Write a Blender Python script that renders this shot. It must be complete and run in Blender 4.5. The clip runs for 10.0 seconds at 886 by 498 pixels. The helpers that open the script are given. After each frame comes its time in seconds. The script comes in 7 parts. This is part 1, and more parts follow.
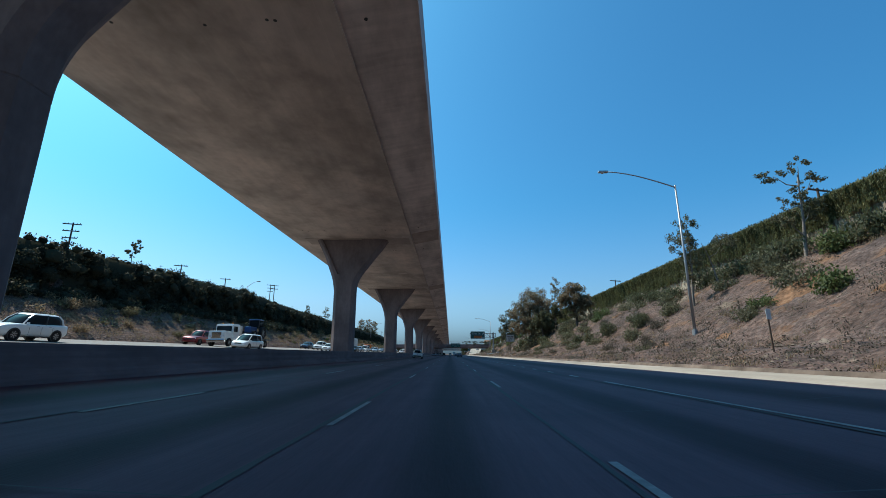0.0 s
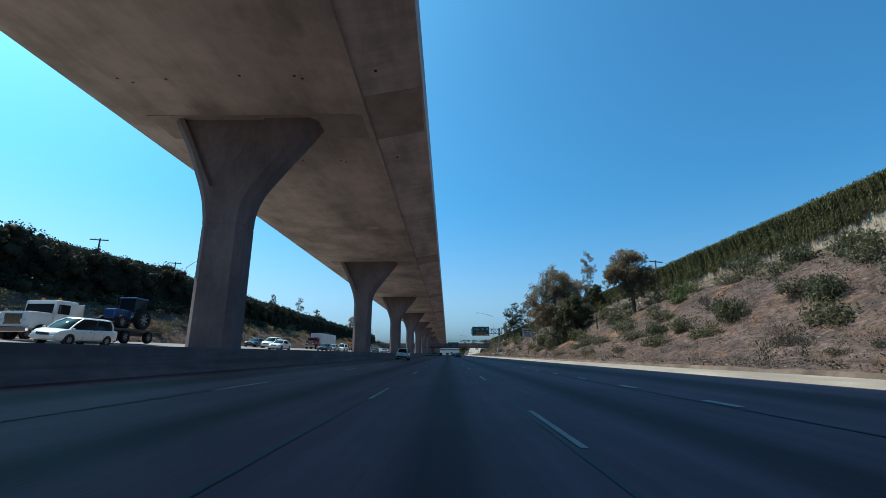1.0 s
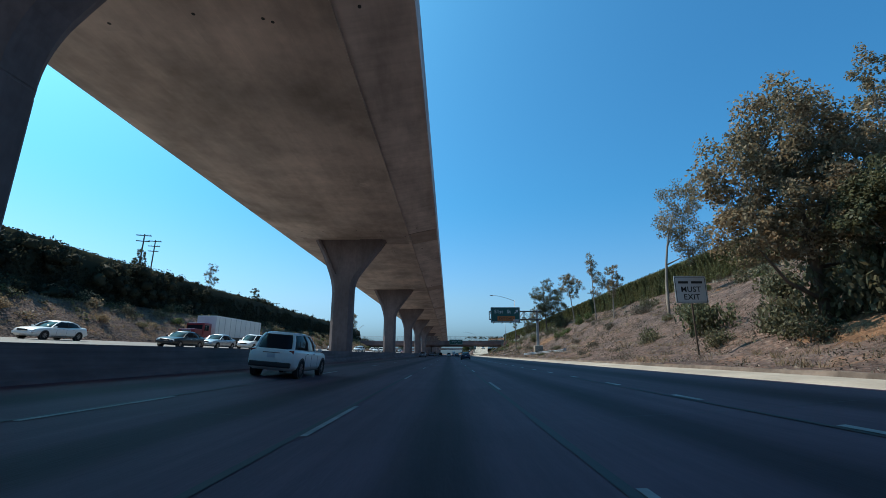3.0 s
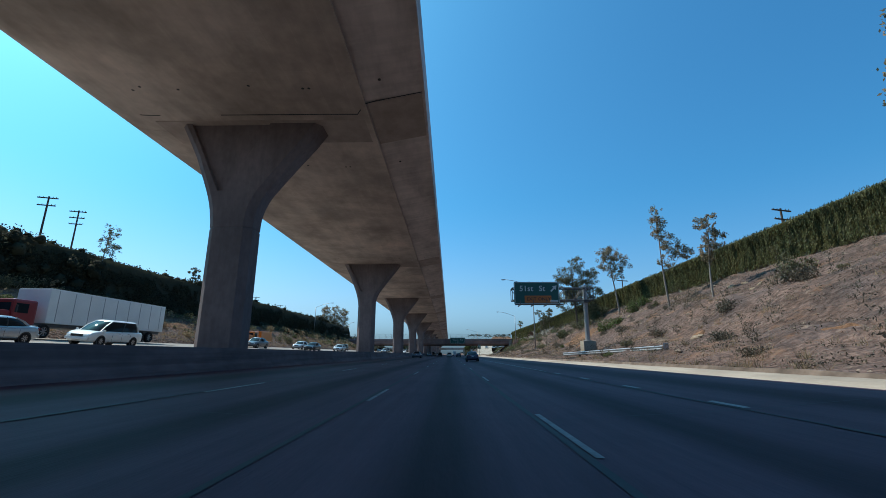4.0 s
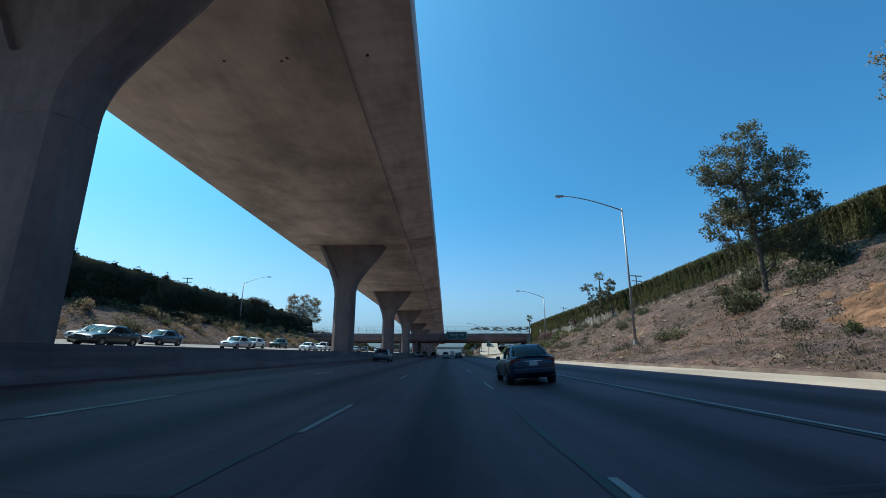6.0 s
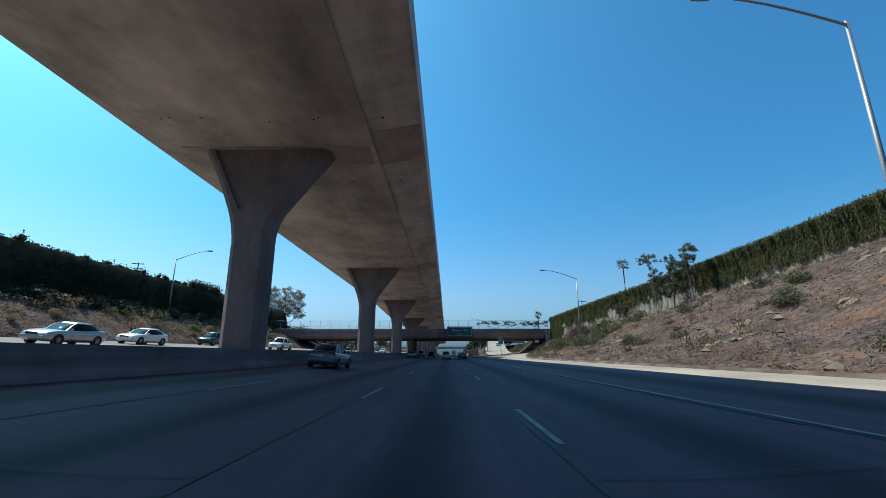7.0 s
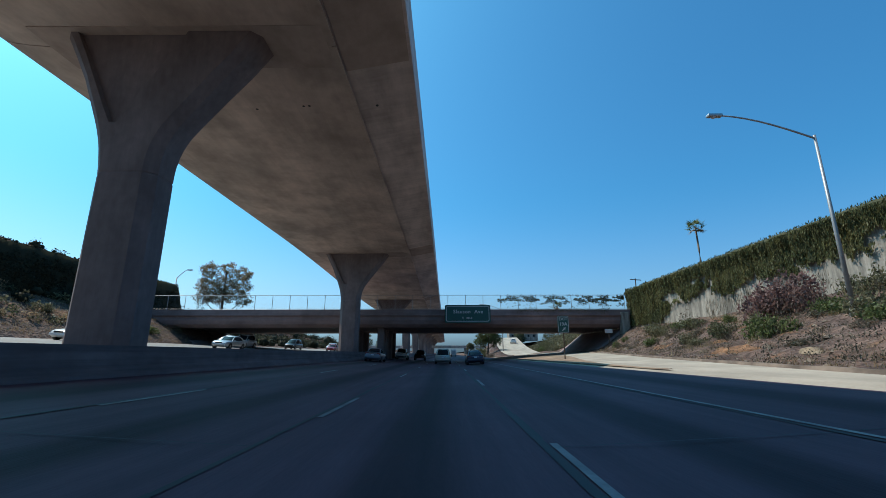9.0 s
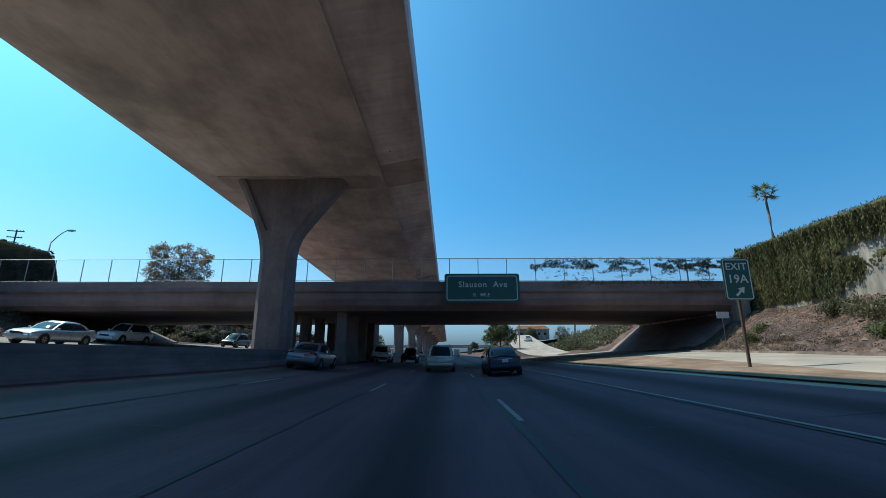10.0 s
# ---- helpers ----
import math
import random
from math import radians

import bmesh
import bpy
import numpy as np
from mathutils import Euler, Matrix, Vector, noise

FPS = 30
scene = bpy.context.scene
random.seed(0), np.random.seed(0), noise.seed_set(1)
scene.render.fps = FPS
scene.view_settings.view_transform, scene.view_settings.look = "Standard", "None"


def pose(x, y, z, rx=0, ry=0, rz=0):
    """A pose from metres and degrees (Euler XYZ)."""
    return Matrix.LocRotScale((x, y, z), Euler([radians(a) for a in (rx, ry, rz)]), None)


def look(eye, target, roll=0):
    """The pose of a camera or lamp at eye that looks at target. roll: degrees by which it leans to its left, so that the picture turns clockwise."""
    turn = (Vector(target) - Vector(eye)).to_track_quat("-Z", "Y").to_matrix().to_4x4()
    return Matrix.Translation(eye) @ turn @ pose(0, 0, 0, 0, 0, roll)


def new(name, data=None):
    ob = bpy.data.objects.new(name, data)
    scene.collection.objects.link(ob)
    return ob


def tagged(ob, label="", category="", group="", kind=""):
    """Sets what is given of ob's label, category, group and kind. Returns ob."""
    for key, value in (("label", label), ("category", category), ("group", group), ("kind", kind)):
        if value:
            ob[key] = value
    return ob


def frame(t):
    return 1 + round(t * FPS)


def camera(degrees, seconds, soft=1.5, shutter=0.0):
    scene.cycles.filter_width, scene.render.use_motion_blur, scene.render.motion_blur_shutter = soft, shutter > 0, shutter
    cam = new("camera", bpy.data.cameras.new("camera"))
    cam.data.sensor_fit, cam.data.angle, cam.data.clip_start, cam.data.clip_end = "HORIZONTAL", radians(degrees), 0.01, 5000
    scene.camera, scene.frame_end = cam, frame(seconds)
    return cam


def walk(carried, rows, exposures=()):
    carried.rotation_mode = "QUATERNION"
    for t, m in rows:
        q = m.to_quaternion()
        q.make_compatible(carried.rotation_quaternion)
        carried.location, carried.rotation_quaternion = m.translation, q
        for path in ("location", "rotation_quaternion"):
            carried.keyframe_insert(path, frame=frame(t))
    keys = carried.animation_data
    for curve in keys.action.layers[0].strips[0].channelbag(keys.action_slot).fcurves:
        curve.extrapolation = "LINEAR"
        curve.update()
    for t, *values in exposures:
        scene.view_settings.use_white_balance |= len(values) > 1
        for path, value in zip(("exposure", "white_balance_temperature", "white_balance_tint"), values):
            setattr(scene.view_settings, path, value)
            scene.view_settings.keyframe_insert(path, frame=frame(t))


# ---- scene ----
# ---------------------------------------------------------------- camera
cam = camera(92.0, 10.0, soft=0.75)
SPEED = 24.2


def eye_y(t):
    return SPEED * (t + 0.03 * t * (10 - t) / 10)


# seconds, sideways drift within the lane, heading
WANDER = ((0, 0.0, 0.95), (0.5, 0.01, 0.62), (1.0, 0.05, 0.60), (1.5, 0.10, 0.64), (2.0, 0.12, 0.76), (2.5, 0.10, 0.77), (4.0, 0.06, 0.86), (4.5, 0.07, 0.82), (5.0, 0.07, 0.64), (5.5, 0.15, 0.38),
          (7.0, 0.28, 0.58), (7.5, 0.29, 0.64), (8.0, 0.33, 0.64), (8.5, 0.34, 0.42), (9.0, 0.36, 0.42), (9.5, 0.43, 0.60), (10.0, 0.48, 0.70))
PATH = []
for k in range(21):
    t = k * 0.5
    drift, turn = (float(np.interp(t, [w[0] for w in WANDER], [w[i] for w in WANDER])) for i in (1, 2))
    PATH.append((t, pose(drift, eye_y(t), 1.2, 103.8, 0, turn)))
walk(cam, PATH, exposures=((0.0, 0.36), (10.0, 0.36)))

# ---------------------------------------------------------------- sky and sun
TO_SUN = Vector((-0.63, 0.31, 1.0)).normalized()
world = bpy.data.worlds.new("sky")
scene.world = world
world.use_nodes = True
wn, wl = world.node_tree.nodes, world.node_tree.links
sky = wn.new("ShaderNodeTexSky")
sky.sky_type = "NISHITA"
sky.sun_disc = False
sky.sun_elevation = math.asin(TO_SUN.z)
sky.sun_rotation = math.atan2(TO_SUN.x, TO_SUN.y)
sky.air_density, sky.dust_density, sky.ozone_density, sky.altitude = 1.0, 2.9, 2.0, 0
deep = wn.new("ShaderNodeMix")
deep.data_type, deep.blend_type = "RGBA", "MULTIPLY"
deep.inputs["Factor"].default_value = 1.0
# pale haze low down, clear blue above
where, up, rise, hue = (wn.new(k) for k in ("ShaderNodeTexCoord", "ShaderNodeSeparateXYZ", "ShaderNodeMapRange", "ShaderNodeMix"))
wl.new(where.outputs["Generated"], up.inputs[0])
wl.new(up.outputs["Z"], rise.inputs["Value"])
rise.interpolation_type = "SMOOTHSTEP"
rise.inputs["From Min"].default_value, rise.inputs["From Max"].default_value = -0.02, 0.36
hue.data_type = "RGBA"
hue.inputs["A"].default_value, hue.inputs["B"].default_value = (0.86, 1.2, 1.5, 1), (0.32, 1.05, 1.40, 1)
wl.new(rise.outputs[0], hue.inputs["Factor"])
wl.new(hue.outputs["Result"], deep.inputs["B"])
wl.new(sky.outputs[0], deep.inputs["A"])
low, tone, clear = (wn.new(k) for k in ("ShaderNodeMapRange", "ShaderNodeMix", "ShaderNodeMix"))
wl.new(up.outputs["Z"], low.inputs["Value"])
low.interpolation_type = "SMOOTHSTEP"
low.inputs["From Min"].default_value, low.inputs["From Max"].default_value = 0.0, 0.13
tone.data_type = clear.data_type = "RGBA"
tone.inputs["A"].default_value, tone.inputs["B"].default_value = (0.74, 0.95, 1.22, 1), (1, 1, 1, 1)
wl.new(low.outputs[0], tone.inputs["Factor"])
clear.blend_type = "MULTIPLY"
clear.inputs["Factor"].default_value = 1.0
wl.new(deep.outputs["Result"], clear.inputs["A"])
wl.new(tone.outputs["Result"], clear.inputs["B"])
wl.new(clear.outputs["Result"], wn["Background"].inputs[0])
wn["Background"].inputs[1].default_value = 0.10
sun = new("sun", bpy.data.lights.new("sun", "SUN"))
sun.data.energy, sun.data.angle, sun.data.color = 4.0, radians(0.53), (1.0, 0.94, 0.84)
sun.matrix_world = look(TO_SUN * 300, (0, 0, 0))


# ---------------------------------------------------------------- materials
def material(name, colour, rough=0.8, metal=0.0, vary=0.25, scale=3.0, fine=40.0, bump=0.2, tint=None, island=0.0, rand=0.0, stretch=(1, 1, 1), bump_dist=0.02):
    """A surface with stains at one scale and grain at another, and a fine relief."""
    m = bpy.data.materials.new(name)
    m.use_nodes = True
    n, l = m.node_tree.nodes, m.node_tree.links
    b = n["Principled BSDF"]
    b.inputs["Roughness"].default_value, b.inputs["Metallic"].default_value = rough, metal
    if rough >= 0.75:
        b.inputs["Specular IOR Level"].default_value = 0.2
    mp = n.new("ShaderNodeMapping")
    mp.inputs["Scale"].default_value = stretch
    geo = n.new("ShaderNodeNewGeometry")
    l.new(geo.outputs["Position"], mp.inputs[0])
    big, small = n.new("ShaderNodeTexNoise"), n.new("ShaderNodeTexNoise")
    big.inputs["Scale"].default_value, big.inputs["Detail"].default_value = 1.0 / scale, 6
    small.inputs["Scale"].default_value, small.inputs["Detail"].default_value = fine, 4
    for tex in (big, small):
        l.new(mp.outputs[0], tex.inputs["Vector"])
    ramp = n.new("ShaderNodeMapRange")
    ramp.inputs["From Min"].default_value, ramp.inputs["From Max"].default_value = 0.3, 0.7
    l.new(big.outputs["Fac"], ramp.inputs["Value"])
    mix = n.new("ShaderNodeMix")
    mix.data_type = "RGBA"
    c2 = tint if tint else tuple(c * (1 - vary * 1.6) for c in colour)
    mix.inputs["A"].default_value, mix.inputs["B"].default_value = (*colour, 1), (*c2, 1)
    l.new(ramp.outputs[0], mix.inputs["Factor"])
    val = n.new("ShaderNodeMapRange")
    val.inputs["To Min"].default_value, val.inputs["To Max"].default_value = 1 - vary, 1 + vary
    l.new(small.outputs["Fac"], val.inputs["Value"])
    last = val.outputs[0]
    for amount, socket in ((island, geo.outputs["Random Per Island"]), (rand, n.new("ShaderNodeObjectInfo").outputs["Random"])):
        if amount:
            r = n.new("ShaderNodeMapRange")
            r.inputs["To Min"].default_value, r.inputs["To Max"].default_value = 1 - amount, 1 + amount
            l.new(socket, r.inputs["Value"])
            mul = n.new("ShaderNodeMath")
            mul.operation = "MULTIPLY"
            l.new(last, mul.inputs[0])
            l.new(r.outputs[0], mul.inputs[1])
            last = mul.outputs[0]
    sc = n.new("ShaderNodeVectorMath")
    sc.operation = "SCALE"
    l.new(mix.outputs["Result"], sc.inputs[0])
    l.new(last, sc.inputs["Scale"])
    l.new(sc.outputs[0], b.inputs["Base Color"])
    if bump:
        bp = n.new("ShaderNodeBump")
        bp.inputs["Strength"].default_value, bp.inputs["Distance"].default_value = bump, bump_dist
        l.new(small.outputs["Fac"], bp.inputs["Height"])
        l.new(bp.outputs[0], b.inputs["Normal"])
    return m


def streaks(m, size, low, high, lo=0.38, hi=0.62, seed=0.0):
    """Weather marks with their own stretch: size is the mark's length along x, y and z."""
    n, l = m.node_tree.nodes, m.node_tree.links
    b = n["Principled BSDF"]
    geo, mp, tex, ramp, sc = (n.new(k) for k in ("ShaderNodeNewGeometry", "ShaderNodeMapping", "ShaderNodeTexNoise", "ShaderNodeMapRange", "ShaderNodeVectorMath"))
    mp.inputs["Scale"].default_value = tuple(1 / q for q in size)
    mp.inputs["Location"].default_value = (seed, seed * 2, seed)
    tex.inputs["Scale"].default_value, tex.inputs["Detail"].default_value = 1.0, 5
    tex.inputs["Roughness"].default_value = 0.62
    l.new(geo.outputs["Position"], mp.inputs[0])
    l.new(mp.outputs[0], tex.inputs["Vector"])
    l.new(tex.outputs["Fac"], ramp.inputs["Value"])
    for key, val in (("From Min", lo), ("From Max", hi), ("To Min", low), ("To Max", high)):
        ramp.inputs[key].default_value = val
    sc.operation = "SCALE"
    l.new(b.inputs["Base Color"].links[0].from_socket, sc.inputs[0])
    l.new(ramp.outputs[0], sc.inputs["Scale"])
    l.new(sc.outputs[0], b.inputs["Base Color"])
    return m


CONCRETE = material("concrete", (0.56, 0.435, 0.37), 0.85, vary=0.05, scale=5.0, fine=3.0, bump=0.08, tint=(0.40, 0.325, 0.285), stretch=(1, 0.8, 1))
streaks(CONCRETE, (0.8, 9.0, 3.0), 0.93, 1.05, seed=3.0)
streaks(CONCRETE, (2.6, 3.2, 3.0), 0.76, 1.12, 0.34, 0.6, seed=11.0)
streaks(CONCRETE, (7.0, 9.0, 5.0), 0.82, 1.14, 0.36, 0.62, seed=14.0)
streaks(CONCRETE, (0.5, 0.7, 0.5), 0.95, 1.04, 0.3, 0.7, seed=7.0)


def form_panels(m, width, length, depth, low, high):
    """The faint marks of the boards that the concrete was cast on: a joint line round each and a tone of its own."""
    n, l = m.node_tree.nodes, m.node_tree.links
    b = n["Principled BSDF"]
    geo, sep, com, br, sc = (n.new(k) for k in ("ShaderNodeNewGeometry", "ShaderNodeSeparateXYZ", "ShaderNodeCombineXYZ", "ShaderNodeTexBrick", "ShaderNodeVectorMath"))
    l.new(geo.outputs["Position"], sep.inputs[0])
    l.new(sep.outputs["Y"], com.inputs["X"])
    l.new(sep.outputs["X"], com.inputs["Y"])
    l.new(com.outputs[0], br.inputs["Vector"])
    br.inputs["Scale"].default_value = 1.0
    br.inputs["Brick Width"].default_value, br.inputs["Row Height"].default_value = length, width
    br.inputs["Mortar Size"].default_value, br.inputs["Mortar Smooth"].default_value = 0.014, 0.6
    br.inputs["Color1"].default_value, br.inputs["Color2"].default_value = (low, low, low, 1), (high, high, high, 1)
    br.inputs["Mortar"].default_value = (depth, depth, depth, 1)
    sc.operation = "MULTIPLY"
    l.new(b.inputs["Base Color"].links[0].from_socket, sc.inputs[0])
    l.new(br.outputs["Color"], sc.inputs[1])
    l.new(sc.outputs[0], b.inputs["Base Color"])
    return m


form_panels(CONCRETE, 1.22, 4.9, 1.07, 0.965, 1.03)
EDGE_CONCRETE = streaks(streaks(material("edge_concrete", (0.60, 0.50, 0.465), 0.85, vary=0.1, scale=4.0, fine=1.8, bump=0.15), (3.0, 0.5, 3.0), 0.9, 1.06), (2.0, 7.0, 2.0), 0.72, 1.12, 0.36, 0.6, seed=6.0)
# Shade of the bridge's face and underside is put into this darker colour.
SHADED_BRIDGE_CONCRETE = streaks(streaks(material("shaded_bridge_concrete", (0.28, 0.205, 0.195), 0.85, vary=0.15, scale=4.0, fine=1.6, bump=0.25), (2.2, 2.0, 3.0), 0.85, 1.06), (6.0, 3.0, 0.6), 0.86, 1.08, seed=4.0)
BARRIER = material("barrier_concrete", (0.215, 0.165, 0.165), 0.85, vary=0.2, scale=4.0, fine=5.0, bump=0.2, stretch=(1, 0.3, 1))
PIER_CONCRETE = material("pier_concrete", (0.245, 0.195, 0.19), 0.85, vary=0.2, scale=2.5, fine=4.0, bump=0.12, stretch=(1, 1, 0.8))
BEAM_CONCRETE = streaks(material("beam_concrete", (0.40, 0.315, 0.275), 0.85, vary=0.08, scale=2.0, fine=3.0, bump=0.1), (1.0, 1.4, 1.0), 0.84, 1.1, 0.34, 0.64, seed=2.0)
streaks(BARRIER, (1.0, 2.2, 1.5), 0.82, 1.08)
streaks(BARRIER, (1.0, 9.0, 0.22), 0.8, 1.12, seed=5.0)
streaks(PIER_CONCRETE, (1.6, 1.6, 4.0), 0.86, 1.08)
streaks(PIER_CONCRETE, (0.2, 0.2, 1.2), 0.93, 1.05, seed=3.0)
# Base colour carries the viaduct's shade, and red against the teal sky light.
ROAD = material("shaded_road_concrete", (0.122, 0.066, 0.084), 0.75, vary=0.12, scale=5.0, fine=30.0, bump=0.3, stretch=(1, 0.12, 1))
# The same concrete, its colour lightened for the sun on these lanes.
OTHER_ROAD = material("sunlit_road_concrete", (0.24, 0.22, 0.20), 0.8, vary=0.12, scale=5.0, fine=30.0, bump=0.3, stretch=(1, 0.12, 1))


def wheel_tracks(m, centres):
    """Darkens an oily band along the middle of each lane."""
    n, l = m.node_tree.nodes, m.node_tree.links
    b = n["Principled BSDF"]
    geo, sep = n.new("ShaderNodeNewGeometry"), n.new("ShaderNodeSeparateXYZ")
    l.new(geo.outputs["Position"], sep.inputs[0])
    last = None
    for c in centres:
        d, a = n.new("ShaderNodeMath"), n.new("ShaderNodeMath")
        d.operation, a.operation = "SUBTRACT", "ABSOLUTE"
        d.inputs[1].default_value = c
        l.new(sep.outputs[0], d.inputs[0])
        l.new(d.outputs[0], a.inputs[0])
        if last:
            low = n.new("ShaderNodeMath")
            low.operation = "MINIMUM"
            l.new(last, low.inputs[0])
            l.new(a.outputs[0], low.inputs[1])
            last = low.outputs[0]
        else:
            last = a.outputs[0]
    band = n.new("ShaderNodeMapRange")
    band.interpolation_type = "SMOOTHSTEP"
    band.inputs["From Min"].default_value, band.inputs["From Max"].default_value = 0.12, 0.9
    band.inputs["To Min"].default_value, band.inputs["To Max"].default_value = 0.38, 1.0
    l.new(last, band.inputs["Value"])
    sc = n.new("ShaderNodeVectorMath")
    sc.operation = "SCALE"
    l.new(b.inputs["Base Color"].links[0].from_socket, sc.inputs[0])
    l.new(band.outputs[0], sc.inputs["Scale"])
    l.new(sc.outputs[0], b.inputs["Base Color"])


streaks(ROAD, (0.35, 9.0, 1.0), 0.86, 1.1)
streaks(ROAD, (4.0, 5.0, 1.0), 0.88, 1.08, seed=9.0)
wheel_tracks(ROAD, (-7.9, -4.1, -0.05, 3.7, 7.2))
SHOULDER = material("pale_concrete", (0.38, 0.33, 0.265), 0.85, vary=0.14, scale=3.0, fine=12.0, bump=0.3)
streaks(SHOULDER, (1.2, 6.0, 1.0), 0.78, 1.08)
DIRT = material("dry_soil", (0.130, 0.081, 0.061), 0.95, vary=0.45, scale=3.0, fine=3.4, bump=1.0, tint=(0.095, 0.067, 0.059), bump_dist=0.35)
streaks(DIRT, (0.35, 0.35, 0.35), 0.62, 1.3)
streaks(DIRT, (2.2, 4.5, 2.2), 0.72, 1.22, seed=8.0)


def blotches(m, colour, size, lo, hi, seed):
    """Ragged blotches of another soil showing through."""
    n, l = m.node_tree.nodes, m.node_tree.links
    b = n["Principled BSDF"]
    geo, mp, tex, ramp, mix = (n.new(k) for k in ("ShaderNodeNewGeometry", "ShaderNodeMapping", "ShaderNodeTexNoise", "ShaderNodeMapRange", "ShaderNodeMix"))
    mp.inputs["Scale"].default_value = tuple(1 / q for q in size)
    mp.inputs["Location"].default_value = (seed, seed, seed)
    tex.inputs["Scale"].default_value, tex.inputs["Detail"].default_value, tex.inputs["Roughness"].default_value = 1.0, 8, 0.7
    l.new(geo.outputs["Position"], mp.inputs[0])
    l.new(mp.outputs[0], tex.inputs["Vector"])
    l.new(tex.outputs["Fac"], ramp.inputs["Value"])
    ramp.inputs["From Min"].default_value, ramp.inputs["From Max"].default_value = lo, hi
    mix.data_type = "RGBA"
    mix.inputs["B"].default_value = (*colour, 1)
    l.new(ramp.outputs[0], mix.inputs["Factor"])
    l.new(b.inputs["Base Color"].links[0].from_socket, mix.inputs["A"])
    l.new(mix.outputs["Result"], b.inputs["Base Color"])


blotches(DIRT, (0.20, 0.105, 0.058), (2.4, 3.4, 2.4), 0.56, 0.70, 5.0)
blotches(DIRT, (0.23, 0.17, 0.13), (0.9, 1.2, 0.9), 0.60, 0.72, 31.0)
blotches(DIRT, (0.062, 0.050, 0.045), (1.6, 2.2, 1.6), 0.58, 0.72, 77.0)
GORE_SOIL = material("dusty_soil", (0.28, 0.20, 0.14), 0.95, vary=0.25, scale=2.0, fine=3.0, bump=0.6, bump_dist=0.05)
streaks(GORE_SOIL, (0.7, 2.0, 1.0), 0.75, 1.15)
KERB = streaks(material("dusty_kerb", (0.20, 0.155, 0.125), 0.95, vary=0.25, scale=2.0, fine=3.0, bump=0.6, bump_dist=0.05), (0.7, 1.2, 1.0), 0.6, 1.2)
TAN_WALL = streaks(streaks(material("tan_wall", (0.46, 0.365, 0.265), 0.9, vary=0.2, scale=2.5, fine=4.0, bump=0.5, tint=(0.36, 0.285, 0.205), bump_dist=0.05), (0.4, 0.4, 5.0), 0.66, 1.12), (3.0, 3.0, 1.0), 0.8, 1.1, seed=2.0)
WALL = streaks(material("wall_concrete", (0.40, 0.355, 0.30), 0.85, vary=0.22, scale=3.0, fine=5.0, bump=0.25), (0.6, 0.6, 4.0), 0.7, 1.1)
streaks(WALL, (0.6, 0.6, 4.0), 0.75, 1.08)
PAINT = material("road_paint", (0.30, 0.28, 0.275), 0.7, vary=0.3, scale=0.6, fine=15.0, bump=0.1)
SEAM = material("tar_seam", (0.03, 0.03, 0.032), 0.7, vary=0.2, bump=0.1)


# ---------------------------------------------------------------- builders
def mesh_of(name, verts, faces, mat, smooth=False):
    me = bpy.data.meshes.new(name)
    me.from_pydata([tuple(v) for v in verts], [], [tuple(f) for f in faces])
    me.validate()
    me.materials.append(mat)
    if smooth:
        me.polygons.foreach_set("use_smooth", [True] * len(me.polygons))
    return me


def part(name, bm, mat, parent=None, label="", smooth=False):
    """Links a bmesh as one mesh object, under a thing or part if one is given."""
    me = bpy.data.meshes.new(name)
    bm.normal_update()
    bm.to_mesh(me)
    bm.free()
    me.materials.append(mat)
    if smooth:
        me.polygons.foreach_set("use_smooth", [True] * len(me.polygons))
    ob = new(name, me)
    ob.parent = parent
    if label:
        tagged(ob, label)
    return ob


def piece(name, me, parent=None, m=None, label=""):
    ob = new(name, me)
    ob.parent = parent
    if m is not None:
        ob.matrix_basis = m
    if label:
        tagged(ob, label)
    return ob


def box(bm, size, m=None, bevel=0.0):
    """A box of that size about the origin, posed by m, with bevelled edges."""
    res = bmesh.ops.create_cube(bm, size=1.0, matrix=(m or Matrix()) @ Matrix.Diagonal((*size, 1)))
    if bevel:
        edges = list({e for v in res["verts"] for e in v.link_edges})
        bmesh.ops.bevel(bm, geom=edges, offset=bevel, segments=2, affect="EDGES", profile=0.6)
    return bm


def rod(bm, a, b, r1, r2=None, seg=8):
    """A round bar from a to b."""
    a, b = Vector(a), Vector(b)
    d = b - a
    m = Matrix.Translation((a + b) / 2) @ d.to_track_quat("Z", "Y").to_matrix().to_4x4()
    bmesh.ops.create_cone(bm, cap_ends=True, segments=seg, radius1=r1, radius2=r1 if r2 is None else r2, depth=d.length, matrix=m)
    return bm


def extrude_y(bm, profile, y0, y1, closed=True, steps=1, shift=None):
    """A profile of (x, z) drawn out along y."""
    rows = []
    for k in range(steps + 1):
        y = y0 + (y1 - y0) * k / steps
        dx, dz = shift(y) if shift else (0, 0)
        rows.append([bm.verts.new((x + dx, y, z + dz)) for x, z in profile])
    n = len(profile)
    for a, b in zip(rows, rows[1:]):
        for i in range(n if closed else n - 1):
            j = (i + 1) % n
            bm.faces.new((a[i], a[j], b[j], b[i]))
    if closed:
        bm.faces.new(rows[0][::-1])
        bm.faces.new(rows[-1])
    bmesh.ops.recalc_face_normals(bm, faces=bm.faces)
    return bm


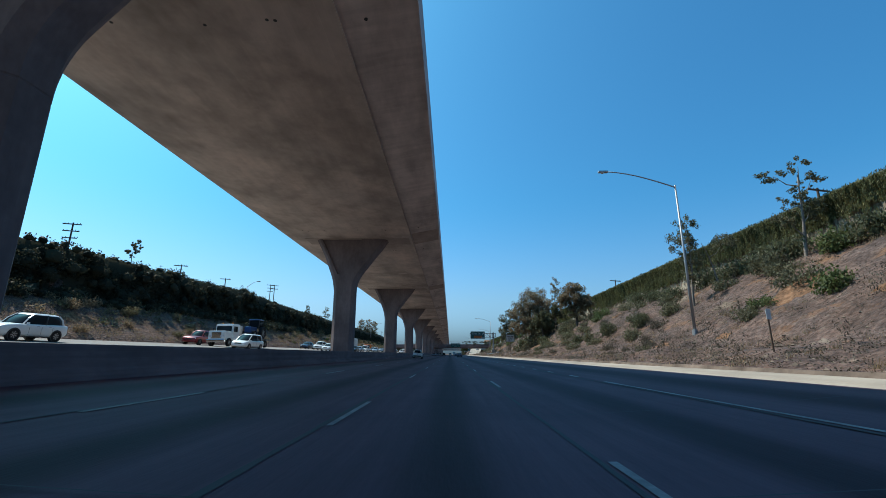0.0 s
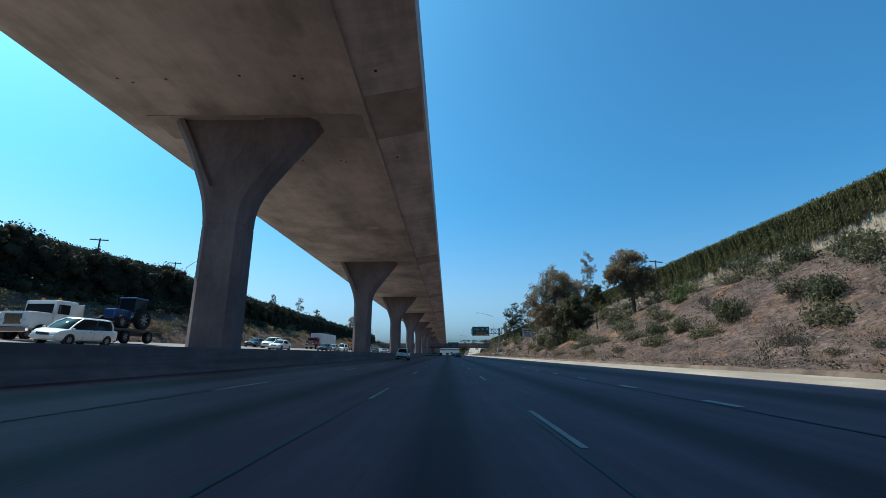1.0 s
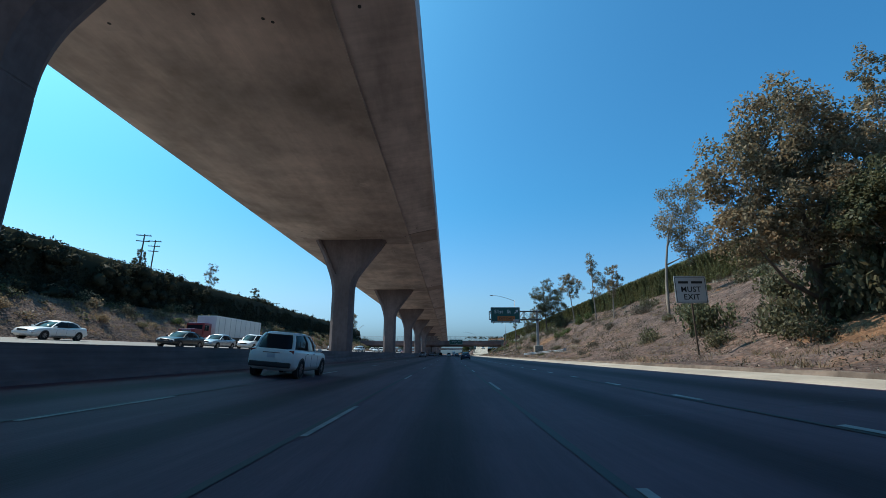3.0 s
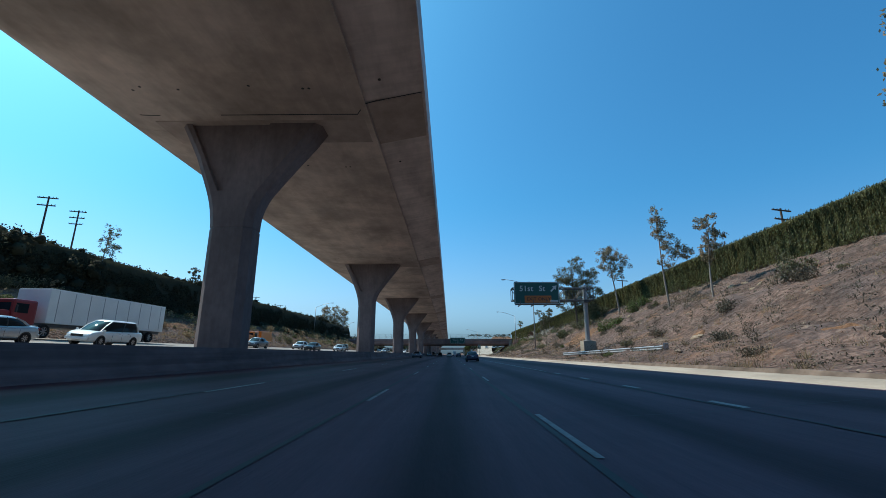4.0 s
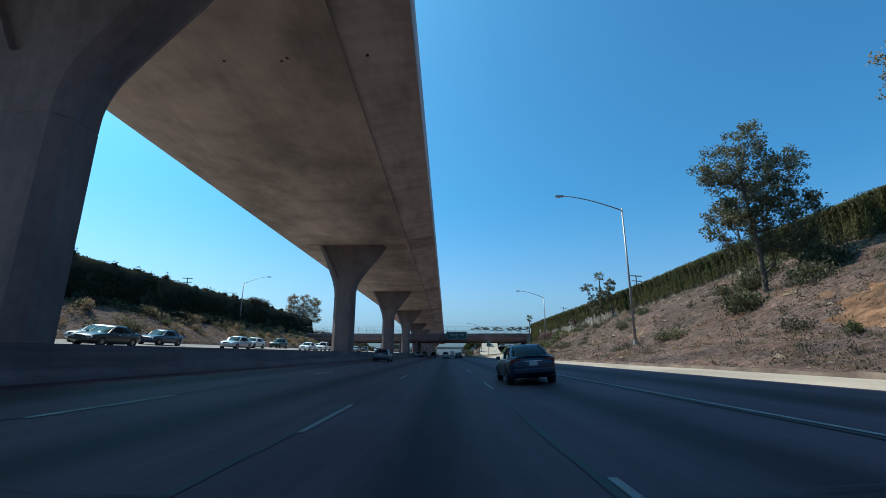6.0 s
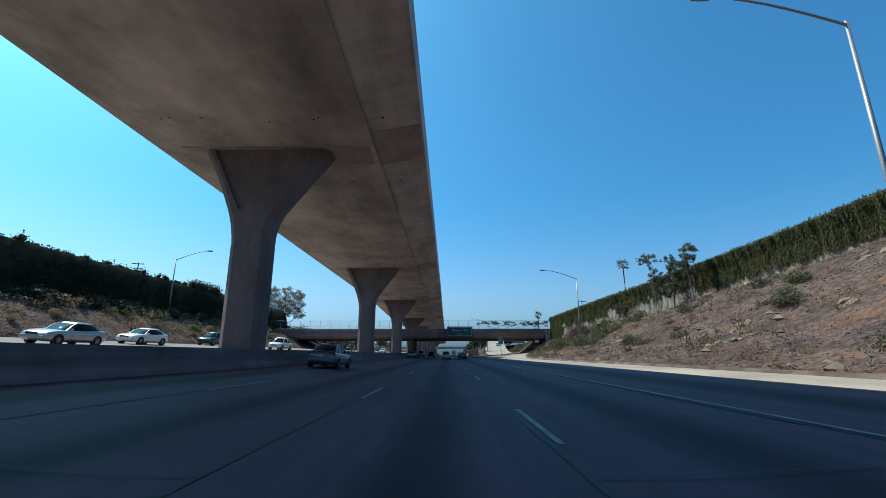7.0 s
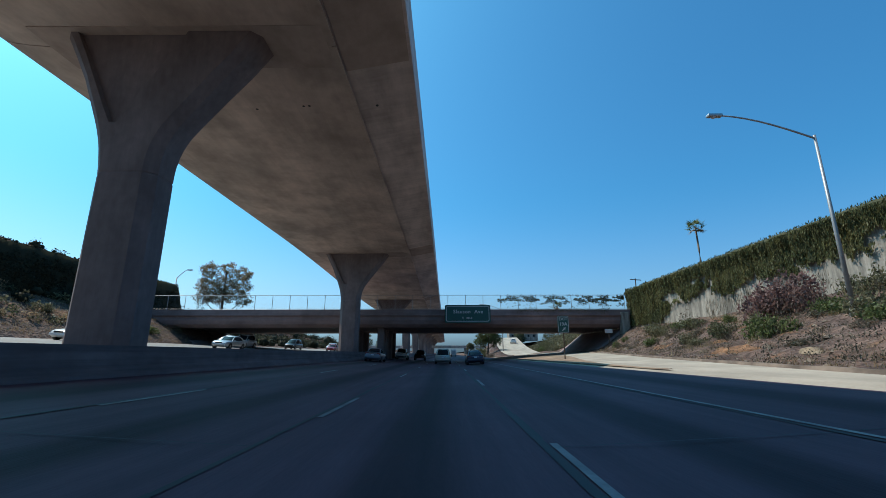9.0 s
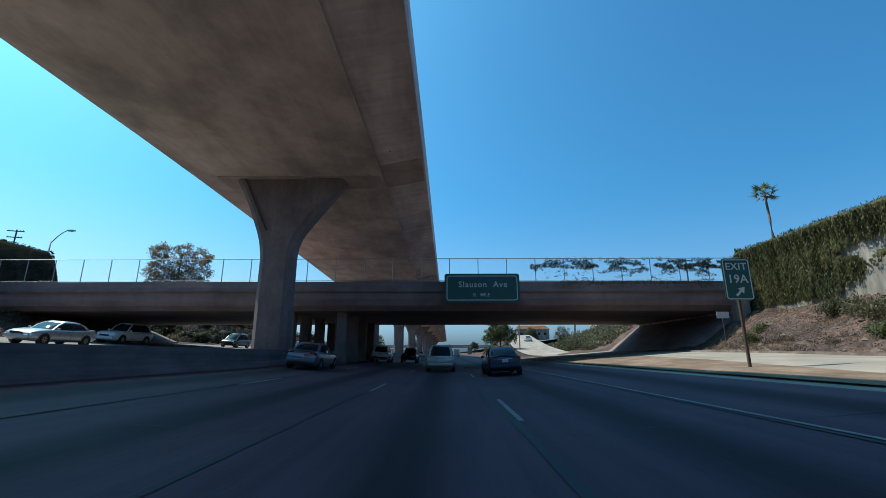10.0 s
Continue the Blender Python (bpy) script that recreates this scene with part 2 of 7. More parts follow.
def limb(bm, pts, r0, r1, seg=7):
    """A tapered bent branch through points."""
    rows = []
    for i, p in enumerate(pts):
        d = (pts[min(i + 1, len(pts) - 1)] - pts[max(i - 1, 0)]).normalized()
        q = d.to_track_quat("Z", "Y")
        r = r0 + (r1 - r0) * i / (len(pts) - 1)
        rows.append([bm.verts.new(p + q @ Vector((r * math.cos(2 * math.pi * k / seg), r * math.sin(2 * math.pi * k / seg), 0))) for k in range(seg)])
    for a, b in zip(rows, rows[1:]):
        for k in range(seg):
            bm.faces.new((a[k], a[(k + 1) % seg], b[(k + 1) % seg], b[k]))
    bm.faces.new(rows[-1])


# ---------------------------------------------------------------- the lie of the land
ROAD_X = (-34.5, -29.0, -19.7, -14.6, -12.7, -9.5, -6.2, -3.0, 0.0, 3.0, 5.6, 8.7, 9.9)
ROAD_Z = (2.5, 2.12, 1.3, 0.5, 0.24, 0.53, 0.25, 0.05, 0.0, 0.05, 0.23, 0.51, 0.62)


def smooth_step(a, b, x):
    u = min(1, max(0, (x - a) / (b - a)))
    return u * u * (3 - 2 * u)


def toe(y):
    """Where the bank on the right begins; it steps back for the exit ramp."""
    return 9.9 + 10.0 * smooth_step(215, 290, y) + 3.0 * smooth_step(288, 304, y) + 11.0 * smooth_step(310, 420, y)


def wall_base(y):
    return 9.4 + 0.8 * (1 - smooth_step(30, 90, y)) - 4.6 * smooth_step(190, 266, y)


def wall_x(y):
    """The wall swings in towards the bridge."""
    return 31.0 - 5.0 * smooth_step(200, 280, y) + 8.0 * smooth_step(298, 330, y) + 12.0 * smooth_step(330, 430, y)


def wall_top(y):
    return float(np.interp(y, (0, 50, 90, 150, 200, 215, 230, 260, 280, 310, 400), (13.9, 13.7, 13.15, 12.75, 12.2, 11.7, 11.1, 10.2, 9.7, 9.0, 8.6)))


def plateau(y):
    """Ground behind the wall; street level at the bridge."""
    return wall_top(y) - 1.0 if y < 278 else 6.0


def hill_top(y):
    return float(np.interp(y, (-20, 40, 90, 130, 190, 288.6, 290.2, 330, 400), (11.6, 12.6, 14.0, 13.1, 12.7, 12.1, 8.0, 7.0, 5.0)))


def lie(x, y):
    """Height of the ground at (x, y)."""
    if x > 9.0:
        x0 = toe(y)
        if x <= x0:
            return 0.55 + 0.08 * (x - 9.0)
        zb = wall_base(y)
        w = wall_x(y)
        z0 = 0.55 + 0.08 * (x0 - 9.0)
        xs = (x0, x0 + 0.2 * (w - x0), x0 + 0.4 * (w - x0), x0 + 0.6 * (w - x0), x0 + 0.72 * (w - x0), w)
        near = 1 - smooth_step(42, 66, y)
        steep = smooth_step(50, 72, y) * (1 - smooth_step(105, 130, y))
        cut = (0.07 - 0.03 * near, 0.23 - 0.10 * near + 0.04 * steep, 0.53 - 0.09 * near + 0.10 * steep, 0.67 - 0.05 * near + 0.07 * steep)
        zs = (z0,) + tuple(z0 + q * (zb - z0) for q in cut) + (zb,)
        if x <= w + 0.2:
            z = float(np.interp(x, xs, zs))
            k = min(1, (x - x0) / 3)
            return z + k * (0.4 * noise.noise((x * 0.18, y * 0.09, 1)) + 0.28 * noise.noise((x * 0.55, y * 0.33, 4)) + 0.16 * noise.noise((x * 1.1, y * 0.8, 6)) + 0.09 * noise.noise((x * 2.4, y * 1.9, 2)))
        return plateau(y)
    if x < -34.5:
        zt = hill_top(y)
        z = float(np.interp(x, (-60, -44.4, -43.7, -40, -34.5), (zt, zt, 0.60 * zt, 0.48 * zt, 2.5)))
        return z + min(1, (-34.5 - x) / 3) * (0.6 * noise.noise((x * 0.12, y * 0.06, 7)) + 0.15 * noise.noise((x * 0.6, y * 0.5, 4)))
    return float(np.interp(x, ROAD_X, ROAD_Z))


# one sheet of ground, fine near the road and coarse towards the horizon
gy = [-2600, -600, -120] + [-60, -40, -20] + [-10 + 0.5 * k for k in range(620)] + [302, 308, 315, 323, 332, 342, 355, 370, 385, 400, 480, 600, 900, 1600, 2800]
gv, gf = [], []
LEFT_X = [-2600, -900, -300, -120, -70, -60, -56, -52, -48, -46, -44.4, -43.7] + [-43 + 0.5 * k for k in range(17)] + [-34.4, -20, -10, 0, 8.35]
for y in gy:
    yy = min(max(y, -60), 400)
    row = [(x, lie(x, yy) - (0.5 if -34.45 < x < 9 else 0)) for x in LEFT_X]
    x0, w = toe(yy), wall_x(yy)
    row.append((9.3, lie(9.3, yy) - 0.1))
    row.append((x0 - 0.05, lie(x0 - 0.05, yy) - 0.04))
    row += [(x0 + (w + 0.1 - x0) * k / 48, lie(x0 + (w + 0.1 - x0) * k / 48, yy)) for k in range(1, 49)]
    row += [(x, plateau(yy)) for x in (w + 0.15, 36, 60, 160, 400, 1200, 2600)]
    gv += [(x, y, z) for x, z in row]
nx = len(row)
for j in range(len(gy) - 1):
    for i in range(nx - 1):
        a = j * nx + i
        gf.append((a, a + 1, a + 1 + nx, a + nx))
tagged(new("ground", mesh_of("ground", gv, gf, DIRT, True)), "bare dry brown soil banks beside the freeway", "ground", kind="structure")


def sheet(name, xs, zs, y0, y1, mat, label, category, step=10, dz=0.0):
    ys = np.arange(y0, y1 + 0.01, step)
    v = [(x, y, z + dz) for y in ys for x, z in zip(xs, zs)]
    n = len(xs)
    f = [(j * n + i, j * n + i + 1, (j + 1) * n + i + 1, (j + 1) * n + i) for j in range(len(ys) - 1) for i in range(n - 1)]
    return tagged(new(name, mesh_of(name, v, f, mat, True)), label, category, kind="structure")


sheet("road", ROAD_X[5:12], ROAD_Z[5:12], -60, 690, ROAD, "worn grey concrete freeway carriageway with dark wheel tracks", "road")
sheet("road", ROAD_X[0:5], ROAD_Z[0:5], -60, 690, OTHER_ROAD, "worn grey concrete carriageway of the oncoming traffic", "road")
v, f = [], []
sy = np.arange(-60, 301, 5.0)
for y in sy:
    for k in range(5):
        x = 8.7 + (toe(y) + 0.1 - 8.7) * k / 4
        v.append((x, y, 0.55 + 0.08 * (x - 9.0) + 0.03 + 0.04 * noise.noise((x, y * 0.3, 2)) * (k == 4) - (0.055 if k == 0 else 0)))
for j in range(len(sy) - 1):
    for i in range(4):
        f.append((j * 5 + i, j * 5 + i + 1, j * 5 + i + 6, j * 5 + i + 5))
tagged(new("shoulder", mesh_of("shoulder", v, f, SHOULDER, True)), "pale sunlit concrete shoulder widening into the exit ramp", "road shoulder", kind="structure")

v, f = [], []
for j, y in enumerate(np.arange(-60, 279, 1.5)):
    x0 = toe(y) + 0.05 + 0.06 * noise.noise((y * 0.4, 2, 0))
    z0 = 0.55 + 0.08 * (x0 - 9.0)
    h = 0.14 + 0.05 * noise.noise((y * 0.6, 7, 0))
    v += [(x0 - 0.12, y, z0), (x0 - 0.05, y, z0 + h), (x0 + 0.16, y, z0 + h), (x0 + 0.4, y, z0 - 0.02)]
    if j:
        for i in range(3):
            a = (j - 1) * 4 + i
            f.append((a, a + 1, a + 5, a + 4))
tagged(new("kerb", mesh_of("kerb", v, f, KERB)), "low dusty kerb along the foot of the bank", "kerb", kind="structure")
v, f = [], []
for j, y in enumerate(np.arange(236, 301, 2.5)):
    w = 0.2 + 5.6 * smooth_step(238, 278, y)
    for k in range(4):
        x = 9.1 + w * k / 3
        v.append((x, y, 0.55 + 0.08 * (x - 9.0) + 0.045 + 0.03 * (k in (1, 2)) + 0.03 * noise.noise((x, y * 0.3, 2))))
    if j:
        for i in range(3):
            a = (j - 1) * 4 + i
            f.append((a, a + 1, a + 5, a + 4))
tagged(new("gore", mesh_of("gore", v, f, GORE_SOIL, True)), "dusty tan soil wedge between freeway and exit ramp", "ground", kind="structure")

# ---------------------------------------------------------------- viaduct
PIER_X, PIER_Y, SPAN = -11.4, 7.3, 37.7
viaduct = tagged(new("viaduct"), "long grey concrete viaduct on flared single piers", "viaduct", kind="structure")


def pier_y(k):
    """Where pier k stands; the first spans are a little shorter."""
    return PIER_Y + SPAN * k + {0: 1.9, 1: 1.2, 2: 0.3}.get(k, 0.0)


def bend(y):
    u = smooth_step(262, 322, y)
    return 0.0, -1.4 * u


DECK = [(-18.2, 14.05), (-17.95, 13.86), (-17.5, 13.72), (-16.9, 13.62), (-16.2, 13.55), (-15.2, 13.51), (-5.0, 13.50), (-4.15, 13.46), (-4.15, 14.5), (-17.8, 14.2), (-18.2, 14.25)]
EDGE = [(-4.14, 13.56), (-1.16, 14.15), (-1.16, 16.1), (-1.45, 16.1), (-1.5, 14.6), (-4.14, 14.5)]
for k in range(-2, 17):
    for name_, profile, mat_ in (("deck_span", DECK, CONCRETE), ("deck_edge", EDGE, EDGE_CONCRETE)):
        bm = bmesh.new()
        extrude_y(bm, profile, pier_y(k) + 0.02, pier_y(k + 1) - 0.02, steps=6 if k > 5 else 1, shift=bend)
        part(name_, bm, mat_, viaduct)
# Unseen panels behind the parapet, added to carry the viaduct's shadow further right.
for k in range(74):
    bm = bmesh.new()
    box(bm, (0.14, 5.96, 3.8), pose(-1.6 + bend(251 + 6 * k)[0], 251 + 6 * k, 16.45 + bend(251 + 6 * k)[1]), 0.02)
    part("shadow_panel", bm, CONCRETE, viaduct)


def pier_mesh():
    """A chamfered column that flares sideways into the deck, with a sunken V-shaped panel in the flare."""
    bm = bmesh.new()
    rows = []
    # height, left and right half-width, half-depth, panel's left and right edge
    prof = ((-0.6, 1.14, 1.14, 0.8, -0.55, -0.45), (6.95, 1.14, 1.14, 0.8, -0.55, -0.45), (6.98, 1.12, 1.12, 0.78, -0.55, -0.45), (7.02, 1.12, 1.12, 0.78, -0.55, -0.45), (7.05, 1.14, 1.14, 0.8, -0.55, -0.45), (7.4, 1.17, 1.15, 0.8, -0.56, -0.46),
            (7.7, 1.22, 1.18, 0.8, -0.58, -0.48), (8.1, 1.29, 1.26, 0.8, -0.6, -0.5), (8.4, 1.36, 1.36, 0.8, -0.64, -0.52), (8.7, 1.45, 1.49, 0.8, -0.7, -0.56), (9.0, 1.55, 1.65, 0.8, -0.8, -0.5), (9.3, 1.66, 1.86, 0.805, -0.95, -0.36), (9.6, 1.78, 2.08, 0.81, -1.1, -0.2),
            (10.3, 2.05, 2.6, 0.83, -1.42, 0.2), (11.0, 2.32, 3.12, 0.85, -1.74, 0.62), (12.0, 2.82, 3.9, 0.88, -2.2, 1.2), (12.9, 3.3, 4.5, 0.9, -2.66, 1.72), (13.4, 3.5, 4.75, 0.92, -2.9, 2.0))
    c = 0.36
    for z, lw, rw, hd, pl, pr in prof:
        front = [(-lw, -hd + c, z), (-lw + c, -hd, z), (pl, -hd, z), (pr, -hd, z), (rw - c, -hd, z), (rw, -hd + c, z)]
        rows.append([bm.verts.new(p) for p in front + [(x, -y, q) for x, y, q in front[::-1]]])
    panel = []
    for k, (a, b) in enumerate(zip(rows, rows[1:])):
        for i in range(12):
            face_ = bm.faces.new((a[i], a[(i + 1) % 12], b[(i + 1) % 12], b[i]))
            if i in (2, 8) and 10 <= k < len(rows) - 2:
                panel.append((i, face_))
    bm.faces.new(rows[0][::-1])
    bm.faces.new(rows[-1])
    bmesh.ops.recalc_face_normals(bm, faces=bm.faces)
    for i in (2, 8):
        bmesh.ops.inset_region(bm, faces=[f_ for j, f_ in panel if j == i], thickness=0.05, depth=-0.2)
    me = bpy.data.meshes.new("pier")
    bm.to_mesh(me)
    bm.free()
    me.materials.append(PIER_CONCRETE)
    return me


PIER = pier_mesh()
for k in range(-1, 17):
    y = pier_y(k)
    dx, dz = bend(y)
    piece("pier", PIER, viaduct, pose(PIER_X + dx, y, 0.6) @ Matrix.Diagonal((1, 1, 1 + dz / 13.4, 1)))
    # the cross beam inside the deck shows as a slightly proud, darker strip
    bm = bmesh.new()
    box(bm, (11.6, 2.5, 0.06), pose(-10.1 + dx, y + 0.1, 13.505 + dz), 0.02)
    part("cross_beam", bm, BEAM_CONCRETE, viaduct)
    bm = bmesh.new()
    extrude_y(bm, [(-4.08, 13.545 + dz), (-1.3, 14.095 + dz), (-1.3, 14.2 + dz), (-4.08, 13.65 + dz)], y - 2.6, y + 1.7)
    part("beam_end", bm, BEAM_CONCRETE, viaduct)

# ---------------------------------------------------------------- median barrier
bm = bmesh.new()
extrude_y(bm, [(-9.45, 0.50), (-9.5, 0.62), (-9.72, 0.85), (-9.8, 1.46), (-9.98, 1.46), (-10.05, 0.5)], -60, 690)
tagged(part("median_barrier", bm, BARRIER), "long low grey concrete median barrier", "barrier", kind="structure")
bm = bmesh.new()
extrude_y(bm, [(-12.55, 0.1), (-12.6, 1.46), (-12.8, 1.46), (-12.88, 0.65), (-13.1, 0.4), (-13.1, 0.1)], -60, 690)
tagged(part("median_barrier", bm, BARRIER), "far face of the grey concrete median barrier", "barrier", kind="structure")

# ---------------------------------------------------------------- wall at the top of the bank
for ya, yb, mat_, label in ((-60, 222, TAN_WALL, "tall tan retaining wall draped with ivy"), (222, 279, WALL, "tall grey concrete retaining wall half hidden by ivy")):
    v, f = [], []
    ys = np.arange(ya, yb + 0.01, 3.0)
    for y in ys:
        w = wall_x(y)
        for x, z in ((w, wall_base(y) - 1.0), (w, wall_top(y)), (w + 0.5, wall_top(y)), (w + 0.5, wall_base(y) - 1.0)):
            v.append((x, y, z))
    for j in range(len(ys) - 1):
        for i in range(3):
            f.append((j * 4 + i, j * 4 + i + 1, j * 4 + i + 5, j * 4 + i + 4))
    f.append((0, 1, 2, 3))
    f.append(tuple(4 * (len(ys) - 1) + i for i in (3, 2, 1, 0)))
    tagged(new("retaining_wall", mesh_of("retaining_wall", v, f, mat_)), label, "wall", kind="structure")

# ---------------------------------------------------------------- overpass
STEEL = material("galvanised_steel", (0.42, 0.43, 0.44), 0.45, 0.8, vary=0.12, scale=0.8, fine=20, bump=0.05)
DARK_STEEL = material("dark_steel", (0.10, 0.105, 0.11), 0.55, 0.6, vary=0.15, scale=0.5, fine=20, bump=0.05)
POLE_PAINT = material("pole_metal", (0.36, 0.36, 0.36), 0.5, 0.5, vary=0.12, scale=0.8, fine=20, bump=0.05)
SIGN_GREEN = material("sign_green", (0.007, 0.080, 0.066), 0.45, vary=0.08, scale=1.0, fine=8, bump=0.0)
SIGN_WHITE = material("sign_white", (0.55, 0.55, 0.54), 0.45, vary=0.06, scale=0.5, fine=8, bump=0.0)
SIGN_ORANGE = material("sign_orange", (0.50, 0.13, 0.02), 0.5, vary=0.06, scale=0.5, fine=8, bump=0.0)
SIGN_BLACK = material("sign_black", (0.015, 0.015, 0.015), 0.5, vary=0.06, bump=0.0)
SIGN_BACK = material("sign_metal_back", (0.28, 0.29, 0.30), 0.5, 0.7, vary=0.1, bump=0.0)
OLD_WOOD = material("weathered_pole_wood", (0.13, 0.09, 0.065), 0.9, vary=0.25, scale=1.0, fine=12, bump=0.4, stretch=(1, 1, 0.1))

BY0, BY1, BX0, BX1 = 278.0, 298.0, -44.0, 25.2
overpass = tagged(new("overpass"), "grey concrete road bridge with a wire fence across the freeway", "bridge", kind="structure")
bm = bmesh.new()
# girder with haunched face, drawn along x
face = [(BY0 + 0.9, 4.8), (BY0 + 0.35, 5.2), (BY0 + 0.12, 5.75), (BY0 + 0.1, 6.2), (BY0 + 0.1, 6.3), (BY1 - 0.1, 6.3), (BY1 - 0.1, 6.2), (BY1 - 0.35, 5.2), (BY1 - 0.9, 4.8)]
rows = [[bm.verts.new((x, y, z)) for y, z in face] for x in (BX0 - 3, -20, 0, BX1 + 4)]
for a, b in zip(rows, rows[1:]):
    for i in range(len(face)):
        j = (i + 1) % len(face)
        bm.faces.new((a[i], b[i], b[j], a[j]))
bm.faces.new(rows[0])
bm.faces.new(rows[-1][::-1])
bmesh.ops.recalc_face_normals(bm, faces=bm.faces)
part("girder", bm, SHADED_BRIDGE_CONCRETE, overpass)
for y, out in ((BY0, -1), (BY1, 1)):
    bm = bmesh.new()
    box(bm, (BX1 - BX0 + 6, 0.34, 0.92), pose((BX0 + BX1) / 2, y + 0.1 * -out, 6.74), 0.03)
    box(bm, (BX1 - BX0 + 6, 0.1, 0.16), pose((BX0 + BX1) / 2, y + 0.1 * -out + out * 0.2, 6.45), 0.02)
    part("parapet", bm, SHADED_BRIDGE_CONCRETE, overpass)
# abutments and paved side slopes
for x0, x1 in ((BX1 - 0.4, BX1 + 3.0), (BX0 - 3.0, BX0 + 0.2)):
    bm = bmesh.new()
    box(bm, (x1 - x0, BY1 - BY0 - 0.6, 7.0), pose((x0 + x1) / 2, (BY0 + BY1) / 2 + 0.1, 1.9), 0.05)
    box(bm, (1.1, 0.9, 5.6), pose(BX1 - 0.3 if x0 > 0 else BX0 - 0.2, BY0 + 0.2, 4.0), 0.06)
    part("abutment", bm, WALL, overpass)
# paving takes the same darkened colour for the shade below the girder
for x0, z0, x1, z1 in ((20.3, 1.2, 25.0, 4.75), (-34.4, 2.7, -43.8, 6.4)):
    bm = bmesh.new()
    vs = [bm.verts.new(p) for p in ((x0, BY0 + 1, z0), (x1, BY0 + 1, z1), (x1, BY1, z1), (x0, BY1, z0), (x0, BY0 + 1, z0 - 1), (x1, BY0 + 1, z0 - 1), (x1, BY1, z0 - 1), (x0, BY1, z0 - 1))]
    for q in ((0, 1, 2, 3), (4, 5, 1, 0), (5, 6, 2, 1), (6, 7, 3, 2), (7, 4, 0, 3)):
        bm.faces.new([vs[i] for i in q])
    bmesh.ops.recalc_face_normals(bm, faces=bm.faces)
    part("slope_paving", bm, SHADED_BRIDGE_CONCRETE, overpass)
for k, x in enumerate((-8.9, -13.6)):
    for y in (280.5, 284.8, 289.5, 294.5):
        bm = bmesh.new()
        box(bm, (0.95, 0.95, 4.6), pose(x, y, 2.6), 0.14)
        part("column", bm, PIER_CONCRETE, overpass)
# fence on the parapet: posts, rails and wire
for y in (BY0 - 0.02 + 0.12, BY1 - 0.12):
    for k in range(29):
        x = BX0 + 0.5 + k * 2.45
        bm = rod(bmesh.new(), (x, y, 7.18), (x, y, 9.2), 0.035, seg=6)
        part("fence_post", bm, POLE_PAINT, overpass)
    bm = bmesh.new()
    rod(bm, (BX0, y, 9.2), (BX1 + 0.5, y, 9.2), 0.032, seg=6)
    rod(bm, (BX0, y, 7.3), (BX1 + 0.5, y, 7.3), 0.02, seg=6)
    part("fence_rail", bm, POLE_PAINT, overpass)
wv, wf = [], []
for k in range(0, 280):
    for lean in (-1, 1):
        x = BX0 + k * 0.25
        a, b = (x, 7.3), (x + lean * 1.9, 9.18)
        if b[0] < BX0 or b[0] > BX1 + 0.5:
            continue
        i = len(wv)
        wv += [(a[0] - 0.003, BY0 + 0.12, a[1]), (a[0] + 0.003, BY0 + 0.12, a[1]), (b[0] + 0.003, BY0 + 0.12, b[1]), (b[0] - 0.003, BY0 + 0.12, b[1])]
        wf.append((i, i + 1, i + 2, i + 3))
wire = new("fence_wire", mesh_of("fence_wire", wv, wf, STEEL))
wire.parent = overpass
tagged(wire, "thin diagonal fence wire", kind="stuff")


# ---------------------------------------------------------------- signs
def words(text, size, mat_, parent, m, name="lettering", extrude=0.004, space=1.05):
    """Raised letters as one mesh, centred on m, reading along its x."""
    cu = bpy.data.curves.new("letters", "FONT")
    cu.body, cu.size, cu.extrude, cu.align_x, cu.align_y = text, size, extrude, "CENTER", "CENTER"
    cu.space_character, cu.resolution_u = space, 3
    cu.offset = size * 0.012
    tmp = bpy.data.objects.new("letters", cu)
    scene.collection.objects.link(tmp)
    me = bpy.data.meshes.new_from_object(tmp.evaluated_get(bpy.context.evaluated_depsgraph_get()))
    bpy.data.objects.remove(tmp)
    me.materials.clear()
    me.materials.append(mat_)
    ob = new(name, me)
    ob.parent = parent
    ob.matrix_basis = m
    return ob


def rounded_plate(bm, w, h, d, r, m):
    """A plate with rounded corners, standing in the xz plane."""
    pts = []
    for cx, cz, a0 in ((w / 2 - r, h / 2 - r, 0), (-w / 2 + r, h / 2 - r, 90), (-w / 2 + r, -h / 2 + r, 180), (w / 2 - r, -h / 2 + r, 270)):
        for k in range(5):
            a = radians(a0 + 22.5 * k)
            pts.append((cx + r * math.cos(a), cz + r * math.sin(a)))
    f0 = [bm.verts.new(m @ Vector((x, -d / 2, z))) for x, z in pts]
    f1 = [bm.verts.new(m @ Vector((x, d / 2, z))) for x, z in pts]
    bm.faces.new(f0)
    bm.faces.new(f1[::-1])
    for i in range(len(pts)):
        j = (i + 1) % len(pts)
        bm.faces.new((f0[j], f0[i], f1[i], f1[j]))
    return bm


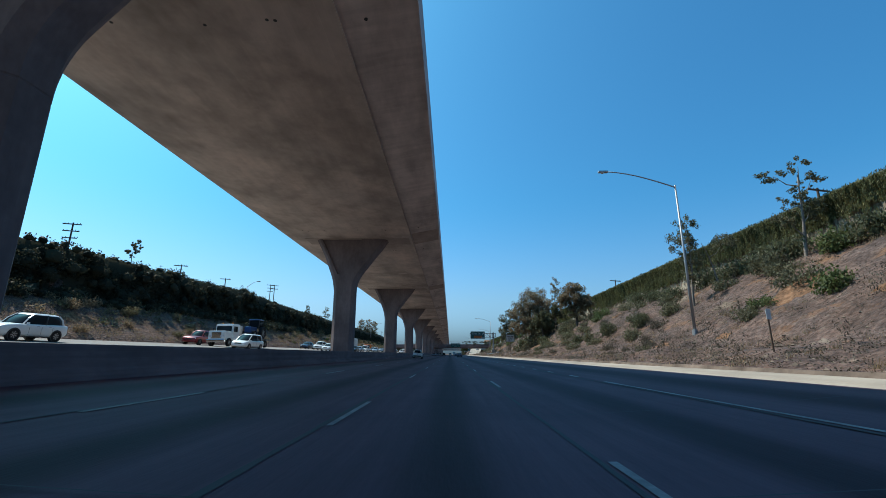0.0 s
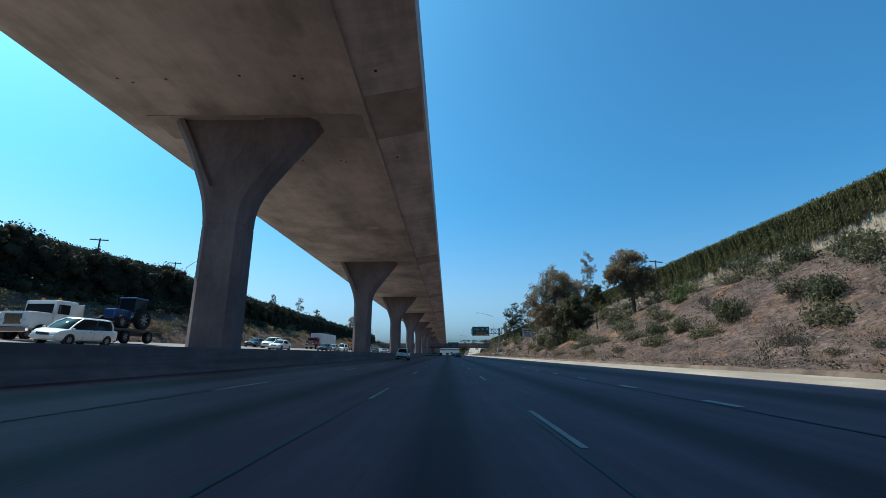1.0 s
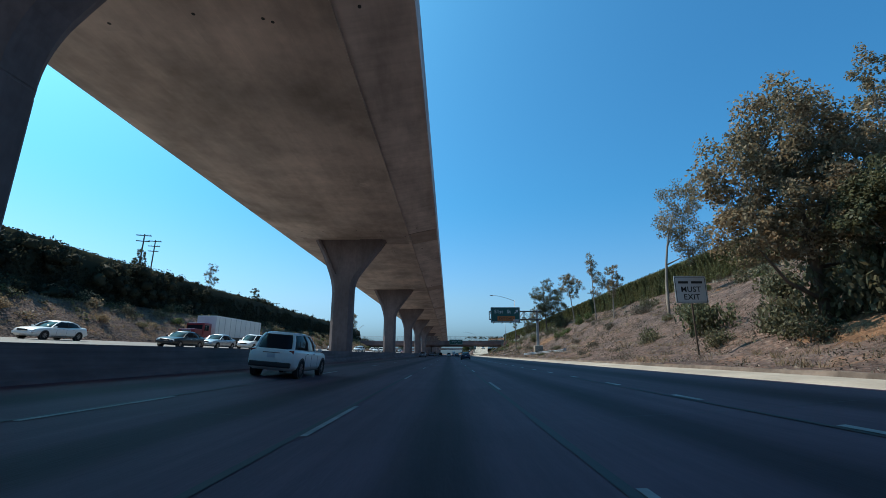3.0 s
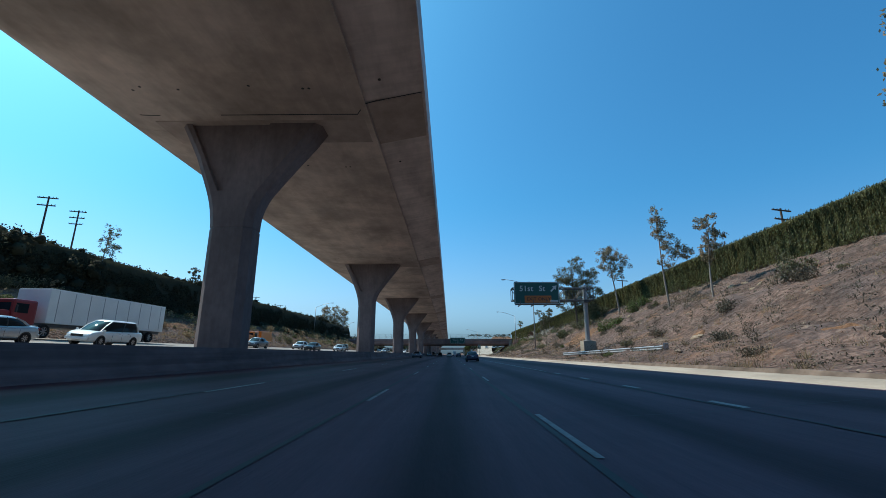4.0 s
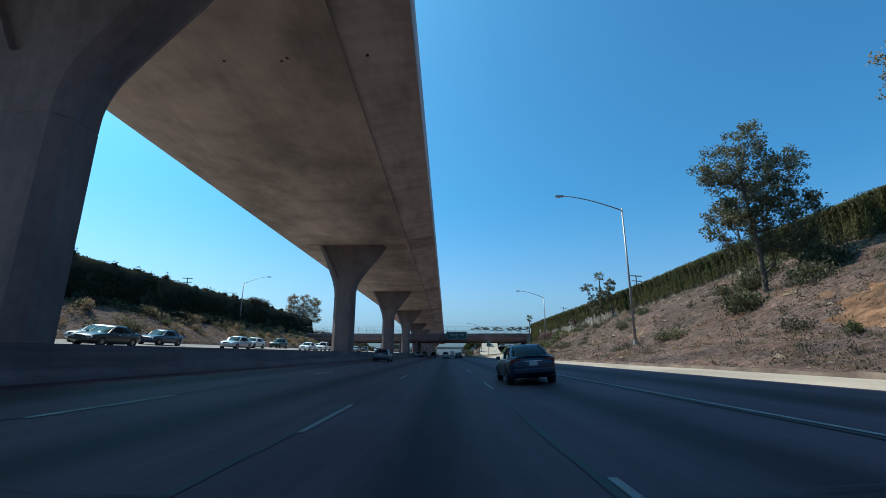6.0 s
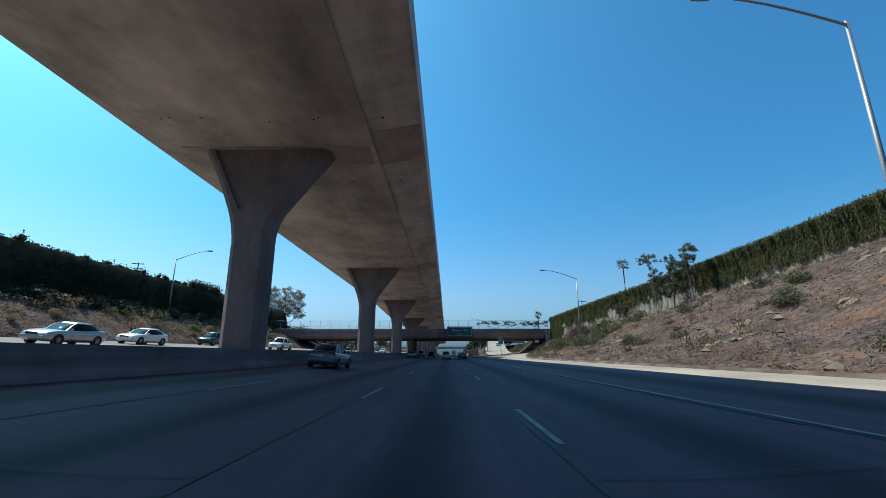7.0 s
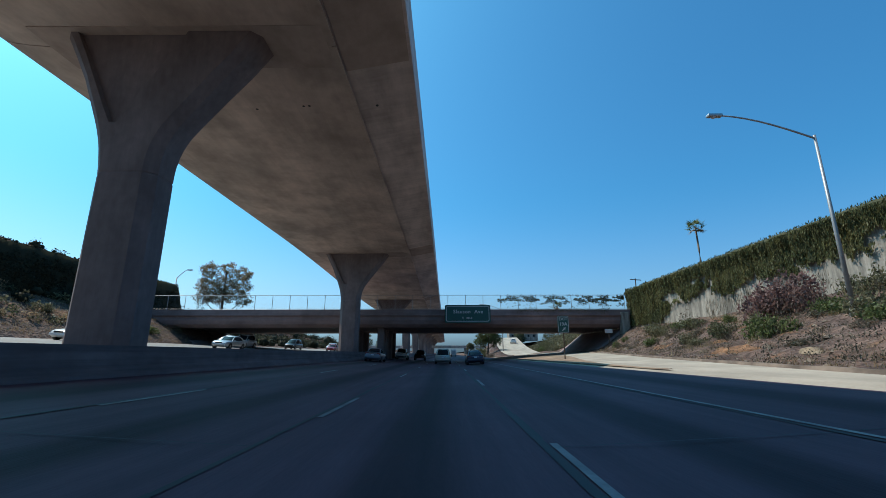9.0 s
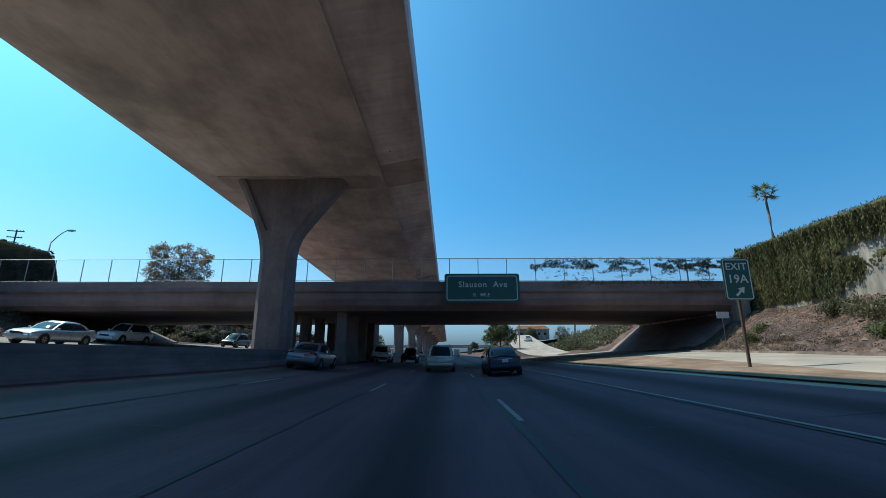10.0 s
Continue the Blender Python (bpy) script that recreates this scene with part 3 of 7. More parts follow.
def border(bm, w, h, r, t, d, m):
    """A thin raised frame with rounded corners."""
    outer, inner = [], []
    for rr, store, ww, hh in ((r, outer, w, h), (max(r - t, 0.01), inner, w - 2 * t, h - 2 * t)):
        for cx, cz, a0 in ((ww / 2 - rr, hh / 2 - rr, 0), (-ww / 2 + rr, hh / 2 - rr, 90), (-ww / 2 + rr, -hh / 2 + rr, 180), (ww / 2 - rr, -hh / 2 + rr, 270)):
            for k in range(5):
                a = radians(a0 + 22.5 * k)
                store.append((cx + rr * math.cos(a), cz + rr * math.sin(a)))
    o = [bm.verts.new(m @ Vector((x, -d, z))) for x, z in outer]
    i_ = [bm.verts.new(m @ Vector((x, -d, z))) for x, z in inner]
    for k in range(len(o)):
        j = (k + 1) % len(o)
        bm.faces.new((o[k], o[j], i_[j], i_[k]))
    return bm


def arrow(bm, size, m):
    """An arrow that points up and to the right."""
    pts = [(-0.5, -0.33), (-0.33, -0.5), (0.16, 0.0), (0.36, -0.2), (0.5, 0.5), (-0.2, 0.36), (0.0, 0.16)]
    f0 = [bm.verts.new(m @ Vector((x * size, -0.004, z * size))) for x, z in pts]
    f1 = [bm.verts.new(m @ Vector((x * size, 0.004, z * size))) for x, z in pts]
    bm.faces.new(f0)
    bm.faces.new(f1[::-1])
    for i in range(len(pts)):
        j = (i + 1) % len(pts)
        bm.faces.new((f0[j], f0[i], f1[i], f1[j]))
    return bm


UP = pose(0, 0, 0, 90, 0, 0)
# sign on the bridge
slauson = tagged(new("overhead_sign"), "green overhead sign with white lettering fixed to the bridge", "road sign")
slauson.location = (3.3, BY0 - 0.55, 6.55)
bm = rounded_plate(bmesh.new(), 6.25, 2.42, 0.08, 0.2, Matrix())
part("panel", bm, SIGN_GREEN, slauson)
bm = border(bmesh.new(), 5.9, 2.08, 0.22, 0.07, 0.046, Matrix())
part("border", bm, SIGN_WHITE, slauson)
words("Slauson", 0.68, SIGN_WHITE, slauson, pose(-0.78, -0.046, 0.28) @ UP, space=1.15)
words("Ave", 0.68, SIGN_WHITE, slauson, pose(1.52, -0.046, 0.28) @ UP, space=1.15)
words("\u00bd", 0.38, SIGN_WHITE, slauson, pose(-0.62, -0.046, -0.58) @ UP)
words("MILE", 0.38, SIGN_WHITE, slauson, pose(0.24, -0.046, -0.58) @ UP)
for x in (-2.2, 0, 2.2):
    bm = bmesh.new()
    box(bm, (0.1, 0.5, 0.12), pose(x, 0.29, 0.75), 0.01)
    box(bm, (0.1, 0.5, 0.12), pose(x, 0.29, -0.45), 0.01)
    box(bm, (0.1, 0.06, 1.9), pose(x, 0.075, 0.1), 0.01)
    part("bracket", bm, DARK_STEEL, slauson)

# exit number sign at the gore
exit_sign = tagged(new("exit_sign"), "green exit sign with white arrow on a rusty post", "road sign")
exit_sign.location = (10.8, 257.3, lie(10.8, 257.3))
bm = rod(bmesh.new(), (0, 0, -0.3), (0, 0, 3.8), 0.055, seg=8)
part("post", bm, OLD_WOOD, exit_sign, "rust-brown post")
bm = rounded_plate(bmesh.new(), 1.0, 1.5, 0.03, 0.1, pose(0, -0.09, 3.1))
part("panel", bm, SIGN_GREEN, exit_sign)
bm = border(bmesh.new(), 0.94, 1.44, 0.09, 0.035, 0.004, pose(0, -0.108, 3.1))
part("border", bm, SIGN_WHITE, exit_sign)
words("EXIT", 0.36, SIGN_WHITE, exit_sign, pose(0, -0.11, 3.55) @ UP)
words("19A", 0.42, SIGN_WHITE, exit_sign, pose(0, -0.11, 3.1) @ UP)
bm = arrow(bmesh.new(), 0.34, pose(0.02, -0.112, 2.65))
part("arrow", bm, SIGN_WHITE, exit_sign)

# cantilever sign
SX, SY = 14.0, 142.8
gantry = tagged(new("cantilever_sign"), "green exit sign on a steel truss cantilever above a concrete block", "road sign")
gantry.location = (SX, SY, lie(SX, SY))
zt = 8.15 - lie(SX, SY)
bm = bmesh.new()
box(bm, (1.25, 1.25, 1.5), pose(0, 0, 0.45), 0.06)
part("footing", bm, SHOULDER, gantry, "square pale concrete block")
bm = rod(bmesh.new(), (0, 0, 1.1), (0.05, 0, zt - 0.05), 0.235, 0.2, seg=14)
rod(bm, (0, 0, 1.18), (0, 0, 1.26), 0.42, seg=14)
part("column", bm, POLE_PAINT, gantry, smooth=False)
L0, L1, H, D = -7.5, 0.75, 1.15, 1.0
zc0, zc1 = zt - 1.6, zt - 0.35
for y in (-D / 2, D / 2):
    for z in (zc0, zc1):
        part("chord", rod(bmesh.new(), (L0, y, z), (L1, y, z), 0.06, seg=6), DARK_STEEL, gantry)
nb = 9
for k in range(nb):
    xa, xb = L0 + (L1 - L0) * k / nb, L0 + (L1 - L0) * (k + 1) / nb
    for y in (-D / 2, D / 2):
        part("truss_bar", rod(bmesh.new(), (xa, y, zc0), (xa, y, zc1), 0.035, seg=5), DARK_STEEL, gantry)
        part("truss_bar", rod(bmesh.new(), (xa, y, zc0 if k % 2 else zc1), (xb, y, zc1 if k % 2 else zc0), 0.035, seg=5), DARK_STEEL, gantry)
    for z in (zc0, zc1):
        part("truss_bar", rod(bmesh.new(), (xa, -D / 2, z), (xa, D / 2, z), 0.03, seg=5), DARK_STEEL, gantry)
        part("truss_bar", rod(bmesh.new(), (xa, -D / 2 if k % 2 else D / 2, z), (xb, D / 2 if k % 2 else -D / 2, z), 0.03, seg=5), DARK_STEEL, gantry)
bm = bmesh.new()
for y in (-D / 2, D / 2):
    rod(bm, (L1, y, zc0), (L1, y, zc1), 0.05, seg=6)
box(bm, (0.5, 1.1, 0.18), pose(0, 0, zt - 1.75), 0.02)
part("saddle", bm, DARK_STEEL, gantry)
pc = pose(-5.05, -D / 2 - 0.22, zt - 0.92)
part("panel", rounded_plate(bmesh.new(), 4.6, 2.3, 0.06, 0.12, pc), SIGN_GREEN, gantry)
for k, x in enumerate((-2.0, -0.7, 0.7, 2.0)):
    bm = bmesh.new()
    box(bm, (0.09, 0.16, 2.4), pc @ pose(x, 0.11, 0), 0.01)
    part("stiffener", bm, SIGN_BACK, gantry)
part("border", border(bmesh.new(), 4.5, 2.2, 0.14, 0.05, 0.036, pc), SIGN_WHITE, gantry)
words("51st", 0.78, SIGN_WHITE, gantry, pc @ pose(-1.05, -0.036, 0.45) @ UP)
words("St", 0.78, SIGN_WHITE, gantry, pc @ pose(0.55, -0.036, 0.45) @ UP)
part("arrow", arrow(bmesh.new(), 0.66, pc @ pose(1.72, -0.04, 0.45)), SIGN_WHITE, gantry)
part("exit_only_plate", rounded_plate(bmesh.new(), 2.7, 0.72, 0.02, 0.04, pc @ pose(0.1, -0.045, -0.62)), SIGN_ORANGE, gantry, "orange plate with black letters")
words("EXIT", 0.46, SIGN_BLACK, gantry, pc @ pose(-0.56, -0.06, -0.62) @ UP)
words("ONLY", 0.46, SIGN_BLACK, gantry, pc @ pose(0.74, -0.06, -0.62) @ UP)
# catwalk brackets and lamps below the panel
for k, x in enumerate((-1.9, -0.6, 0.7, 2.0)):
    bm = bmesh.new()
    box(bm, (0.08, 1.5, 0.1), pc @ pose(x, -0.55, -1.32), 0.01)
    box(bm, (0.06, 0.06, 0.5), pc @ pose(x, -1.25, -1.1), 0.01)
    part("catwalk_bracket", bm, DARK_STEEL, gantry)
for y in (-0.45, -0.8, -1.15):
    bm = bmesh.new()
    box(bm, (4.8, 0.06, 0.05), pc @ pose(0.05, y, -1.25), 0.01)
    part("catwalk_bar", bm, DARK_STEEL, gantry)
bm = bmesh.new()
box(bm, (0.75, 0.3, 0.22), pc @ pose(1.45, -1.2, -0.98), 0.06)
part("sign_lamp", bm, STEEL, gantry, "pale lamp housing below the panel")

# "must exit" sign on its post
must = tagged(new("lane_sign"), "white lane sign with black lettering on a thin post", "road sign")
must.location = (13.4, 97.8, lie(13.4, 97.8))
bm = rod(bmesh.new(), (0, 0, -0.3), (0, 0, 4.3), 0.05, seg=8)
part("post", bm, OLD_WOOD, must)
part("panel", rounded_plate(bmesh.new(), 1.75, 1.5, 0.03, 0.08, pose(0, -0.08, 3.5)), SIGN_WHITE, must)
part("border", border(bmesh.new(), 1.66, 1.41, 0.07, 0.03, 0.004, pose(0, -0.097, 3.5)), SIGN_BLACK, must)
for x, w in ((-0.38, 0.55), (0.36, 0.6)):
    bm = bmesh.new()
    box(bm, (w, 0.006, 0.13), pose(x, -0.1, 3.9))
    part("lettering_bar", bm, SIGN_BLACK, must)
words("MUST", 0.42, SIGN_BLACK, must, pose(0, -0.1, 3.5) @ UP)
words("EXIT", 0.42, SIGN_BLACK, must, pose(0, -0.1, 3.08) @ UP)


def small_sign(x, y, w, h, z, label, turn=0.0, mat_=None):
    ob = tagged(new("small_sign"), label, "road sign")
    ob.matrix_basis = pose(x, y, lie(x, y))
    part("post", rod(bmesh.new(), (0, 0, -0.3), (0, 0, z + h / 2), 0.04, seg=6), OLD_WOOD, ob)
    part("panel", rounded_plate(bmesh.new(), w, h, 0.025, 0.04, pose(0, -0.06, z, 0, turn, 0)), mat_ or SIGN_WHITE, ob)
    return ob


small_sign(21.6, 275.5, 0.95, 0.5, 2.0, "small blank white sign on a post beside the abutment")
small_sign(-35.2, 297.5, 1.15, 1.15, 2.3, "diamond shaped sign seen from its grey back", 45, SIGN_BACK)
small_sign(14.9, 20.5, 0.22, 0.5, 1.7, "narrow marker post on the dry bank")

# ---------------------------------------------------------------- guardrail
rail = tagged(new("guardrail"), "galvanised steel guardrail on short posts before the sign footing", "guardrail")
RA, RB = Vector((12.3, 146.0)), Vector((13.8, 127.0))
wave = [(0.0, 0.0), (0.05, 0.05), (0.05, 0.1), (0.0, 0.155), (0.05, 0.21), (0.05, 0.26), (0.0, 0.31)]
v, f = [], []
for k in range(13):
    p = RA.lerp(RB, k / 12)
    z0 = 1.02 + 0.42 * k / 12
    for dx, dz in wave + [(dx + 0.012, dz) for dx, dz in wave[::-1]]:
        v.append((p.x - dx, p.y, z0 + dz))
n = 2 * len(wave)
for k in range(12):
    for i in range(n):
        j = (i + 1) % n
        f.append((k * n + i, k * n + j, (k + 1) * n + j, (k + 1) * n + i))
ob = new("beam", mesh_of("beam", v, f, STEEL))
ob.parent = rail
for k in range(11):
    p = RA.lerp(RB, (k + 0.3) / 11)
    bm = bmesh.new()
    box(bm, (0.16, 0.16, 1.15), pose(p.x + 0.24, p.y, 0.85 + 0.42 * k / 11), 0.01)
    box(bm, (0.2, 0.14, 0.3), pose(p.x + 0.09, p.y, 1.17 + 0.42 * k / 11), 0.01)
    part("post", bm, OLD_WOOD, rail)
bm = bmesh.new()
box(bm, (0.34, 0.05, 0.7), pose(RB.x + 0.1, RB.y - 0.2, 1.55), 0.03)
part("end_plate", bm, STEEL, rail)


# ---------------------------------------------------------------- street lamps
def street_lamp(x, y, height, reach, label, side=-1, base=None):
    ob = tagged(new("street_lamp"), label, "street lamp", group="street lamps")
    ob.matrix_basis = pose(x, y, lie(x, y) if base is None else base)
    part("pole", rod(bmesh.new(), (0, 0, -0.3), (0, 0, height), 0.125, 0.07, seg=10), POLE_PAINT, ob, smooth=True)
    part("base_plate", rod(bmesh.new(), (0, 0, -0.1), (0, 0, 0.35), 0.22, 0.19, seg=10), POLE_PAINT, ob)
    bm = bmesh.new()
    pts = [Vector((side * reach * u, 0, height - 0.2 + 1.5 * math.sin(u * 1.4))) for u in np.linspace(0, 1, 8)]
    limb(bm, pts, 0.06, 0.045, 7)
    part("arm", bm, POLE_PAINT, ob, smooth=True)
    bm = bmesh.new()
    box(bm, (0.85, 0.32, 0.17), Matrix.Translation(pts[-1] + Vector((side * 0.35, 0, -0.01))), 0.06)
    head = part("lamp_head", bm, STEEL, ob)
    bm = rod(bmesh.new(), pts[-1] + Vector((side * 0.42, 0, -0.16)), pts[-1] + Vector((side * 0.42, 0, -0.08)), 0.1, 0.15, seg=10)
    part("lens", bm, SIGN_WHITE, head)
    return ob


street_lamp(19.4, 34.8, 12.6, 5.7, "tall grey steel street lamp on the dry bank")
street_lamp(17.2, 186.4, 12.9, 5.6, "tall grey steel street lamp standing on the bare bank")
street_lamp(21.6, 241.0, 10.3, 5.2, "tall grey steel street lamp among the bushes")
street_lamp(14.8, 330.0, 11.5, 5.0, "grey street lamp beyond the bridge")
street_lamp(-43.5, 238.0, 8.6, 5.0, "grey street lamp on the dark hillside", side=1)
street_lamp(-52.0, 108.0, 4.5, 2.5, "short street lamp behind the hedge on the hilltop", side=1)
street_lamp(-44.2, 288.0, 7.2, 1.7, "slim grey street lamp at the end of the bridge", side=1, base=6.3)


# thin pole with equipment on the hillside before the bridge
mast = tagged(new("equipment_pole"), "thin grey pole with small equipment boxes on the hillside", "pole")
mast.location = (-44.0, 277.5, lie(-44.0, 277.5))
part("pole", rod(bmesh.new(), (0, 0, -0.4), (0, 0, 6.2), 0.11, 0.08, seg=8), POLE_PAINT, mast)
for x, z, w, h in ((0.55, 5.6, 0.6, 0.25), (0.2, 3.6, 0.35, 0.5), (-0.35, 6.1, 0.35, 0.4)):
    bm = bmesh.new()
    box(bm, (w, 0.3, h), pose(x, -0.1, z), 0.03)
    part("equipment_box", bm, STEEL, mast)
part("arm", rod(bmesh.new(), (-0.4, 0, 5.55), (0.9, 0, 5.4), 0.04, seg=6), POLE_PAINT, mast)


# ---------------------------------------------------------------- utility poles
def utility_pole(x, y, top, bars, label, base=None):
    ob = tagged(new("utility_pole"), label, "utility pole", group="utility poles")
    z = lie(x, min(y, 290)) if base is None else base
    ob.matrix_basis = pose(x, y, z - 0.5)
    h = top - z + 0.5
    part("pole", rod(bmesh.new(), (0, 0, 0), (0.12, 0, h), 0.2, 0.13, seg=8), OLD_WOOD, ob)
    for k in range(bars):
        zz = h - 0.35 - 1.35 * k
        bm = bmesh.new()
        box(bm, (3.2 - 0.4 * k, 0.16, 0.18), pose(0.1, -0.16, zz, 0, 2, 12))
        part("crossarm", bm, OLD_WOOD, ob)
        for x_ in (-1.3, -0.7, 0.8, 1.35):
            part("insulator", rod(bmesh.new(), (0.1 + x_ * 0.95, -0.16 + x_ * 0.2, zz + 0.05), (0.1 + x_ * 0.95, -0.16 + x_ * 0.2, zz + 0.28), 0.06, 0.04, seg=6), DARK_STEEL, ob)
    return ob


for x, y, top, bars in ((44.5, 115, 20.7, 1), (47.7, 157.8, 21.6, 2), (45, 50, 21.0, 1), (46, 212, 20.5, 1), (49.8, 258, 21.4, 2), (50, 330, 20.5, 1)):
    utility_pole(x, y, top, bars, "dark wooden utility pole behind the ivy wall")
for x, y, top, bars in ((-72, 77, 25.6, 3), (-68, 105, 23.2, 1), (-70, 168, 28.0, 2), (-78, 183, 30.6, 3), (-86, 287, 26.0, 2), (-91, 328, 26.8, 2), (-74, 138, 25.5, 1)):
    utility_pole(x, y, top, bars, "dark wooden utility pole behind the wooded hilltop")

# ---------------------------------------------------------------- lane markings
CROSS = lambda x: float(np.interp(x, ROAD_X, ROAD_Z))


def strip(v, f, x, y0, y1, w, dz):
    i = len(v)
    v += [(x - w / 2, y0, CROSS(x - w / 2) + dz), (x + w / 2, y0, CROSS(x + w / 2) + dz), (x + w / 2, y1, CROSS(x + w / 2) + dz), (x - w / 2, y1, CROSS(x - w / 2) + dz)]
    f.append((i, i + 1, i + 2, i + 3))


for x, phase in ((-6.2, 7.5), (-2.03, 7.6), (1.79, 1.5)):
    for k in range(-3, 32):
        y = phase + 14.63 * k
        v, f = [], []
        strip(v, f, x, y, y + 3.7, 0.105, 0.012)
        tagged(new("lane_marking", mesh_of("lane_marking", v, f, PAINT)), "worn white painted lane dash on the road", "lane marking", "lane dashes", "structure")
for y0, y1 in ((-50, 12), (124, 690)):
    v, f = [], []
    for y in np.arange(y0, y1, 6.0):
        strip(v, f, 5.56, y, y + 6.0, 0.09, 0.012)
    tagged(new("lane_marking", mesh_of("lane_marking", v, f, PAINT)), "worn solid white line along the exit lane", "lane marking", kind="structure")
for k in range(24):
    v, f = [], []
    strip(v, f, 5.56, 15 + 4.6 * k, 16.2 + 4.6 * k, 0.14, 0.012)
    tagged(new("lane_marking", mesh_of("lane_marking", v, f, PAINT)), "short worn white dash beside the exit lane", "lane marking", "exit lane dashes", "structure")
for x in (-20.6, -23.7, -27.1, -30.4):
    v, f = [], []
    for k in range(-3, 40):
        strip(v, f, x, 3 + 14.63 * k, 6.9 + 14.63 * k, 0.13, 0.012)
    tagged(new("lane_marking", mesh_of("lane_marking", v, f, PAINT)), "worn white dashes between the oncoming lanes", "lane marking", kind="stuff")
v, f = [], []
for x in (-6.32, -2.15, 1.66, 5.42):
    for y in np.arange(-50, 400, 2.5):
        wob = 0.03 * noise.noise((x, y * 0.35, 0))
        i = len(v)
        z = CROSS(x) + 0.008
        w = 0.055 + 0.045 * noise.noise((x, y * 0.8, 5))
        v += [(x + wob - w, y, z), (x + wob + w, y, z), (x + wob + w, y + 2.5, z), (x + wob - w, y + 2.5, z)]
        f.append((i, i + 1, i + 2, i + 3))
for y in np.arange(-50, 400, 4.9):
    for x0, x1 in ((-6.2, -2.1), (-2.1, 1.7), (1.7, 5.5), (5.5, 8.2)):
        i = len(v)
        v += [(x0, y, CROSS(x0) + 0.008), (x1, y, CROSS(x1) + 0.008), (x1, y + 0.025, CROSS(x1) + 0.008), (x0, y + 0.025, CROSS(x0) + 0.008)]
        if not (x0 < 0 < x1):
            f.append((i, i + 1, i + 2, i + 3))
tagged(new("road_joints", mesh_of("road_joints", v, f, SEAM)), "dark tarred joints between the road slabs", "road joint", kind="stuff")


# ---------------------------------------------------------------- plants
def leaf_material(name, colour, tint, island=0.45):
    m = material(name, colour, 0.6, vary=0.2, scale=2.5, fine=5.0, bump=0.0, tint=tint, island=island)
    n, l = m.node_tree.nodes, m.node_tree.links
    b = n["Principled BSDF"]
    b.inputs["Specular IOR Level"].default_value = 0.25
    # thin leaves let some light through
    thin = n.new("ShaderNodeBsdfTranslucent")
    l.new(b.inputs["Base Color"].links[0].from_socket, thin.inputs["Color"])
    mix = n.new("ShaderNodeMixShader")
    mix.inputs[0].default_value = 0.42
    out = n["Material Output"]
    l.new(b.outputs[0], mix.inputs[1])
    l.new(thin.outputs[0], mix.inputs[2])
    l.new(mix.outputs[0], out.inputs["Surface"])
    return m


LEAF_DARK = leaf_material("dark_leaves", (0.078, 0.086, 0.046), (0.125, 0.122, 0.064))
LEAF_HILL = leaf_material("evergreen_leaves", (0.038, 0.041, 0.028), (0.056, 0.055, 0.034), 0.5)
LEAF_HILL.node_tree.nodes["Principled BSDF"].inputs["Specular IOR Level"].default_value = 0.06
LEAF_OLIVE = leaf_material("olive_leaves", (0.115, 0.112, 0.066), (0.15, 0.135, 0.075))
LEAF_DRY = leaf_material("dry_leaves", (0.17, 0.15, 0.095), (0.31, 0.215, 0.125))
LEAF_GREEN = leaf_material("green_leaves", (0.075, 0.10, 0.034), (0.11, 0.125, 0.045))
LEAF_PINK = leaf_material("dusty_pink_leaves", (0.19, 0.105, 0.10), (0.15, 0.10, 0.085))
LEAF_IVY = leaf_material("ivy_leaves", (0.076, 0.086, 0.036), (0.148, 0.136, 0.054), 0.5)
STRAW = leaf_material("dry_grass", (0.30, 0.22, 0.125), (0.20, 0.145, 0.095), 0.4)
SCRUB = leaf_material("grey_scrub", (0.115, 0.09, 0.066), (0.085, 0.078, 0.056), 0.35)
BARK = material("bark", (0.16, 0.12, 0.09), 0.9, vary=0.3, scale=0.6, fine=9, bump=0.5, stretch=(1, 1, 0.2))
PALE_BARK = material("pale_bark", (0.30, 0.25, 0.21), 0.9, vary=0.3, scale=0.6, fine=9, bump=0.4, stretch=(1, 1, 0.2))
STONE = material("pale_stones", (0.20, 0.155, 0.12), 0.9, vary=0.25, scale=1.0, fine=6, bump=0.4, island=0.35)
PALE_SOIL = streaks(material("pale_cut_soil", (0.21, 0.152, 0.112), 0.95, vary=0.35, scale=2.0, fine=2.0, bump=1.0, bump_dist=0.3), (0.4, 0.4, 0.4), 0.6, 1.25)
ORANGE_SOIL = streaks(material("orange_soil", (0.235, 0.125, 0.07), 0.95, vary=0.35, scale=1.5, fine=2.0, bump=1.0, bump_dist=0.3), (0.4, 0.4, 0.4), 0.6, 1.25)
RED_SOIL = streaks(material("red_soil", (0.20, 0.105, 0.078), 0.95, vary=0.35, scale=1.5, fine=2.0, bump=1.0, bump_dist=0.3), (0.4, 0.4, 0.4), 0.6, 1.25)
ROCK = material("tan_rock", (0.30, 0.225, 0.155), 0.92, vary=0.35, scale=0.5, fine=3.0, bump=0.9, bump_dist=0.12)
RNG = np.random.default_rng(7)


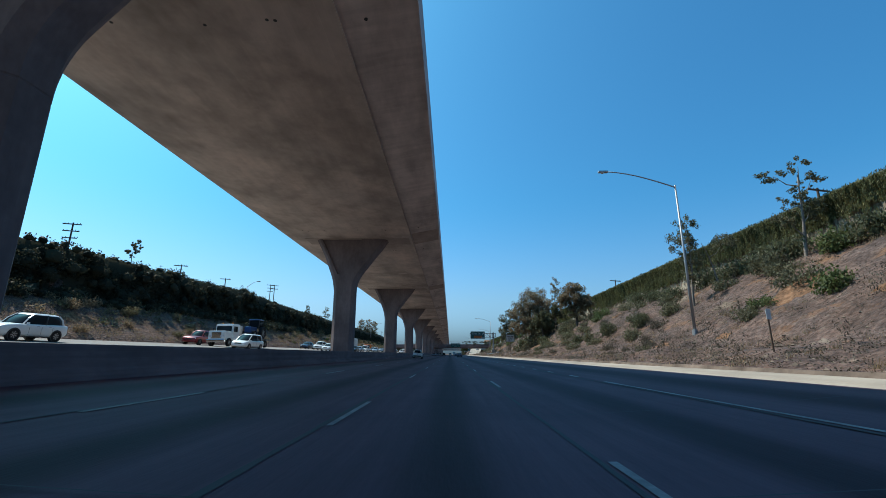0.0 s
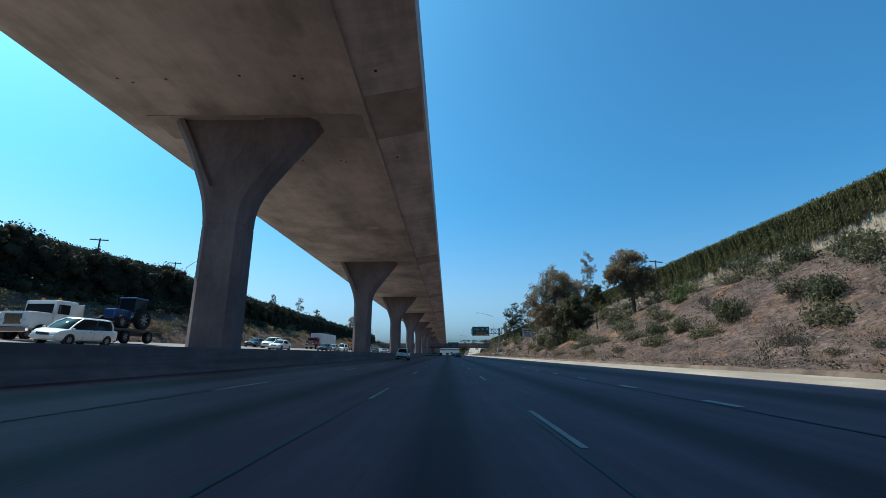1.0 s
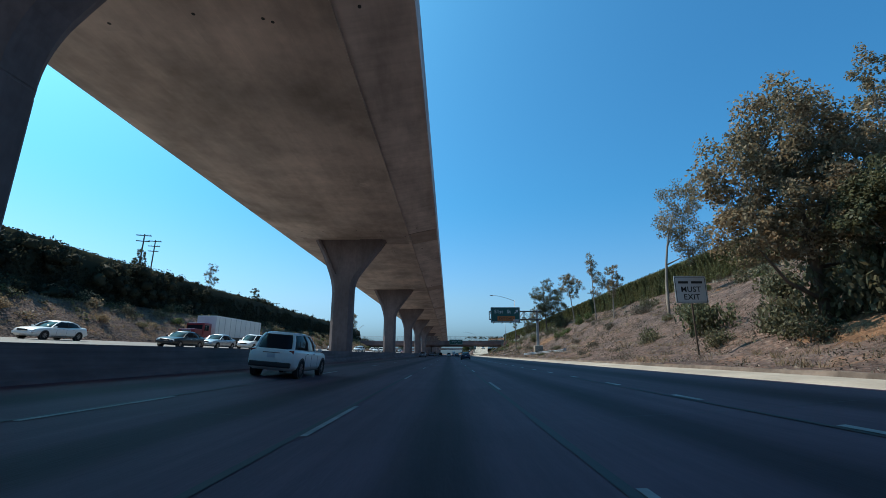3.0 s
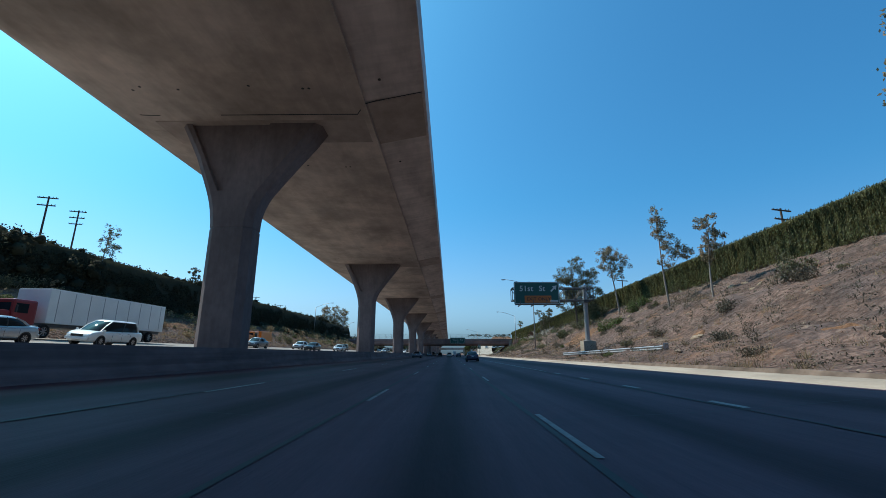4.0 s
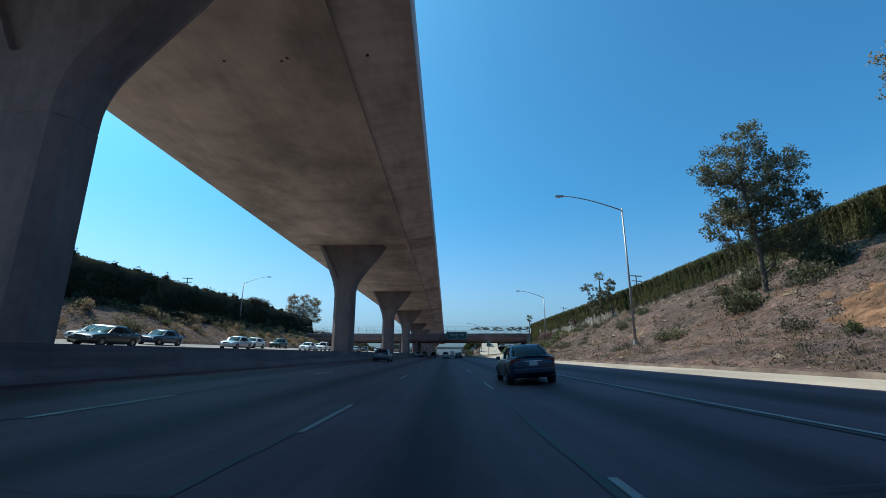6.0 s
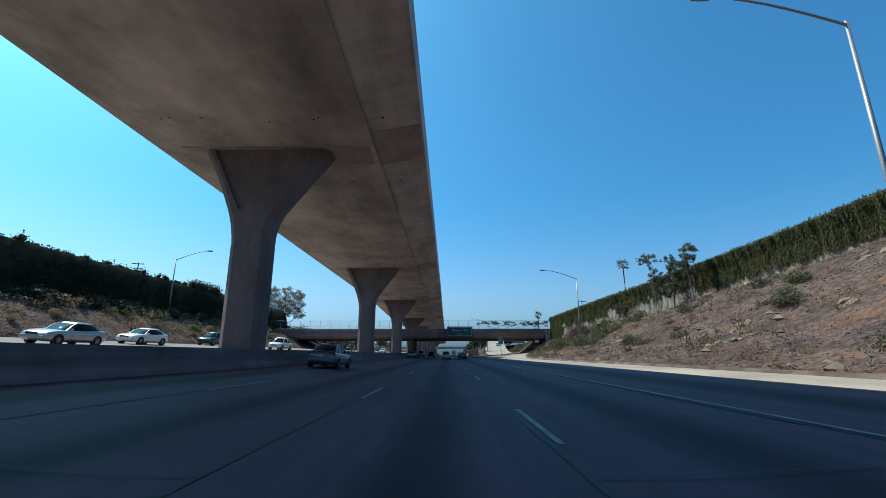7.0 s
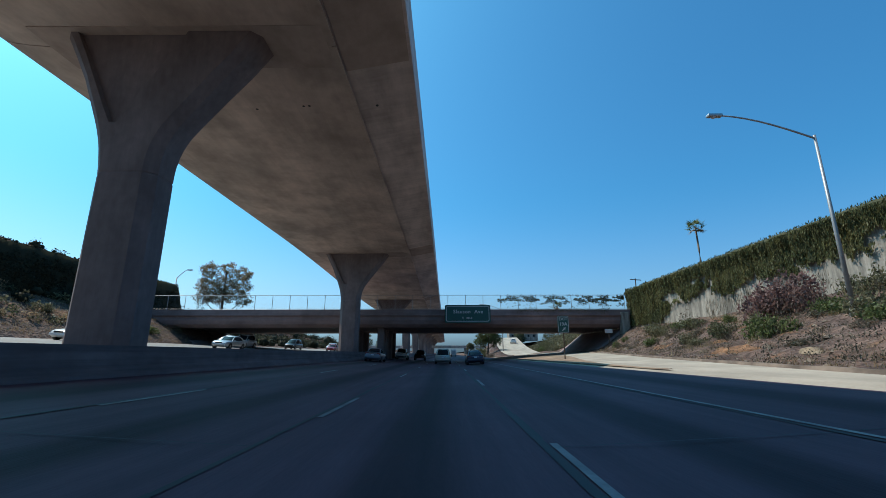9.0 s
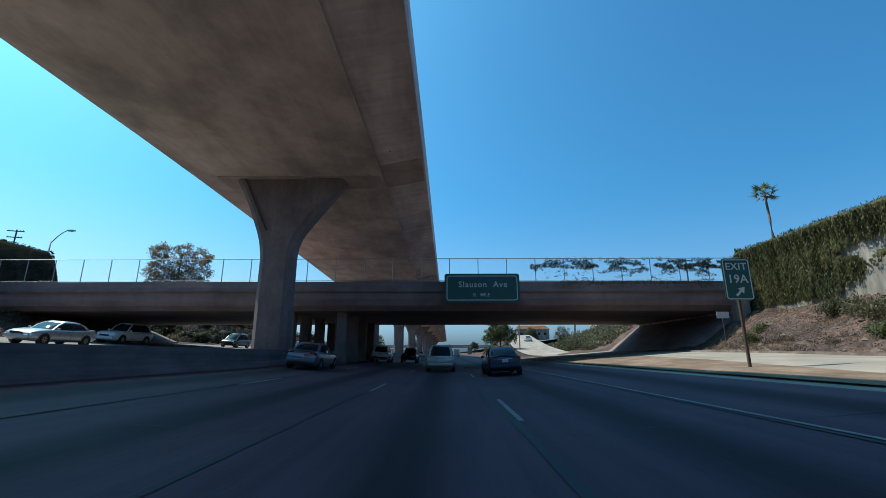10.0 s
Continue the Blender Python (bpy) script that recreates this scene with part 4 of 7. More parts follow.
def leaf_quads(centres, size, rng, long=1.5, droop=0.0):
    """One small folded leaf card per centre, turned at random."""
    n = len(centres)
    a = rng.normal(size=(n, 3))
    a[:, 2] -= droop
    a /= np.linalg.norm(a, axis=1)[:, None]
    b = rng.normal(size=(n, 3))
    b -= a * (a * b).sum(1)[:, None]
    b /= np.linalg.norm(b, axis=1)[:, None]
    s = size * rng.uniform(0.6, 1.4, (n, 1))
    c = np.asarray(centres)
    v = np.stack([c - a * s * long * 0.5, c + b * s * 0.42, c + a * s * long * 0.5, c - b * s * 0.42], 1).reshape(-1, 3)
    f = np.arange(4 * n).reshape(-1, 4)
    return v, f


def clump_points(rng, n, blobs, shell=0.55):
    """Points in and mostly near the surface of several ellipsoids: (centre, radii)."""
    vol = np.array([r[0] * r[1] * r[2] for _, r in blobs]) ** 0.75
    out = []
    for (c, r), share in zip(blobs, vol / vol.sum()):
        k = max(3, int(n * share))
        d = rng.normal(size=(k, 3))
        d /= np.linalg.norm(d, axis=1)[:, None]
        rad = shell + (1 - shell) * rng.uniform(0, 1, (k, 1)) ** 0.6
        rad *= 1 + 0.18 * np.sin(d[:, :1] * 7 + c[0]) * np.cos(d[:, 2:] * 6 + c[1])
        out.append(np.array(c) + d * rad * np.array(r))
    return np.concatenate(out)


def np_mesh(name, v, f, mat_):
    me = bpy.data.meshes.new(name)
    me.vertices.add(len(v))
    me.vertices.foreach_set("co", np.asarray(v, dtype=np.float32).ravel())
    f = np.asarray(f, dtype=np.int32)
    me.loops.add(f.size)
    me.loops.foreach_set("vertex_index", f.ravel())
    me.polygons.add(len(f))
    me.polygons.foreach_set("loop_start", np.arange(0, f.size, f.shape[1], dtype=np.int32))
    me.update(calc_edges=True)
    me.materials.append(mat_)
    return me


def tree(x, y, height, blobs, leaves, size, mat_, label, seed, trunk=0.2, lean=(0, 0), base=None, long=1.6, droop=0.4, name="tree"):
    """A trunk with limbs that reach into each clump of the crown. Blobs are (dx, dy, z, rx, ry, rz) from the tree's foot."""
    rng = np.random.default_rng(seed)
    ob = tagged(new(name), label, "tree")
    slender = leaves <= 2600 and trunk < 0.21 and mat_ is not LEAF_DARK
    if slender:
        blobs = [(bx, by, bz, rx * 1.25, ry * 1.25, rz * 1.45) for bx, by, bz, rx, ry, rz in blobs]
    z = lie(x, min(y, 285)) if base is None else base
    ob.matrix_basis = pose(x, y, z)
    bm = bmesh.new()
    pts = [Vector((lean[0] * u * u + 0.18 * math.sin(3 * u + seed), lean[1] * u * u + 0.15 * math.cos(4 * u + seed), -0.4 + (height * 0.82 + 0.4) * u)) for u in np.linspace(0, 1, 8)]
    limb(bm, pts, trunk, trunk * 0.25)
    for bx, by, bz, rx, ry, rz in blobs:
        u = min(0.9, max(0.25, (bz - rz * 0.8) / (height * 0.82)))
        p0 = pts[int(u * 7)]
        p2 = Vector((bx, by, bz))
        limb(bm, [p0, (p0 + p2) / 2 + Vector((0, 0, -0.15 * (p2 - p0).length)), p2], trunk * 0.42, trunk * 0.1, 5)
    part("trunk", bm, PALE_BARK if slender else BARK, ob, smooth=True)
    # each clump is broken up into tufts
    tufts = []
    for bx, by, bz, rx, ry, rz in blobs:
        k = max(9, int(20 * (rx * ry * rz) ** 0.5))
        d = rng.normal(size=(k, 3))
        d /= np.linalg.norm(d, axis=1)[:, None]
        d *= rng.uniform(0.45, 1.0, (k, 1))
        for q in d:
            s = rng.uniform(0.14, 0.34)
            tufts.append(((bx + q[0] * rx, by + q[1] * ry, bz + q[2] * rz), (rx * s, ry * s, rz * s)))
    c = clump_points(rng, int(leaves * (3.4 if slender else 4.6)), tufts, 0.1)
    v, f = leaf_quads(c, size * 0.46, rng, long, droop)
    piece("crown", np_mesh("crown", v, f, mat_), ob)
    return ob


# big trees on the bank, and slender ones along it
tree(21.9, 75.8, 7.6, [(0.0, 0, 5.2, 2.4, 2.2, 2.4), (-1.6, 0.4, 4.5, 1.5, 1.7, 1.5), (1.6, -0.3, 4.1, 1.5, 1.7, 1.7), (0.3, 0, 6.9, 1.4, 1.4, 1.0), (0.3, 0, 2.8, 1.7, 1.6, 1.3)], 5000, 0.27, LEAF_DRY, "broad dark tree with rusty leaves on the dry bank", 1, 0.26)
tree(17.6, 94.6, 12.5, [(0.2, 0, 9.6, 2.6, 2.4, 3.0), (-2.6, 0.5, 7.4, 2.2, 2.0, 2.6), (2.4, 0, 8.0, 2.2, 2.2, 2.8), (0.2, -0.6, 5.2, 2.9, 2.4, 2.4), (-3.2, -0.5, 4.2, 2.0, 1.8, 1.7), (4.4, 0.3, 8.6, 1.4, 1.5, 2.2), (3.9, 0, 5.0, 2.0, 1.8, 1.8)], 8500, 0.27, LEAF_DRY, "tall full tree with olive and rusty leaves on the bank", 2, 0.3)
tree(19.5, 91.5, 7.0, [(0, 0, 4.0, 2.1, 1.9, 1.9), (1.9, 0, 3.0, 1.5, 1.5, 1.4), (-1.7, 0, 2.7, 1.4, 1.4, 1.3)], 2800, 0.26, LEAF_DARK, "dense dark green shrub tree below a taller tree", 3, 0.2)
tree(23.2, 95.0, 11.5, [(0.1, 0, 10.3, 0.9, 0.8, 1.0), (0.4, 0, 8.3, 1.1, 0.9, 1.0), (-0.3, 0, 6.2, 1.0, 0.9, 0.9), (0.6, 0, 4.6, 1.3, 1.2, 1.1)], 1500, 0.25, LEAF_DRY, "slender tree with orange tipped leaves", 4, 0.12)
tree(20.4, 83.6, 6.6, [(0.2, 0, 4.6, 1.3, 1.2, 1.1), (1.1, 0, 3.9, 1.0, 1.0, 0.8), (-1.0, 0, 3.8, 0.95, 0.9, 0.8)], 1900, 0.24, LEAF_DARK, "small dark green tree with a leaning trunk", 5, 0.13, lean=(-0.8, 0))
tree(24.0, 42.5, 9.0, [(0.2, 0, 8.1, 0.9, 0.8, 0.9), (-0.4, 0, 6.4, 1.1, 1.0, 1.3), (0.4, 0, 4.8, 1.0, 0.9, 1.0), (0.2, 0, 3.2, 1.2, 1.0, 0.8)], 1500, 0.24, LEAF_OLIVE, "slender grey green eucalyptus on the bank", 6, 0.14)
tree(26.6, 42.0, 5.5, [(0.8, 0, 4.6, 1.0, 0.9, 0.8)], 350, 0.22, LEAF_OLIVE, "bare leaning sapling with few leaves", 61, 0.1, lean=(-1.6, 0))
tree(28.4, 33.8, 8.6, [(-1.3, 0, 6.9, 0.9, 0.8, 0.5), (0.9, 0, 7.8, 0.7, 0.7, 0.5), (1.9, 0.2, 6.6, 0.8, 0.7, 0.5), (0.0, 0, 5.0, 0.8, 0.7, 0.6), (1.2, 0, 4.2, 0.9, 0.8, 0.7), (-0.9, 0, 3.4, 0.8, 0.8, 0.7)], 1000, 0.25, LEAF_OLIVE, "loose open eucalyptus with thin drooping clumps", 7, 0.16, lean=(0.8, 0))
tree(23.2, 178.0, 13.6, [(0.6, 0, 12.0, 1.7, 1.6, 1.7), (-1.8, 0, 9.9, 2.0, 1.8, 1.9), (2.6, 0, 9.6, 2.2, 1.9, 1.9), (0.2, 0.4, 7.4, 2.9, 2.4, 2.2), (3.8, 0, 6.8, 1.9, 1.7, 1.7), (-1.6, 0, 5.0, 2.0, 1.8, 1.8), (2.2, 0, 4.4, 2.4, 2.0, 1.8)], 5600, 0.26, LEAF_OLIVE, "broad olive green tree on the bare bank", 8, 0.22)
tree(27.0, 167.4, 11.0, [(-0.6, 0, 9.6, 1.6, 1.4, 1.0), (1.0, 0, 8.3, 1.3, 1.2, 1.1), (-1.4, 0, 8.0, 1.2, 1.1, 0.9), (0.2, 0, 6.4, 1.1, 1.0, 1.0)], 1900, 0.25, LEAF_DRY, "thin tree with a pale trunk and browning leaves", 9, 0.16, lean=(-0.7, 0))
tree(25.3, 148.0, 12.2, [(-0.5, 0, 11.2, 0.9, 0.8, 0.9), (-0.2, 0, 9.4, 1.0, 0.9, 1.0), (0.8, 0, 7.4, 1.2, 1.0, 1.0), (2.0, 0, 6.2, 1.2, 1.0, 0.8), (0.2, 0, 5.4, 0.8, 0.8, 0.7)], 1500, 0.24, LEAF_DRY, "tall thin sparse tree with dry leaves", 10, 0.13, lean=(-0.4, 0))
tree(24.8, 138.6, 8.0, [(0, 0, 7.2, 0.8, 0.8, 0.8), (0.5, 0, 5.6, 1.0, 0.9, 0.9), (-0.1, 0, 4.2, 0.8, 0.8, 0.8)], 1000, 0.23, LEAF_DRY, "sparse young tree with dry leaves", 11, 0.11)
tree(26.6, 225.0, 8.2, [(-0.6, 0, 7.0, 1.1, 0.9, 0.7), (0.2, 0, 5.0, 0.9, 0.8, 0.7), (0.6, 0, 3.4, 1.2, 1.0, 0.9)], 1100, 0.24, LEAF_OLIVE, "sparse sapling beside the pale cut bank", 12, 0.1, lean=(-0.9, 0))
tree(26.3, 220.5, 6.6, [(0, 0, 5.6, 0.8, 0.7, 0.7), (0.3, 0, 3.9, 0.9, 0.8, 0.8), (-0.2, 0, 2.5, 0.9, 0.9, 0.7)], 1000, 0.24, LEAF_OLIVE, "small grey green sapling on the bank", 13, 0.1)
tree(27.6, 219.0, 6.6, [(0.2, 0, 5.6, 1.0, 0.9, 0.8), (0, 0, 4.0, 1.2, 1.0, 0.9)], 1000, 0.25, LEAF_OLIVE, "dark young tree beneath the wall", 14, 0.1)
tree(21.4, 116.5, 15.0, [(2.6, 0, 13.6, 1.8, 1.6, 1.7), (1.6, 0, 11.0, 1.7, 1.5, 1.4), (3.6, 0, 9.6, 1.9, 1.7, 1.6)], 2400, 0.26, LEAF_DRY, "tall tree with rust coloured leaves leaning over the bank", 15, 0.2, lean=(2.0, 0), base=3.0)
tree(24.5, 231.0, 3.0, [(0, 0, 2.2, 0.7, 0.7, 0.5), (0.5, 0, 1.9, 0.5, 0.5, 0.4)], 700, 0.2, LEAF_PINK, "small round dark shrub with a short trunk on the bank", 16, 0.08)
# saplings along the far hilltop
for x, y, h, blobs, seed in ((-45.4, 59.0, 4.2, [(0.3, 0, 3.6, 0.7, 0.6, 0.6), (-0.4, 0, 2.6, 0.6, 0.6, 0.5)], 71), (-44.6, 134.0, 3.4, [(0, 0, 2.6, 0.5, 0.5, 0.8), (0, 0, 1.6, 0.8, 0.8, 0.6)], 72), (-43.8, 151.0, 5.0, [(0.4, 0, 4.2, 0.8, 0.8, 0.7), (-0.6, 0.3, 3.0, 0.9, 0.8, 0.7), (0.6, 0, 1.8, 1.1, 1.0, 0.7)], 73), (-45.0, 172.0, 3.6, [(0, 0, 2.9, 0.8, 0.7, 0.6), (0.5, 0, 1.9, 0.7, 0.7, 0.5)], 74)):
    tree(x, y, h, blobs, 500, 0.24, LEAF_OLIVE, "thin dark sapling on the far hilltop", seed, 0.08, base=hill_top(y) - 0.4)
# trees further on
tree(-66, 345, 20, [(-4.5, 0, 16.6, 3.0, 3.0, 2.8), (0.6, 0, 17.4, 2.6, 2.6, 2.2), (5.2, 0, 15.6, 3.0, 3.0, 2.8), (-5.6, 0, 12.4, 3.0, 3.0, 2.6), (0, 0, 12.6, 3.6, 3.0, 3.0), (5.4, 0, 11.4, 3.0, 3.0, 2.4), (-1.0, 0, 9.0, 4.6, 3.4, 2.4), (-6.0, 0, 8.6, 2.6, 2.4, 2.6), (6.0, 0, 8.0, 2.6, 2.4, 2.6)], 4200, 0.5, LEAF_DRY, "broad sparse browning tree behind the bridge", 17, 0.5, base=8.8)
tree(11.5, 335, 8.5, [(0, 0, 5.8, 2.8, 2.6, 2.6), (-2.0, 0, 3.8, 1.9, 1.9, 1.9), (2.1, 0, 4.0, 1.9, 1.9, 1.9)], 2600, 0.34, LEAF_GREEN, "rounded green tree beyond the bridge", 18, 0.25, base=0.8)
for k, (x, y, h) in enumerate(((34, 420, 8), (26, 455, 9), (-20, 520, 9), (-38, 480, 10), (60, 470, 12), (-34, 400, 9), (18, 540, 8))):
    tree(x, y, h, [(0, 0, h * 0.66, h * 0.34, h * 0.3, h * 0.3), (h * 0.2, 0, h * 0.45, h * 0.24, h * 0.22, h * 0.2), (-h * 0.2, 0, h * 0.45, h * 0.22, h * 0.22, h * 0.2)], 1100, 0.5, LEAF_DARK, "dark green tree in the distance beyond the bridge", 40 + k, 0.25, base=4.0 if x > 20 else 2.0)


def palm(x, y, z0, height, spread, label, seed):
    rng = np.random.default_rng(seed)
    ob = tagged(new("palm_tree"), label, "palm tree")
    ob.matrix_basis = pose(x, y, z0)
    bm = bmesh.new()
    limb(bm, [Vector((0.5 * math.sin(2.2 * u), 0, height * u)) for u in np.linspace(0, 1, 9)], 0.34, 0.19, 9)
    part("trunk", bm, BARK, ob, smooth=True)
    top = Vector((0.5 * math.sin(2.2), 0, height))
    for k in range(26):
        a = 2 * math.pi * k / 26 * 5 + rng.uniform(-0.2, 0.2)
        e = rng.uniform(-0.9, 1.25)
        bm = bmesh.new()
        fan = []
        stem = Vector((math.cos(a) * math.cos(e), math.sin(a) * math.cos(e), math.sin(e)))
        c = top + stem * spread * 0.45
        side = stem.cross(Vector((0, 0, 1))).normalized()
        up = side.cross(stem)
        for q in np.linspace(-1.25, 1.25, 9):
            d = (stem * math.cos(q) + side * math.sin(q)).normalized()
            tip = c + d * spread * 0.55 * (1 - 0.2 * abs(q)) + Vector((0, 0, -0.18 * spread * abs(q)))
            w = up.cross(d).normalized() * spread * 0.045
            vs = [bm.verts.new(p) for p in (c, c + (tip - c) * 0.5 + w, tip, c + (tip - c) * 0.5 - w)]
            bm.faces.new(vs)
        vs = [bm.verts.new(p) for p in (top - up * 0.03, top + up * 0.03, c + up * 0.03, c - up * 0.03)]
        bm.faces.new(vs)
        part("frond", bm, LEAF_DRY if e < -0.25 else LEAF_GREEN, ob)
    return ob


palm(63.2, 323, 9.0, 23.4, 2.9, "tall fan palm with a bare trunk and dry skirt", 3)
palm(52.0, 420, 9.0, 14.0, 3.0, "distant fan palm behind the wall", 4)


# ---------------------------------------------------------------- bushes on the banks
def bush_mesh(seed, mat_, flat=0.7, n=1300, size=0.068):
    rng = np.random.default_rng(seed)
    blobs = [((rng.uniform(-0.5, 0.5), rng.uniform(-0.5, 0.5), rng.uniform(0.15, 0.5) * flat), (rng.uniform(0.3, 0.6), rng.uniform(0.3, 0.6), rng.uniform(0.3, 0.6) * flat)) for _ in range(7)]
    c = clump_points(rng, n, blobs, 0.25)
    c[:, 2] = np.abs(c[:, 2])
    v, f = leaf_quads(c, size, rng, 1.5)
    return np_mesh("bush", v, f, mat_)


BUSHES = {"dark": [bush_mesh(100 + k, LEAF_DARK) for k in range(3)], "olive": [bush_mesh(110 + k, LEAF_OLIVE) for k in range(4)], "green": [bush_mesh(120 + k, LEAF_GREEN) for k in range(3)], "dry": [bush_mesh(130 + k, SCRUB, 0.6, 700, 0.07) for k in range(3)], "straw": [bush_mesh(150 + k, STRAW, 0.7, 900, 0.075) for k in range(3)], "pink": [bush_mesh(140, LEAF_PINK, 0.8, 4500, 0.05)]}
BUSH_WORDS = {"straw": "straw coloured dry bush on the sunny slope", "dark": "dense dark green bush on the dry bank", "olive": "olive green bush on the dry bank", "green": "fresh green bush on the dry bank", "dry": "grey leafless scrub on the dry bank", "pink": "large dusty pink flowering bush below the wall"}


def bush(kind, x, y, r, h=1.0, k=0):
    me = BUSHES[kind][k % len(BUSHES[kind])]
    ob = new("bush", me)
    ob.matrix_basis = pose(x, y, lie(x, min(y, 398)) - 0.12 * r, 0, 0, 47 * k) @ Matrix.Diagonal((r, r, r * h * 1.35, 1))
    return tagged(ob, BUSH_WORDS[kind], "bush", "bushes on the bank")


# placed where the bank carries them
def bushes(rows):
    for k, (kind, x, y, r, h) in enumerate(rows):
        bush(kind, x, y, r, h, k + int(y))


# first stretch
bushes((
    ("olive", 24.5, 30, 1.8, 1), ("green", 22, 31, 1.3, 0.9), ("olive", 27.5, 36, 2.2, 1.1), ("dry", 18.0, 40, 1.1, 1.0), ("dark", 28.6, 41, 2.2, 1.2), ("dry", 21, 44, 1.4, 0.9),
    ("olive", 23.5, 46, 1.8, 0.9), ("dry", 16.4, 46, 1.0, 1.1), ("dark", 28.5, 47, 2.4, 1.1), ("olive", 19.5, 47, 1.7, 0.9), ("dark", 21.5, 49.5, 1.6, 1.2),
))
# below the lamp
bushes((
    ("olive", 25.5, 50, 1.8, 1), ("olive", 22.5, 52, 1.6, 0.8), ("dark", 26.6, 52, 2.1, 1.1), ("dark", 20.2, 55.5, 1.5, 1.3), ("olive", 18.5, 56, 1.7, 0.7), ("dark", 27, 57, 1.9, 1.2),
    ("olive", 24.6, 57, 2.0, 0.9), ("olive", 19.5, 60, 1.6, 0.8), ("olive", 17.0, 60.5, 1.6, 0.8), ("dry", 14.6, 62, 0.9, 0.9), ("dark", 18.8, 63.5, 1.5, 0.9), ("olive", 25.8, 63.5, 1.6, 0.8),
    ("dark", 27.5, 64, 1.7, 1.4), ("green", 22.4, 66, 1.5, 0.8), ("olive", 17.8, 66, 1.7, 0.7), ("olive", 20.6, 66, 1.7, 0.8), ("olive", 13.2, 66, 1.0, 0.7),
))
# before the trees
bushes((
    ("green", 21.5, 70, 1.3, 0.8), ("olive", 16.2, 71, 1.5, 0.7), ("olive", 19.6, 72.5, 1.6, 0.8), ("olive", 24.4, 73, 2.2, 0.9), ("dry", 12.6, 74, 0.9, 0.8), ("dark", 16.8, 76, 1.5, 0.8),
    ("dark", 15.4, 77, 1.4, 0.7), ("olive", 21.8, 78, 1.7, 0.8), ("olive", 17.5, 80, 1.6, 0.8), ("dry", 13.2, 84, 0.8, 0.8), ("dark", 18.6, 86, 2.2, 1.0), ("olive", 23.8, 88, 1.9, 0.9),
    ("olive", 26.6, 88, 1.6, 0.8), ("dry", 15.8, 89, 0.9, 0.9),
))
# under the trees
bushes((
    ("olive", 16.6, 94, 1.6, 0.9), ("olive", 18.6, 93.5, 2.8, 1.3), ("dark", 20.6, 96, 2.6, 1.3), ("olive", 17.6, 96.5, 2.0, 1.2), ("dark", 27.6, 98, 1.6, 0.9), ("olive", 15.6, 99.5, 1.3, 0.9),
    ("olive", 21, 101, 2.0, 1.0), ("dark", 17.5, 103, 2.4, 1.2), ("dark", 19.5, 108, 2.2, 1.0), ("olive", 24.5, 108, 1.7, 1.0), ("olive", 16.5, 110, 1.6, 0.9),
))
# past the trees
bushes((
    ("dry", 13.4, 118, 0.8, 0.9), ("dry", 17.2, 126, 1.1, 0.9), ("dry", 24, 128, 1.6, 1.0), ("olive", 26.5, 131, 1.6, 1.2), ("dry", 21.5, 132, 1.4, 1.0), ("dry", 18.5, 137, 1.1, 0.8),
    ("dry", 20.6, 150, 1.3, 0.9), ("green", 22.5, 156, 1.6, 0.7), ("green", 25.6, 158, 1.4, 1.4),
))
# by the sign
bushes((
    ("green", 27.5, 160, 1.7, 0.9), ("olive", 24.5, 165, 1.2, 0.7), ("dry", 17.5, 168, 1.2, 0.8), ("dark", 23.5, 174, 1.9, 1.1), ("dark", 20.5, 176, 2.0, 1.0), ("dark", 26.5, 176, 1.7, 1.3),
    ("olive", 17.5, 180, 1.8, 0.6), ("dark", 25, 182, 1.8, 1.2), ("olive", 15.5, 185, 1.3, 0.6), ("olive", 20.5, 196, 1.5, 0.7),
))
# bare stretch
bushes((
    ("dark", 24.5, 200, 1.5, 0.9), ("dry", 18.4, 205, 1.2, 0.7), ("dry", 26, 206, 1.6, 0.8), ("olive", 22.8, 211, 1.4, 0.8), ("olive", 18.9, 215, 1.3, 0.7), ("dry", 18, 222, 1.2, 0.7),
    ("olive", 19.8, 226, 1.4, 0.8), ("green", 18.4, 226, 1.5, 0.8), ("straw", 22.0, 226.5, 1.6, 1.1), ("green", 24.4, 228, 1.8, 0.9), ("green", 20.6, 228.5, 2.2, 1.0), ("green", 22.8, 230.5, 2.4, 1.0),
    ("olive", 18.8, 231, 1.8, 0.9), ("olive", 21.0, 231, 1.5, 0.7), ("olive", 27.2, 233, 1.8, 1.0),
))
# pale cut
bushes((
    ("olive", 20.2, 235, 1.9, 0.9), ("olive", 23.2, 236, 1.6, 0.9), ("green", 20.6, 238, 1.5, 0.8), ("green", 24.6, 238, 1.7, 1.0), ("dry", 17.6, 240, 1.2, 0.7), ("green", 22.5, 243, 1.6, 0.9),
    ("olive", 25.6, 244, 1.7, 1.0), ("olive", 21.2, 247, 1.5, 0.8), ("pink", 23.2, 248, 3.0, 1.0), ("olive", 19.5, 252, 1.2, 0.7), ("dry", 22, 256, 1.1, 0.8), ("dark", 23.6, 259, 1.5, 0.9),
))
# before the bridge
bushes((
    ("green", 20.6, 262, 1.5, 0.7), ("olive", 22.8, 264, 1.6, 0.9), ("dark", 24.2, 268, 1.4, 1.0), ("dry", 20.8, 269, 0.9, 0.8), ("green", 22.6, 273, 1.1, 0.8),
))
